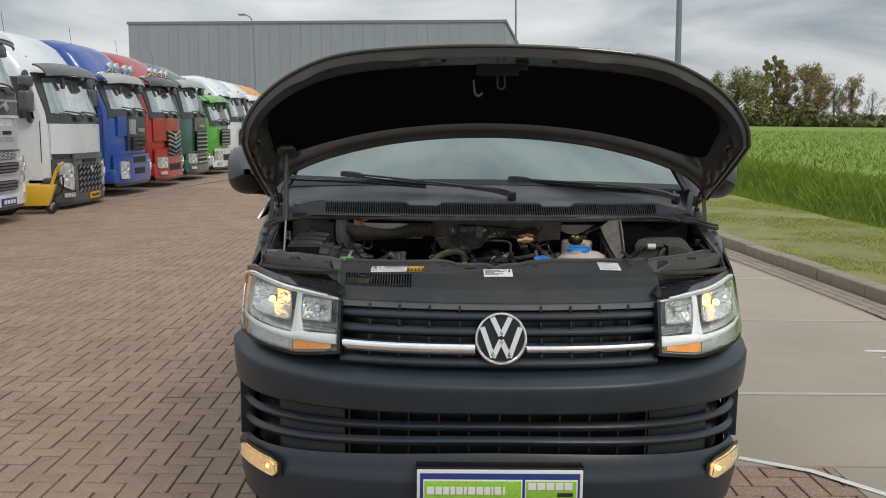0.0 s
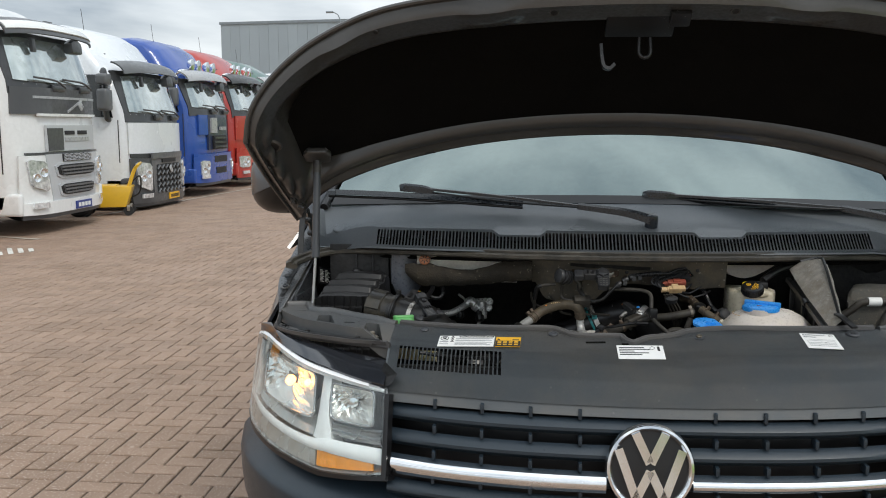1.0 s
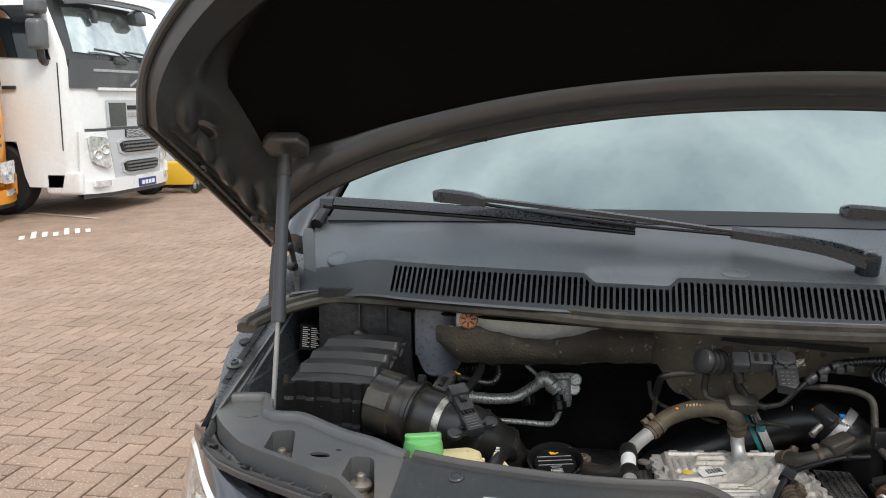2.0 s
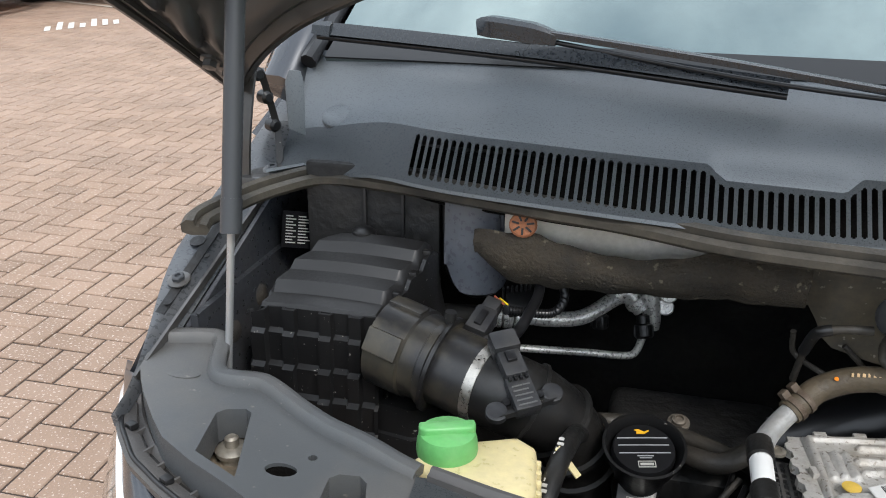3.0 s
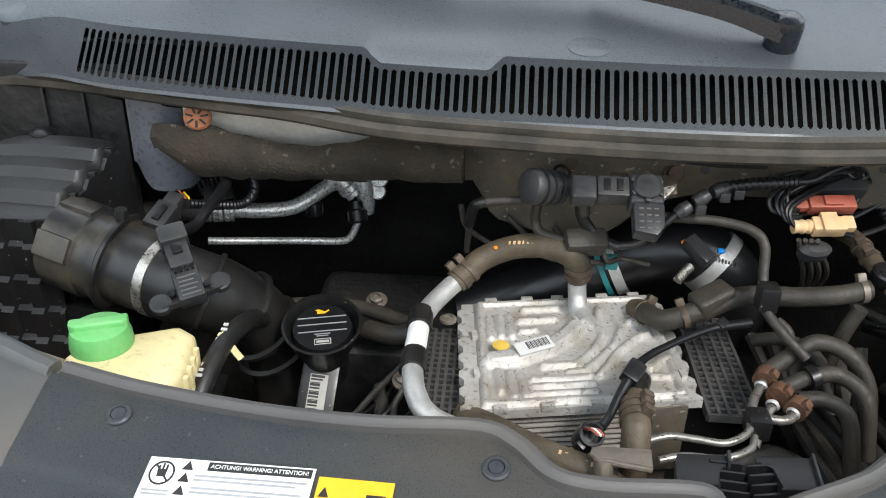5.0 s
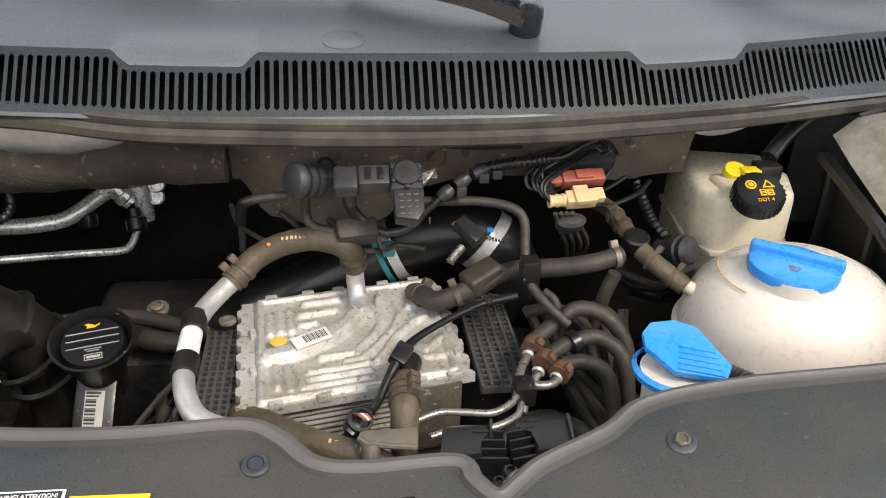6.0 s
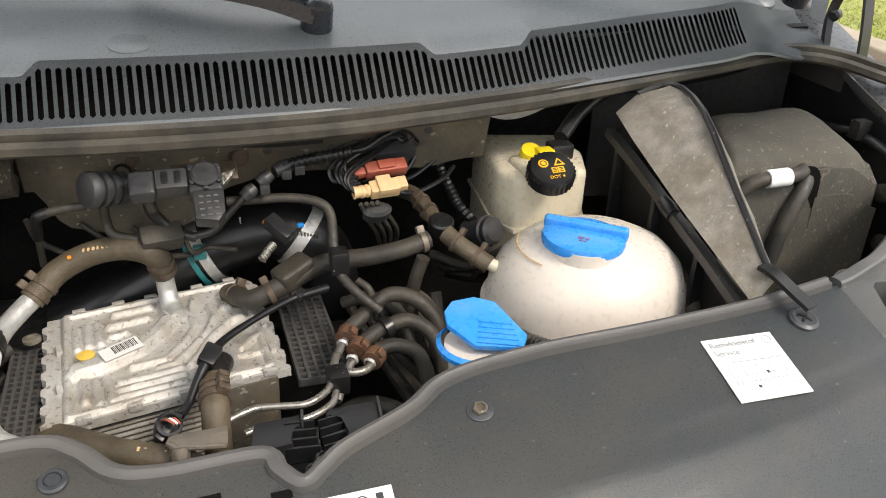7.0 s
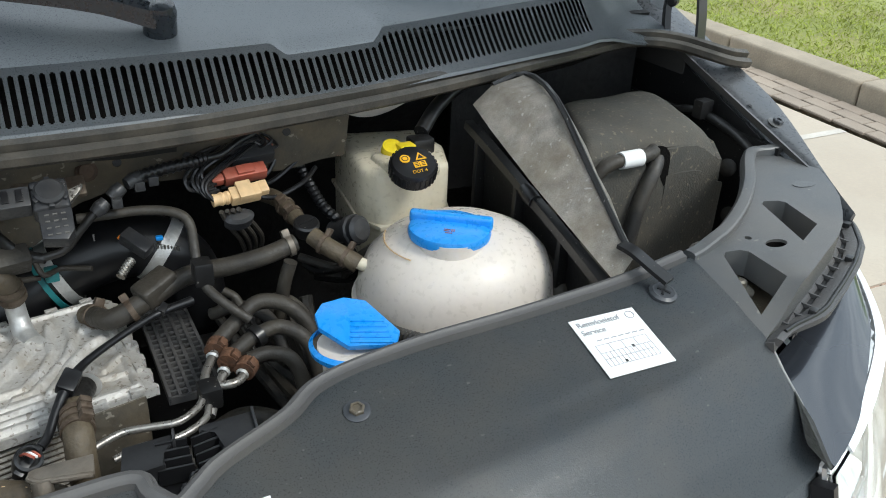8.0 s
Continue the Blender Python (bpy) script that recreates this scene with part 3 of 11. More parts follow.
# kerb stones, each with its own edges
kerb = tagged(new("kerb"), "weathered concrete kerb beside the mown verge", "kerb", "", "structure")
me_kerb = None
for k in range(42):
    ob = part("kerb_stone", box((0, 0.004, -0.2), (0.20, 0.996, 0.125), bevel=0.022, seg=3), M_KERB, kerb) if me_kerb is None else new("kerb_stone", me_kerb)
    me_kerb = ob.data
    ob.parent = kerb
    ob.matrix_basis = pose(kerb_x(-8.5 + k) - 0.012 + 0.012 * random.random(), -9.0 + k * 1.0, random.uniform(-0.008, 0.006), 0, 0, (2.58 if k < 19 else 0.0) + random.uniform(-0.3, 0.3))

verge = tagged(part("verge", sheet(lambda x, y: (x + (kerb_x(y) - KERB_X) * smooth01((6.5 - x) / 2.0), y, 0.10 + 0.06 * smooth01((x - 4.1) / 2) + 0.03 * noise.noise((x * 0.9, y * 0.9, 0)) - 0.75 * smooth01((x - 6.6) / 1.6)), lin(KERB_X + 0.16, 8.6, 30), lin(-10, 45, 100)), M_SOIL, None), "mown grass verge with bare patches", "verge", "", "structure")
FIELD_Z = lambda y: 0.02 + 0.0152 * max(0.0, min(y, 260.0) - 8)
field = tagged(part("field", sheet(lambda x, y: (x, y, FIELD_Z(y) - 0.6 * smooth01((9.6 - x) / 1.2)), [8.2, 8.6, 9.0, 9.6, 12, 20, 40, 90, 200, 600, 1400], [-60, -10, 0, 10, 20, 40, 80, 160, 320, 800, 2000]), M_FIELD, None), "wide green field behind a ditch", "field", "", "structure")


def blades(count, spot, height, width, material, name, label, lean=0.5):
    rng = np.random.default_rng(len(name) + count)
    vs, fs = [], []
    for i in range(count):
        x, y, z = spot(rng)
        h, a = height * rng.uniform(0.5, 1.25), rng.uniform(0, math.tau)
        w, lx, ly = width * rng.uniform(0.6, 1.3), rng.normal(0, lean) * height, rng.normal(0, lean) * height
        c, s = math.cos(a) * w, math.sin(a) * w
        b = len(vs)
        vs += [(x - c, y - s, z), (x + c, y + s, z), (x + c * 0.6 + lx * 0.4, y + s * 0.6 + ly * 0.4, z + h * 0.6), (x + lx, y + ly, z + h)]
        fs += [(b, b + 1, b + 2), (b, b + 2, b + 3)]
    me = bpy.data.meshes.new(name)
    me.from_pydata(vs, [], fs)
    me.materials.append(material)
    return tagged(new(name, me), label, "grass", "", "stuff")


def verge_spot(rng):
    while True:
        x, y = rng.uniform(4.02, 8.2), 1.0 + 24 * rng.uniform(0, 1) ** 2.0
        if x < kerb_x(y) + 0.17:
            continue
        if noise.noise((x * 0.55, y * 0.55, 3.0)) + 0.25 * noise.noise((x * 2, y * 2, 5)) > -0.16 + 0.3 * smooth01((5.2 - x) / 1.0) * 0.3:
            return x, y, 0.10 + 0.06 * smooth01((x - 4.1) / 2) - 0.75 * smooth01((x - 6.6) / 1.6)


blades(110000, verge_spot, 0.024, 0.0040, M_GRASS, "verge_grass", "short mown yellow-green grass on the verge", 0.8)
blades(30000, lambda r: ((x := 8.0 + 3.2 * r.uniform(0, 1)), (y := 2 + 50 * r.uniform(0, 1) ** 1.3), FIELD_Z(y) - 0.62 + 0.6 * smooth01((x - 8.4) / 1.2)), 0.38, 0.012, M_GRASS_TALL, "ditch_grass", "tall lush grass along the ditch", 0.35)
blades(36000, lambda r: ((x := 10 + 60 * r.uniform(0, 1) ** 2), (y := 4 + 110 * r.uniform(0, 1) ** 1.4), FIELD_Z(y) - 0.02), 0.22, 0.03, M_GRASS_TALL, "field_grass", "dense green crop in the field", 0.4)

# hall
hall = thing("warehouse", pose(-30.75, 88, 0, 0, 0, -8.4), "long grey-blue clad warehouse without windows", "building")
part("wall", box((0, 0, 0), (37.7, 30, 11.6), bevel=0), M_HALL, hall)
for k in range(36):
    part("cladding_panel", box((k * 1.045 + 0.008, -0.05, 0.2), (k * 1.045 + 1.034, 0.0, 11.55), bevel=0), M_HALL, hall)
part("roof_edge", box((-0.12, -0.15, 11.55), (37.85, 30.2, 11.8), bevel=0), M_POLE, hall)


def lamp_post(x, y, h, r, arm, label):
    ob = thing("street_lamp", pose(x, y, 0, 0, -1.2, 0), label, "street lamp")
    part("pole", tube([(0, 0, -0.1), (0, 0, h * 0.5), (0, 0, h)], [r, r * 0.8, r * 0.6], seg=14), M_POLE, ob)
    part("base_collar", lathe(((r * 1.5, 0), (r * 1.5, 0.9), (r * 1.05, 1.0)), seg=14), M_POLE, ob)
    if arm:
        part("arm", tube([(0, 0, h - 0.05), (-arm * 0.3, 0, h + 0.35), (-arm, 0, h + 0.55)], r * 0.5), M_POLE, ob)
        part("lamp_head", box((-arm - 0.5, -0.12, h + 0.50), (-arm, 0.12, h + 0.62), bevel=0.05), M_POLE, ob)


lamp_post(6.45, 21.5, 10.5, 0.092, 0, "tall grey steel pole beside the verge")
lamp_post(-12.15, 58.0, 8.45, 0.075, 0.45, "grey street lamp with a curved arm")
lamp_post(5.5, 58.0, 12.5, 0.085, 0, "thin grey mast in the distance")


# trees
def tree(x, y, h, w, material, label, bare=0.0, seed=1, lobes=7):
    rng = np.random.default_rng(seed)
    ob = thing("tree", pose(x, y, FIELD_Z(y)), label, "tree", "trees behind the field")
    bm = bmesh.new()
    add_tube(bm, [(0, 0, -0.3), (0.1, 0, h * 0.4), (-0.1, 0.1, h * 0.92)], [h * 0.02, h * 0.014, h * 0.004], seg=7, n=3)
    tips = []
    for k in range(11):
        a, z0 = rng.uniform(0, math.tau), h * rng.uniform(0.22, 0.75)
        r = w * 0.5 * rng.uniform(0.6, 1.0) * (1 - 0.5 * (z0 / h))
        tip = (math.cos(a) * r, math.sin(a) * r, min(h * 0.97, z0 + h * rng.uniform(0.14, 0.34)))
        add_tube(bm, [(0, 0, z0), (tip[0] * 0.5, tip[1] * 0.5, (z0 + tip[2]) / 2 - 0.1 * h * 0.2), tip], [h * 0.009, h * 0.006, h * 0.002], seg=5, n=3)
        tips.append(tip)
    part("trunk", bm, M_BARK, ob)
    vs, fs = [], []
    hubs = tips + [(0, 0, h * f) for f in (0.6, 0.75, 0.9)] + [(rng.normal(0, w * 0.2), rng.normal(0, w * 0.2), h * rng.uniform(0.12, 0.5)) for _ in range(lobes)]
    for hx, hy, hz in hubs:
        rad = w * rng.uniform(0.13, 0.24)
        for _ in range(int(400 * (1 - bare))):
            d = rng.normal(0, 1, 3)
            d *= rad * rng.uniform(0.2, 1.0) / (np.linalg.norm(d) + 1e-6)
            c = np.array((hx, hy, hz)) + d * (1, 1, 1.25)
            if c[2] < h * 0.06:
                continue
            u, v = rng.normal(0, 1, 3), rng.normal(0, 1, 3)
            sz = h * 0.0125 * rng.uniform(0.6, 1.5)
            u, v = u / np.linalg.norm(u) * sz, v / np.linalg.norm(v) * sz
            b = len(vs)
            vs += [tuple(c - u), tuple(c + v), tuple(c + u), tuple(c - v * 0.6)]
            fs.append((b, b + 1, b + 2, b + 3))
    me = bpy.data.meshes.new("crown")
    me.from_pydata(vs, [], fs)
    me.materials.append(material)
    c = new("crown", me)
    c.parent = ob
    return ob


D = 215.0
def at_px(px, d):
    return -0.2 + (px - 784) / 1556 * (d + 2.57)


for i, (px, d, h, w, m, bare, words) in enumerate((
        (1283, D, 16.0, 9.0, M_LEAF_A, 0, "olive-green tree in spring leaf"), (1318, D + 5, 16.5, 10, M_LEAF_A, 0, "olive-green tree in spring leaf"),
        (1350, D, 16.0, 9, M_LEAF_A, 0, "olive-green tree in spring leaf"), (1368, D + 8, 20.5, 3.6, M_LEAF_A, 0.2, "slim poplar rising above the wood"),
        (1382, D + 9, 21.5, 3.4, M_LEAF_A, 0.2, "slim poplar rising above the wood"), (1393, D + 9, 22.0, 3.2, M_LEAF_A, 0.2, "slim poplar rising above the wood"),
        (1405, D, 16.0, 7, M_LEAF_B, 0.1, "bronze-green tree in young leaf"), (1437, D - 4, 17.5, 11, M_LEAF_B, 0, "bronze-green tree in young leaf"),
        (1460, D, 14.5, 8, M_LEAF_B, 0.2, "bronze-green tree in young leaf"), (1488, D + 6, 12, 7, M_LEAF_C, 0.6, "half-bare grey tree in spring"),
        (1520, D, 14.5, 6.5, M_LEAF_B, 0.45, "sparse tree in young leaf"), (1556, D + 8, 11, 8, M_LEAF_C, 0.85, "bare grey tree in spring"),
        (1600, D, 12, 8, M_LEAF_A, 0.5, "sparse tree in young leaf"), (1262, D + 10, 13, 8, M_LEAF_A, 0.2, "olive-green tree in spring leaf"), (1650, D, 13, 9, M_LEAF_A, 0.3, "sparse tree in young leaf"))):
    tree(at_px(px, d), d, h * 0.80, w * 0.9, m, words, bare, seed=20 + i)


def hedge_clump(px, d, h, w, m, seed, words):
    rng = np.random.default_rng(seed)
    vs, fs = [], []
    for _ in range(1200):
        c = np.array((rng.uniform(-w / 2, w / 2), rng.normal(0, 1.2), h * rng.uniform(0.02, 1) ** 1.2))
        c[2] *= 0.65 + 0.35 * math.sin(c[0] * 1.3 + seed)
        u, v = rng.normal(0, 0.27, 3), rng.normal(0, 0.27, 3)
        b = len(vs)
        vs += [tuple(c - u), tuple(c + v), tuple(c + u), tuple(c - v)]
        fs.append((b, b + 1, b + 2, b + 3))
    me = bpy.data.meshes.new("bush")
    me.from_pydata(vs, [], fs)
    me.materials.append(m)
    tagged(new("bush", me), words, "bush", "bushes at the field's edge").matrix_basis = pose(at_px(px, d), d, FIELD_Z(d))


for k in range(16):
    hedge_clump(1258 + 24 * k, D - 8 - 3 * (k % 3), (5.5, 4.6, 5.0, 4.2)[k % 4] if k < 9 else 2.6, 5.5, (M_LEAF_C, M_LEAF_A, M_LEAF_C)[k % 3], 70 + k, "low dark bush at the edge of the field")


# ---- van ----
van = thing("van", pose(0, 0, 0), "dark grey delivery van with its bonnet open, standing on brick paving", "van")
van["own_measure"] = 1
# how the van's own measures lie in the world: nose, bay and bonnet
SEAT_NOSE = Matrix(((0.964, 0, 0, 0), (0, 1, 0, 0), (0, 0, 0.97, 0.0285), (0, 0, 0, 1)))
SEAT_BAY = Matrix(((0.949, 0, 0, 0), (0, 0.9949, 0.0076, -0.0487), (0, -0.0529, 0.9568, 0.0809), (0, 0, 0, 1)))
SEAT_BONNET = Matrix(((0.945, 0, 0, 0), (0, 1, 0, -0.035), (0, 0, 0.967, 0.0363), (0, 0, 0, 1)))
SEAT = SEAT_NOSE
SIDES = ((-1, "left"), (1, "right"))


def front(x):
    """How far the front of the body lies behind the bumper's middle."""
    return 0.62 * (1 - math.sqrt(max(0.0, 1 - abs(x / 0.95) ** 2.6)))


def fill_plate(outer, holes, top, depth):
    """A plate with holes: top(x, y) gives its height."""
    bm = bmesh.new()
    edges = []
    for loop in (outer, *holes):
        vs = [bm.verts.new((x, y, 0)) for x, y in loop]
        edges += [bm.edges.new((vs[k], vs[(k + 1) % len(vs)])) for k in range(len(vs))]
    bmesh.ops.triangle_fill(bm, edges=edges, use_beauty=True, use_dissolve=False, normal=(0, 0, 1))
    fs = list(bm.faces)
    ext = bmesh.ops.extrude_face_region(bm, geom=fs)
    low = [g for g in ext["geom"] if isinstance(g, bmesh.types.BMVert)]
    low_set = set(low)
    for v in bm.verts:
        v.co.z = top(v.co.x, v.co.y) - (depth if v in low_set else 0)
    return bm


def circle(x, y, r, n=14, sy=1.0):
    return [(x + r * math.cos(2 * math.pi * k / n), y + sy * r * math.sin(2 * math.pi * k / n)) for k in range(n)]


XS = lin(-0.945, 0.945, 61)


def grille_low(x):
    return 0.615 - 0.085 * (x / 0.93) ** 2


def grille_top(x):
    return 0.750 - 0.022 * (x / 0.93) ** 2


def bumper_top(x):
    return curve_at(((0, 0.888), (0.42, 0.892), (0.55, 0.896), (0.677, 0.902), (0.78, 0.908), (0.876, 0.918), (0.95, 0.935)), abs(x))


def nose_at(x, z, d):
    """A point d behind the nose's skin, straight into the body."""
    e = 0.002
    f = (front(x + e) - front(x - e)) / (2 * e) if abs(x) < 0.94 else math.copysign(3.0, x)
    n = math.sqrt(1 + f * f)
    return (x - d * f / n, front(x) + d / n, z)


def band(w):
    return curve_at(((0, 0.012), (0.03, -0.002), (0.08, -0.010), (0.4, -0.016), (0.64, -0.017), (0.68, -0.014), (0.72, -0.007), (0.98, 0.050), (1, 0.062)), w)


def skirt(w):
    return curve_at(((0, 0.10), (0.10, 0.05), (0.25, 0.016), (0.5, 0.002), (0.74, -0.004), (0.78, -0.002), (0.82, 0.006), (0.96, 0.020), (1, 0.030)), w)


part("bumper", sheet(lambda x, w: nose_at(x, grille_top(x) + w * (bumper_top(x) - grille_top(x)), band(w)), XS, (0, 0.03, 0.08, 0.2, 0.4, 0.55, 0.64, 0.68, 0.72, 0.82, 0.98, 1), 0.02), M_BUMPER, van)
part("lower_bumper", sheet(lambda x, w: nose_at(x, 0.27 + w * (grille_low(x) - 0.27), skirt(w)), XS, (0, 0.1, 0.18, 0.25, 0.37, 0.5, 0.62, 0.74, 0.78, 0.82, 0.9, 0.96, 1), 0.02), M_BUMPER, van)
part("bumper_backing", sheet(lambda x, w: nose_at(x, grille_low(x) - 0.03 + w * 0.2, 0.075), lin(-0.93, 0.93, 45), lin(0, 1, 3), 0.01), M_BLACK_CLEAN, van)
for f in (0.29, 0.645):
    def slat(x, w, f=f):
        zc = grille_low(x) + f * (grille_top(x) - grille_low(x))
        return nose_at(x, zc + 0.0175 * w, 0.016 + 0.020 * abs(w - 0.1) ** 1.6)
    part("bumper_slat", sheet(slat, lin(-0.925, 0.925, 51), (-1, -0.8, -0.5, -0.15, 0.2, 0.5, 0.8, 1), 0.010), M_BUMPER, van)
for k in range(-5, 6):
    x = k * 0.097
    part("bumper_rib", box((x - 0.003, front(x) + 0.032, grille_low(x)), (x + 0.003, front(x) + 0.06, grille_top(x)), bevel=0.001), M_BLACK_CLEAN, van)
for s in (-1, 1):
    for f0, f1 in ((-0.03, 0.25), (0.33, 0.61), (0.68, 1.03)):
        part("grille_blank", sheet(lambda x, w: nose_at(s * x, grille_low(x) + (f0 + w * (f1 - f0)) * (grille_top(x) - grille_low(x)), 0.046), lin(0.515, 0.765, 9), (0, 1), 0.006), M_BUMPER, van)
    part("bumper_end", sheet(lambda x, w: nose_at(s * x, grille_low(x) - 0.01 + w * (grille_top(x) - grille_low(x) + 0.02), 0.004), lin(0.925, 0.945, 4), (0, 0.5, 1), s * 0.05), M_BUMPER, van)

# fog lamps, each in a dark opening of the bumper
for s in (-1, 1):
    def fog(x, w, d):
        u = (x - 0.73) / 0.157
        low = 0.470 + 0.010 * u + 0.016 * (1 - smooth01(u * 9))
        top = 0.530 + 0.004 * u - 0.010 * (1 - smooth01(u * 6)) - 0.016 * smooth01((u - 0.86) / 0.14)
        return nose_at(s * x, low + (top - low) * w, skirt(0.72) + d)
    lamp = part("fog_lamp", sheet(lambda x, w: fog(x, w, -0.008 + 0.004 * math.sin(math.pi * w)), lin(0.732, 0.887, 13), lin(0, 1, 7), 0.006), M_FOG, van, "lit fog lamp with a warm glow", 0)
    part("surround", sheet(lambda x, w: fog(x, -0.22 + 1.44 * w, -0.001), lin(0.716, 0.903, 11), lin(0, 1, 5), 0.006), M_BLACK_CLEAN, lamp)
    bulb_at = Vector(fog(0.765, 0.45, -0.008))
    part("bulb", lathe(((0.004, -0.006), (0.008, -0.003), (0.009, 0.0), (0.006, 0.004)), aim(bulb_at, (0, -1, 0))), M_BULB, lamp)
    part("lens", sheet(lambda x, w: fog(x, w, -0.013 - 0.003 * math.sin(math.pi * w)), lin(0.732, 0.887, 13), lin(0, 1, 5), 0.003), M_LENS, lamp).visible_shadow = False

# dealer's plate, its name drawn as bars
PZ = 0.012
plate = part("number_plate", box((-0.262, -0.034, 0.452 + PZ), (0.262, -0.020, 0.572 + PZ), bevel=0.004), M_WHITE, van, "navy and lime dealer plate in a white frame")
part("plate_holder", box((-0.266, -0.026, 0.44 + PZ), (0.266, 0.02, 0.580 + PZ), bevel=0.004), M_BLACK_CLEAN, van)
part("plate_field", box((-0.252, -0.037, 0.461 + PZ), (0.252, -0.033, 0.563 + PZ), bevel=0.002), M_NAVY, plate)
for x0, x1 in ((-0.242, 0.070), (0.078, 0.244)):
    lime = part("lime_field", box((x0, -0.040, 0.481 + PZ), (x1, -0.036, 0.544 + PZ), bevel=0.002), M_WHITE, plate)
    part("lime_fill", box((x0 + 0.004, -0.0415, 0.485 + PZ), (x1 - 0.004, -0.039, 0.540 + PZ), bevel=0.001), M_LIME, lime)
bm = bmesh.new()
x = -0.230
for w in (0.022, 0.020, 0.018, 0.014, 0.020, 0.008, 0.022, 0.020, 0.018, 0.006, 0.020, 0.008):
    add_box(bm, (x, -0.043, 0.497 + PZ), (x + w, -0.041, 0.522 + PZ), None, 0.0005, 1)
    x += w + 0.0045
for k in range(5):
    add_box(bm, (0.088 + 0.0285 * k, -0.043, 0.513 + PZ), (0.1125 + 0.0285 * k, -0.041, 0.536 + PZ), None, 0.0005, 1)
part("plate_bars", bm, M_WHITE, plate)["kind"] = "stuff"
part("plate_bar", box((0.180, -0.043, 0.491 + PZ), (0.229, -0.041, 0.503 + PZ), bevel=0), M_INK, plate)

# radiator grille
LEAN_Y = lambda z: 0.040 + (z - 0.955) * 0.36
for i, zc in enumerate((1.047, 1.000, 0.953, 0.908)):
    g = lambda x, w, zc=zc: (x, front(x) + LEAN_Y(zc) + 0.016 * w * w + 0.004 * w, zc + 0.0155 * w)
    part("grille_slat", sheet(g, lin(-0.515, 0.515, 31), (-1, -0.7, -0.3, 0.1, 0.5, 0.85, 1), 0.014), M_BUMPER, van)
for s in (-1, 1):
    g = lambda x, w: (s * x, front(x) + LEAN_Y(0.953) - 0.008 + 0.006 * w * w, 0.953 + 0.0105 * w)
    part("chrome_strip", sheet(g, lin(0.082, 0.505, 19), (-1, -0.8, -0.4, 0, 0.4, 0.8, 1), 0.008), M_CHROME, van)
    for k in range(5):
        x = s * (0.13 + 0.0965 * k)
        for z0, z1 in ((0.925, 0.937), (0.969, 0.986), (1.016, 1.033), (1.062, 1.082)):
            part("grille_rib", box((x - 0.0035, front(x) + LEAN_Y(z0) + 0.004, z0), (x + 0.0035, front(x) + LEAN_Y(z0) + 0.03, z1), bevel=0.001), M_BUMPER, van)
part("grille_backing", sheet(lambda x, w: (x, front(x) + 0.105 + 0.03 * w, 0.88 + 0.20 * w), lin(-0.53, 0.53, 15), (0, 1), 0.006), M_BLACK_CLEAN, van)

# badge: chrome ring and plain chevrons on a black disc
BM = aim((0, 0.036, 0.988), (0, -1, 0.16))
badge = part("badge", lathe(((0.070, -0.02), (0.0835, -0.012), (0.0845, 0.0), (0.0815, 0.007), (0.077, 0.008), (0.0725, 0.004), (0.070, -0.002)), BM, seg=48, cap=False), M_CHROME, van, "round chrome badge")
part("badge_disc", lathe(((0.0, -0.004), (0.072, -0.004), (0.072, -0.001), (0.0, 0.001)), BM, seg=40, cap=False), M_BLACK_CLEAN, badge)
for xa, ya, xb, yb in ((-0.028, 0.066, -0.001, 0.010), (0.028, 0.066, 0.001, 0.010), (-0.060, 0.036, -0.026, -0.058), (0.060, 0.036, 0.026, -0.058), (-0.026, -0.058, 0.0, -0.004), (0.026, -0.058, 0.0, -0.004)):
    a, b = Vector((xa, ya, 0)), Vector((xb, yb, 0))
    d = (b - a).normalized()
    n = Vector((-d.y, d.x, 0)) * 0.0082
    part("badge_stroke", prism([(p.x, p.y) for p in (a + n, a - n, b - n, b + n)], 0.0, 0.0065, BM), M_CHROME, badge)


# headlights
def lamp_top(x):
    return curve_at(((0.52, 1.096), (0.60, 1.103), (0.685, 1.111), (0.78, 1.121), (0.85, 1.126), (0.885, 1.122), (0.91, 1.108)), x)


def lamp_low(x):
    return curve_at(((0.51, 0.936), (0.60, 0.922), (0.672, 0.912), (0.74, 0.916), (0.80, 0.920), (0.885, 0.930), (0.91, 0.945)), x)


def lamp_y(x, z):
    return front(x) + 0.008 + max(0.0, z - 0.92) * (0.34 + 0.22 * smooth01((x - 0.70) / 0.18))


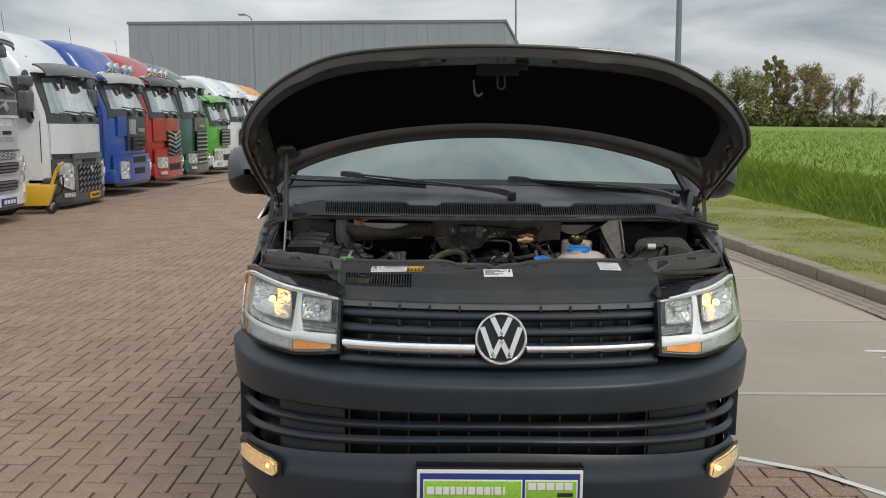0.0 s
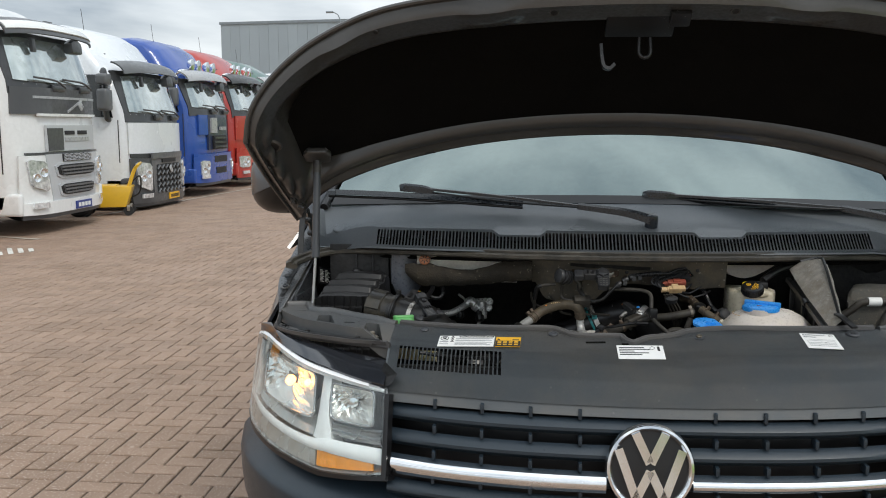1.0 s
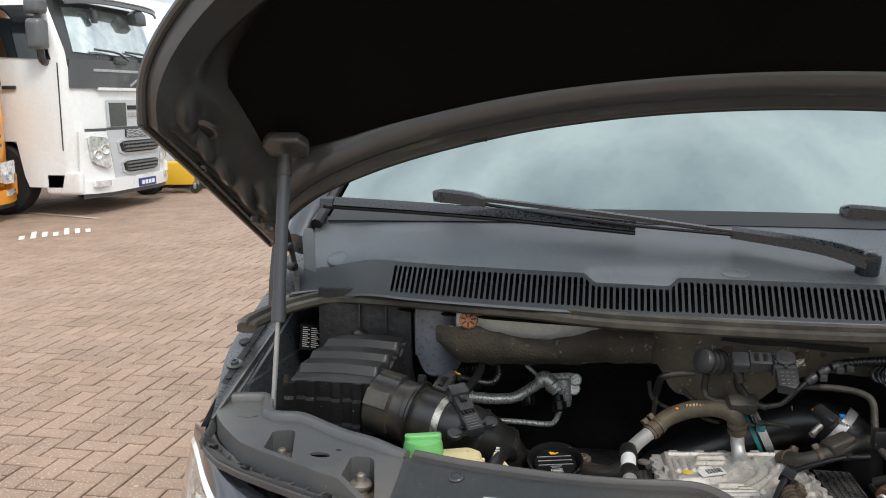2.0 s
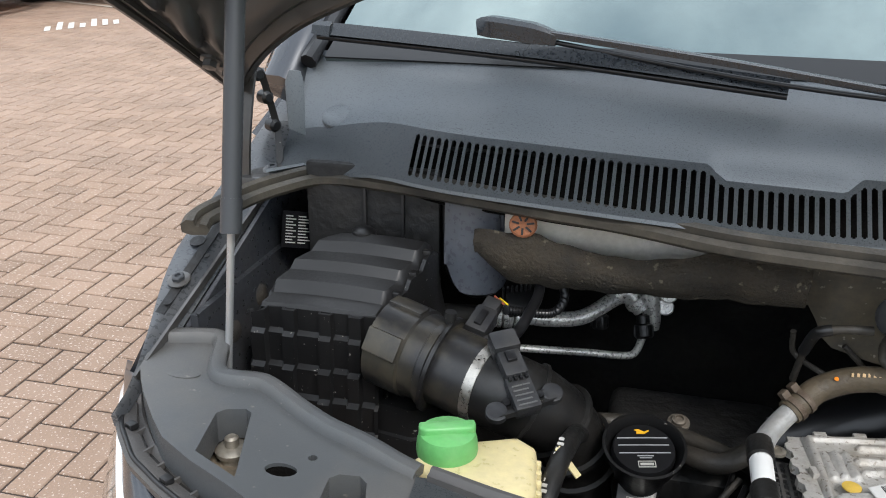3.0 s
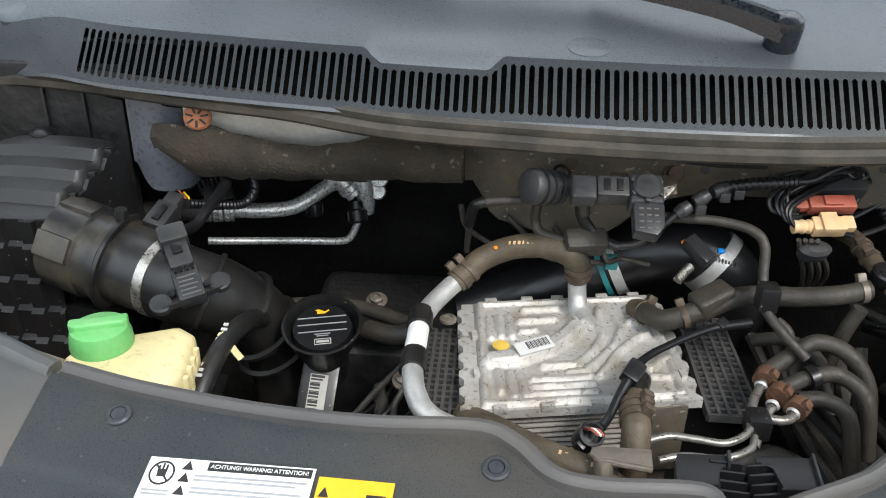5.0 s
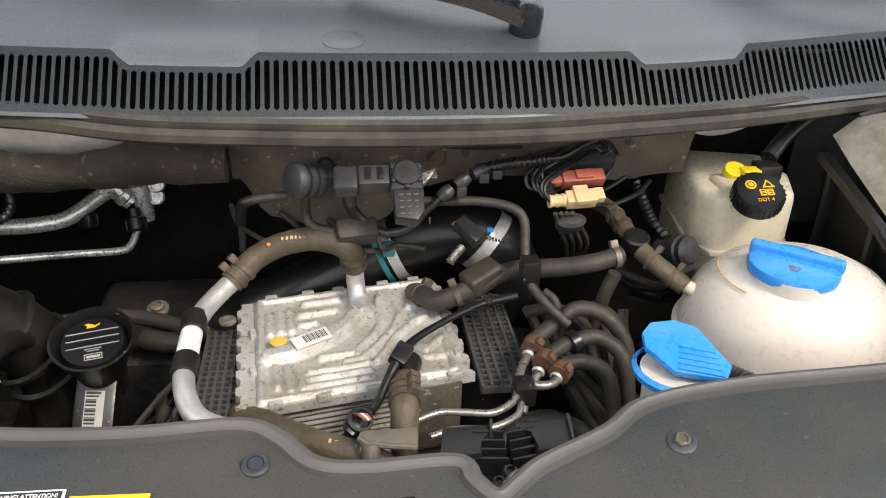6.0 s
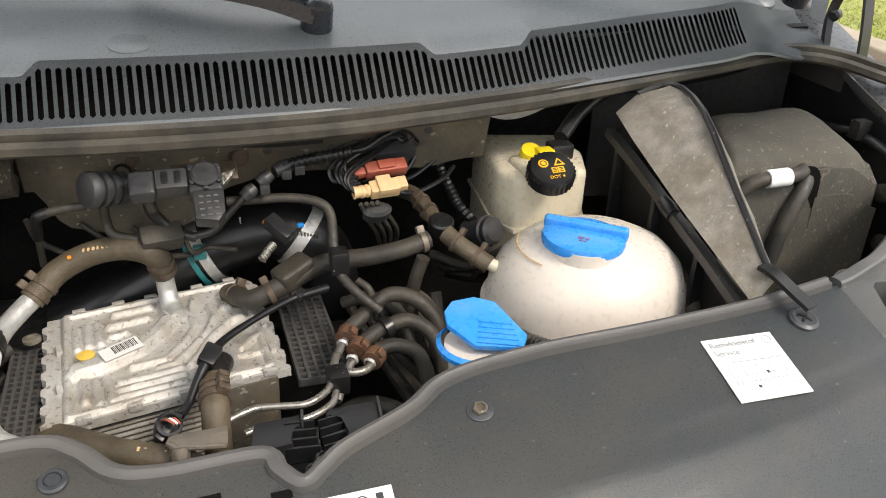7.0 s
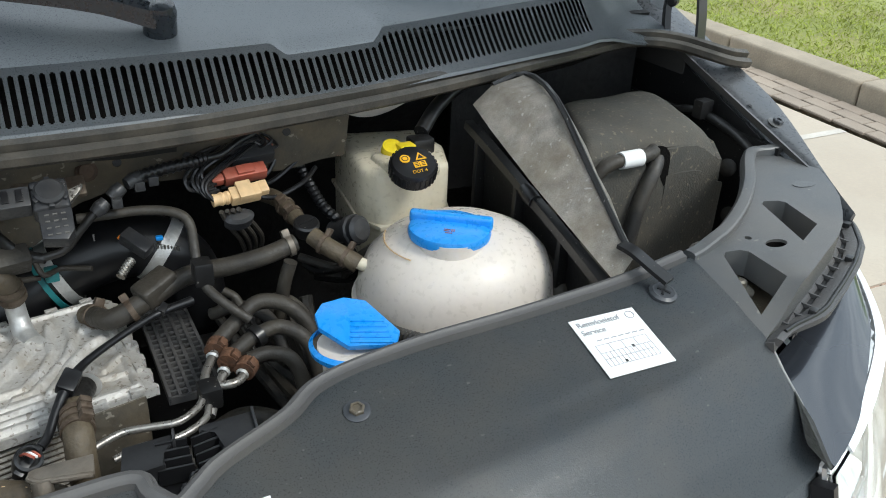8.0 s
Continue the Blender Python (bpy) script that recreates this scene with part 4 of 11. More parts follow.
LX = lin(0.522, 0.908, 25)
chance = random.Random(31)
for s, word in SIDES:
    def lens_at(x, w, off=0.0):
        z = lamp_low(x) + w * (lamp_top(x) - lamp_low(x))
        return (s * x, lamp_y(x, z) + off, z)
    def face_at(x, z, off=0.0):
        return (s * x, lamp_y(x, z) + off, z)
    light = part("headlight", sheet(lambda x, w: lens_at(x, w, 0.085 * smooth01(w * 6) * smooth01((1 - w) * 6) * smooth01((x - 0.522) * 30) * smooth01((0.908 - x) * 30) + 0.006), LX, lin(0, 1, 13), s * 0.004), M_LAMPGREY, van, "clear headlight unit, lit warm, with an amber corner")
    # glowing white trim along the upper edge, across the bottom and between the two reflectors
    part("upper_trim", sheet(lambda x, w: lens_at(x, 0.935 + 0.060 * w, 0.008 - 0.005 * math.sin(math.pi * w)), lin(0.526, 0.893, 25), lin(0, 1, 5), s * 0.012), M_TRIM_GLOW, light)
    low_mid = lambda x: curve_at(((0.526, 0.966), (0.60, 0.965), (0.655, 0.964), (0.685, 0.960), (0.74, 0.962), (0.80, 0.966), (0.85, 0.971), (0.90, 0.985)), x)
    low_half = lambda x: curve_at(((0.526, 0.0155), (0.64, 0.014), (0.70, 0.010), (0.80, 0.0085), (0.90, 0.008)), x)
    part("lower_trim", sheet(lambda x, w: face_at(x, low_mid(x) + low_half(x) * w, 0.006 - 0.005 * (1 - w * w)), lin(0.526, 0.900, 27), lin(-1, 1, 7), s * 0.014), M_TRIM_GLOW, light)
    part("divider", sheet(lambda w, a: face_at(0.664 - 0.006 * w + 0.003 * math.sin(w * 3) + a * (0.010 + 0.014 * (1 - w) ** 3), 0.972 + 0.125 * w, 0.010 - 0.003 * (1 - a * a)), lin(0, 1, 11), lin(-1, 1, 5), -s * 0.045), M_TRIM_GLOW, light)
    part("outer_trim", sheet(lambda w, a: face_at(0.893 + 0.008 * a - 0.012 * w, 0.985 + 0.12 * w, 0.010), lin(0, 1, 7), (-1, 0, 1), -s * 0.02), M_TRIM_GLOW, light)
    part("amber_lens", sheet(lambda x, w: lens_at(x, 0.03 + w * (low_mid(x) - low_half(x) - 0.004 - lamp_low(x)) / (lamp_top(x) - lamp_low(x)), 0.009), lin(0.545, 0.676, 9), lin(0, 1, 4), s * 0.006), M_AMBER, light, "orange turn signal lens")
    part("smoked_strip", sheet(lambda x, w: lens_at(x, 0.02 + w * (low_mid(x) - low_half(x) - 0.003 - lamp_low(x)) / (lamp_top(x) - lamp_low(x)), 0.010), lin(0.680, 0.900, 13), lin(0, 1, 4), s * 0.006), M_LAMPDARK, light)
    part("smoked_shelf", sheet(lambda x, w: face_at(x, low_mid(x) + 0.010 + w * 0.030, 0.022 + 0.03 * w), lin(0.690, 0.870, 11), lin(0, 1, 3), s * 0.006), M_LAMPDARK, light)
    for cx, cz, rw, rh, deep, lit in ((0.772, 1.052, 0.080, 0.045, 0.050, 1), (0.5985, 1.050, 0.049, 0.034, 0.040, 0)):
        # a squarish bowl of small mirror facets
        bm = bmesh.new()
        rings = []
        for k, r in enumerate((1.0, 0.9, 0.78, 0.65, 0.5, 0.36, 0.2)):
            ring = []
            for j in range(36):
                a = 2 * math.pi * j / 36
                ca, sa = math.cos(a), math.sin(a)
                q = r / (abs(ca) ** 9 + abs(sa) ** 9) ** (1 / 9)
                x = cx + rw * q * ca
                d = deep * (1 - r * r) + (chance.uniform(-0.0035, 0.0035) if k else 0)
                ring.append(bm.verts.new(face_at(x, cz + rh * q * sa, 0.016 + d)))
            rings.append(ring)
        for p, q in zip(rings, rings[1:]):
            for j in range(36):
                bm.faces.new((p[j], p[(j + 1) % 36], q[(j + 1) % 36], q[j]))
        part("reflector", bm, M_REFL, light, "", 0)
        rim = [face_at(cx + rw * 1.02 * math.copysign(abs(math.cos(a)) ** 0.22, math.cos(a)), cz + rh * 1.03 * math.copysign(abs(math.sin(a)) ** 0.22, math.sin(a)), 0.013) for a in lin(0, 2 * math.pi, 41)]
        part("reflector_rim", tube(rim, 0.0026, seg=6, n=2), M_LAMPGREY, light)
        c = Vector(face_at(cx, cz, 0.016 + deep * 0.55))
        if lit:
            part("bulb", lathe(((0.004, 0.010), (0.010, 0.004), (0.011, -0.012), (0.005, -0.02)), aim(c + Vector((0, -0.008, 0.0)), (0, -1, 0))), M_BULB, light)
            part("glow_bulb", lathe(((0.003, 0.006), (0.007, 0.0), (0.006, -0.012)), aim(Vector(face_at(cx - 0.056, cz + 0.016, 0.022)), (0, -1, 0))), M_BULB, light)
        else:
            part("bulb_cap", lathe(((0.002, 0.012), (0.010, 0.008), (0.011, -0.02)), aim(c, (0, -1, 0))), M_CHROME, light)
    part("lamp_shelf", sheet(lambda x, w: face_at(x, 0.990 + 0.018 * w, 0.012 + 0.012 * w + 0.004 * math.sin(w * 12)), lin(0.532, 0.645, 7), lin(0, 1, 9), s * 0.008), M_LAMPGREY, light)
    part("lens", sheet(lambda x, w: lens_at(x, w, -0.004 - 0.004 * math.sin(math.pi * w)), LX, lin(0, 1, 9), s * 0.003), M_LENS, light).visible_shadow = False
    # dark frame beside the grille, and the body-coloured cap between the lamp and the cover's wing
    part("lamp_frame", sheet(lambda x, w: lens_at(x, -0.03 + 0.99 * w, -0.006), lin(0.514, 0.524, 3), lin(0, 1, 7), s * 0.02), M_BLACK_CLEAN, van)
    part("lamp_underframe", sheet(lambda x, w: lens_at(x, -0.055 + 0.055 * w, -0.002), lin(0.51, 0.91, 21), (0, 1), s * 0.03), M_BLACK_CLEAN, van)

    def cap_in(x):
        return curve_at(((0.52, 0.222), (0.59, 0.247), (0.69, 0.290), (0.78, 0.352), (0.83, 0.41), (0.86, 0.48)), x)
    def lamp_cap(x, w):
        z0 = lamp_top(min(x, 0.90)) + 0.001
        y0 = lamp_y(x, z0) + 0.014 * smooth01((x - 0.56) / 0.15)
        y1 = max(cap_in(x) + 0.004 + 0.012 * smooth01((0.70 - x) / 0.10), y0 + 0.006)
        return (s * x, y0 + (y1 - y0) * w, z0 + (0.022 * math.sin(w * 1.5) + 0.002) * (1 - 0.3 * smooth01((x - 0.7) / 0.2)))
    part("lens_rim", sheet(lambda x, w: (s * x, lamp_y(x, lamp_top(x)) - 0.006 + 0.020 * w, lamp_top(x) + 0.0045 * math.sin(w * 2.6) - 0.001), lin(0.56, 0.908, 25), lin(0, 1, 6), s * 0.004), M_TRIM_GLOW, light)
    part("lamp_cap", sheet(lamp_cap, lin(0.527, 0.895, 23), lin(0, 1, 7), 0.006), M_PAINT, van)
SEAT = Matrix()
# ---- front cover over the lock carrier ----
RIM = ((-0.530, 0.397), (-0.46, 0.378), (-0.36, 0.360), (-0.274, 0.353), (-0.195, 0.354), (-0.165, 0.340), (-0.139, 0.315), (-0.104, 0.308), (-0.038, 0.308),
       (-0.026, 0.292), (-0.012, 0.279), (0.003, 0.288), (0.024, 0.302), (0.081, 0.330), (0.12, 0.354), (0.20, 0.364), (0.31, 0.370), (0.41, 0.378), (0.47, 0.386), (0.53, 0.397))
RIM = [(0.949 * x, 0.9949 * y - 0.040) for x, y in RIM]


def rim_y(x):
    return curve_at(RIM, x)


def lip_y(x):
    return 0.086 + 0.25 * x * x


def cover_z(x, y):
    d = y - lip_y(x)
    z = curve_at(((-0.02, 1.076), (0.0, 1.086), (0.012, 1.097), (0.04, 1.122), (0.08, 1.146), (0.13, 1.165), (0.19, 1.178), (0.28, 1.187)), d)
    crease = curve_at(((0.0, 0.192), (0.17, 0.197), (0.28, 0.2045), (0.385, 0.219), (0.478, 0.239), (0.525, 0.250)), abs(x))
    z += 0.0048 * max(0.0, 1 - abs(y - crease) / 0.026) * smooth01((abs(x) - 0.06) / 0.14)
    return z + 0.010 * x * smooth01(d / 0.15) - 0.006 * math.exp(-((x - 0.09) / 0.035) ** 2) * smooth01(d / 0.05)


vent_x = [-0.489 + 0.0086 * k for k in range(26)]
us = sorted({round(u, 4) for u in [*lin(-0.514, 0.514, 54), *(p[0] for p in RIM), *vent_x, *(v + 0.0054 for v in vent_x)]})
vs = lin(0, 1, 49)
bm = bmesh.new()
grid = [[bm.verts.new((x, lip_y(x) + (rim_y(x) - lip_y(x)) * v, 0)) for v in vs] for x in us]
for row in grid:
    for v in row:
        v.co.z = cover_z(v.co.x, v.co.y)
for i in range(len(us) - 1):
    inside = any(v - 1e-4 <= us[i] and us[i + 1] <= v + 0.0055 for v in vent_x[:-1])
    for j in range(len(vs) - 1):
        if inside and 0.19 <= vs[j] < 0.46:
            continue
        bm.faces.new((grid[i][j], grid[i + 1][j], grid[i + 1][j + 1], grid[i][j + 1]))
bmesh.ops.solidify(bm, geom=list(bm.faces), thickness=0.004)
cover = part("front_cover", bm, M_COVER, van, "dusty dark grey plastic cover over the radiator")
for s in (-1, 1):
    part("cover_side", sheet(lambda y, w: (s * (0.5135 + 0.004 * w), y, cover_z(0.514, y) - 0.002 - 0.075 * w), lin(lip_y(0.514), 0.245, 12), (0, 0.04, 0.5, 1), 0.004), M_COVER, cover)
for s in (-1, 1):
    bm = bmesh.new()
    ring = [bm.verts.new((s * x, y, z)) for x, y, z in ((0.5150, 0.203, 1.1300), (0.5260, 0.176, 1.1020), (0.5120, 0.143, 1.0920), (0.4930, 0.133, 1.1030), (0.4830, 0.154, 1.1180))]
    bm.faces.new(ring if s < 0 else ring[::-1])
    bmesh.ops.solidify(bm, geom=list(bm.faces), thickness=0.006)
    part("corner_piece", bm, M_VOID, cover)
part("cover_lip", sheet(lambda x, w: (x, lip_y(x) - 0.004 + 0.010 * w, 1.066 + 0.0235 * w), lin(-0.503, 0.503, 31), (0, 0.5, 1), 0.008), M_COVER, cover)
# added black sheet that gives the vent slots their shade
part("vent_shade", sheet(lambda x, w: (x, 0.175 + 0.075 * w + 0.2 * x * x, 1.10 + 0.010 * w), lin(-0.51, -0.25, 9), (0, 1), 0.004), M_LINER_SHADE, cover)
part("vent_web", tube([(-0.445, lip_y(-0.4) + 0.09, cover_z(-0.445, 0.24) - 0.008), (-0.385, 0.235, 1.135), (-0.30, 0.23, 1.134)], 0.004), M_BLACK, cover)


def on_cover(x, y, lift=0.0015, spin=0.0):
    e = 0.004
    n = Vector((-(cover_z(x + e, y) - cover_z(x - e, y)) / (2 * e), -(cover_z(x, y + e) - cover_z(x, y - e)) / (2 * e), 1)).normalized()
    xa = Vector((1, 0, 0)) - n * n.x
    xa.normalize()
    ya = n.cross(xa)
    m = Matrix((xa, ya, n)).transposed().to_4x4()
    return Matrix.Translation(Vector((x, y, cover_z(x, y))) + n * lift) @ m @ pose(0, 0, 0, 0, 0, spin)


# thin black bars laid on the cover as the dark of its slots
for x0, x1, y0 in ((-0.106, -0.066, 0.243), (-0.034, -0.020, 0.236)):
    sm = on_cover((x0 + x1) / 2, y0, 0.0006, 2)
    part("rim_slot", box(((x0 - x1) / 2, -0.0032, -0.0006), ((x1 - x0) / 2, 0.0032, 0.0004), sm, 0), M_LINER_SHADE, cover)


# warning label, sticker, service label
def flat_label(name, m, w, h, material, parent, words=""):
    ob = part(name, box((-w / 2, -h / 2, -0.0006), (w / 2, h / 2, 0.0004), bevel=0), material, parent, words)
    ob.matrix_basis = m
    return ob


def bars(rows, z=0.0008):
    bm = bmesh.new()
    for x0, y0, x1, y1 in rows:
        add_box(bm, (x0, y0, z - 0.0006), (x1, y1, z))
    return bm


wl_m = on_cover(-0.3515, 0.2525, 0.0015, -2.5)
warn = flat_label("warning_label", wl_m @ Matrix.Diagonal((0.883, 0.96, 1, 1)), 0.132, 0.052, M_WHITE, cover, "white warning label with black pictograms")
warn_y = flat_label("warning_label", on_cover(-0.2645, 0.2450, 0.0015, -3) @ Matrix.Diagonal((0.715, 0.85, 1, 1)), 0.072, 0.052, M_LABEL_Y, cover, "yellow warning label")
part("ring", lathe(((0.0100, 0.0002), (0.0100, 0.0009), (0.0086, 0.0009), (0.0086, 0.0002)), pose(-0.0525, 0.013, 0), seg=28, cap=False), M_INK, warn)
bm = bars([(-0.056, 0.010, -0.049, 0.016), (-0.0565, 0.013, -0.055, 0.019), (-0.0535, 0.015, -0.052, 0.021), (-0.0505, 0.014, -0.049, 0.020)])
add_box(bm, (-0.0095, -0.0007, 0.0003), (0.0095, 0.0007, 0.0010), pose(-0.0525, 0.013, 0, 0, 0, -45))
part("hand_pictogram", bm, M_INK, warn)
part("heading_bar", bars([(-0.018, 0.0175, 0.064, 0.0245)]), M_INK, warn)
text("ACHTUNG! WARNING! ATTENTION!", 0.0046, pose(0.023, 0.0208, 0.0011), M_WHITE, warn)
part("small_print", bars([(-0.026, y, -0.026 + w, y + 0.0016) for y, w in ((0.012, 0.088), (0.0085, 0.080), (0.002, 0.086), (-0.0015, 0.070), (-0.010, 0.088), (-0.0135, 0.075), (-0.019, 0.084))] + [(-0.063, y, -0.042, y + 0.0014) for y in (-0.002, -0.005, -0.012, -0.016)]), M_GREYINK, warn)
bm = bmesh.new()
for y in (0.0205, 0.0105, 0.0):
    add_prism(bm, ((-0.038, y - 0.0035), (-0.029, y - 0.0035), (-0.0335, y + 0.004)), 0.0002, 0.0009)
part("triangle_pictogram", bm, M_INK, warn)
bm = bmesh.new()
add_prism(bm, ((-0.033, 0.008), (-0.023, 0.008), (-0.028, 0.017)), 0.0002, 0.0009)
add_box(bm, (0.012, 0.010, 0.0002), (0.030, 0.013, 0.0009))
for y in (-0.001, -0.006, -0.012, -0.018):
    add_box(bm, (-0.032, y, 0.0002), (0.030, y + 0.0028, 0.0009))
part("pictogram_bars", bm, M_INK, warn_y)
part("black_panel", bars([(-0.0355, -0.0255, 0.0355, 0.0045)], 0.0013), M_INK, warn_y)
part("panel_print", bars([(-0.030 + 0.016 * k, y, -0.019 + 0.016 * k, y + 0.004) for k in range(4) for y in (-0.019, -0.010, -0.002)], 0.0017), M_LABEL_Y, warn_y)["kind"] = "stuff"

st = flat_label("specification_sticker", on_cover(0.0, 0.204, 0.0015, 1), 0.092, 0.046, M_WHITE, cover, "white specification sticker")
part("sticker_bars", bars([(-0.042, 0.014 - 0.006 * k, -0.042 + w, 0.0165 - 0.006 * k) for k, w in enumerate((0.05, 0.062, 0.03, 0.058, 0.044))] + [(0.034, 0.004, 0.039, 0.019)]), M_INK, st)
part("sticker_ring", lathe(((0.005, 0.0002), (0.005, 0.0009), (0.0042, 0.0009), (0.0042, 0.0002)), pose(0.024, 0.014, 0), seg=20, cap=False), M_INK, st)
sv = flat_label("service_sticker", on_cover(0.3703, 0.2745, 0.0015, 0), 0.069, 0.067, M_WHITE, cover, "white brake fluid service sticker")
text("Remvloeistof", 0.0085, pose(-0.008, 0.026, 0.0010), M_GREYINK, sv)
text("Service", 0.0085, pose(-0.0185, 0.0165, 0.0010), M_GREYINK, sv)
part("sticker_ring", lathe(((0.0045, 0.0002), (0.0045, 0.0009), (0.0039, 0.0009), (0.0039, 0.0002)), pose(0.0265, 0.026, 0), seg=20, cap=False), M_GREYINK, sv)
part("small_print", bars([(-0.022 + 0.0075 * k, 0.0058, -0.0165 + 0.0075 * k, 0.0068) for k in range(7)] + [(-0.027, y, 0.026, y + 0.0004) for y in (0.001, -0.008, -0.015, -0.023)] + [(x - 0.0002, -0.008, x + 0.0002, 0.001) for x in (-0.027, -0.0137, -0.0005, 0.0127, 0.026)] + [(-0.027 + 0.00442 * k, -0.023, -0.0266 + 0.00442 * k, -0.008) for k in range(13)]), M_GREYINK, sv)
part("punch_marks", bars([(0.006, -0.009, 0.0085, -0.006), (-0.010, -0.022, -0.0075, -0.0195)]), M_INK, sv)


def push_clip(x, y, r=0.0125):
    m = on_cover(x, y, 0.0)
    c = part("push_clip", lathe(((r, -0.002), (r, 0.0022), (r * 0.86, 0.0036), (r * 0.62, 0.0036), (r * 0.58, 0.002), (r * 0.52, 0.003), (0.0, 0.0034)), m, seg=24), M_STRUT, cover)
    return c


for x, y in ((-0.445, 0.315), (-0.171, 0.280)):
    push_clip(x, y, 0.0098)
nut_m = on_cover(0.128, 0.2765, 0.0)
nut = part("cover_nut", lathe(((0.0105, -0.002), (0.0105, 0.001), (0.0088, 0.0018), (0.0, 0.0018)), nut_m, seg=24), M_STRUT, cover, "hexagon nut on a round washer")
part("hexagon", lathe(((0.0062, 0.0015), (0.0062, 0.0045), (0.0052, 0.0055), (0.0040, 0.0055), (0.0036, 0.004), (0.0, 0.004)), nut_m, seg=6), M_PANEL, nut)
screw_m = on_cover(0.447, 0.316, 0.0)
scr = part("screw_head", lathe(((0.0135, -0.002), (0.0135, 0.003), (0.0105, 0.005), (0.0085, 0.0045), (0.0, 0.0052)), screw_m, seg=26), M_STRUT, cover)
bm = bmesh.new()
for a in (40, 130):
    add_box(bm, (-0.0065, -0.0012, 0.0045), (0.0065, 0.0012, 0.0058), screw_m @ pose(0, 0, 0, 0, 0, a))
part("screw_cross", bm, M_BLACK_CLEAN, scr)
part("cover_strap", tube([(0.449, 0.312, 1.196), (0.442, 0.330, 1.203), (0.433, 0.348, 1.212), (0.428, 0.362, 1.214)], 0.0070, shape=((-1, -0.3), (1, -0.3), (1, 0.3), (-1, 0.3))), M_BLACK, cover)

SEAT = SEAT_BAY
# side wings with pockets for the lamp bolts
LEFT_EDGE = ((0.5415, 0.399), (0.56, 0.405), (0.585, 0.413), (0.604, 0.4205), (0.632, 0.431), (0.664, 0.449), (0.690, 0.466), (0.708, 0.476), (0.722, 0.4775), (0.738, 0.475), (0.752, 0.476), (0.762, 0.484), (0.770, 0.502), (0.777, 0.522), (0.783, 0.534), (0.793, 0.540), (0.815, 0.535), (0.836, 0.528))
RIGHT_EDGE = ((0.5415, 0.399), (0.56, 0.403), (0.585, 0.411), (0.61, 0.421), (0.64, 0.438), (0.675, 0.461), (0.708, 0.487), (0.735, 0.512), (0.760, 0.538), (0.780, 0.557), (0.797, 0.568), (0.815, 0.566), (0.838, 0.561), (0.858, 0.556))
LEFT_OUTER = ((0.846, 0.518), (0.843, 0.500), (0.836, 0.477), (0.824, 0.458), (0.806, 0.435), (0.780, 0.406), (0.758, 0.384), (0.721, 0.362), (0.678, 0.342), (0.635, 0.320), (0.602, 0.306), (0.562, 0.290), (0.5415, 0.284))
RIGHT_OUTER = ((0.862, 0.545), (0.853, 0.522), (0.838, 0.490), (0.821, 0.460), (0.802, 0.434), (0.776, 0.408), (0.752, 0.387), (0.721, 0.366), (0.678, 0.345), (0.635, 0.324), (0.602, 0.309), (0.562, 0.293), (0.5415, 0.286))


def wing_top(x, y):
    """The wing's height; it runs into the cover at its inner end."""
    z = 1.1705 + 0.010 * (abs(x) - 0.53) / 0.3 + 0.04 * max(0, y - 0.40) + (0.004 if x > 0 else -0.004)
    z -= 0.008 * smooth01((0.34 - y) / 0.06) * smooth01((0.60 - abs(x)) / 0.05)
    joint = (cover_z(math.copysign(0.512, x), 0.9949 * y - 0.0398) - 0.0813 + 0.0529 * y) / 0.9568
    return z + (joint - z) * smooth01((0.600 - abs(x)) / 0.055)


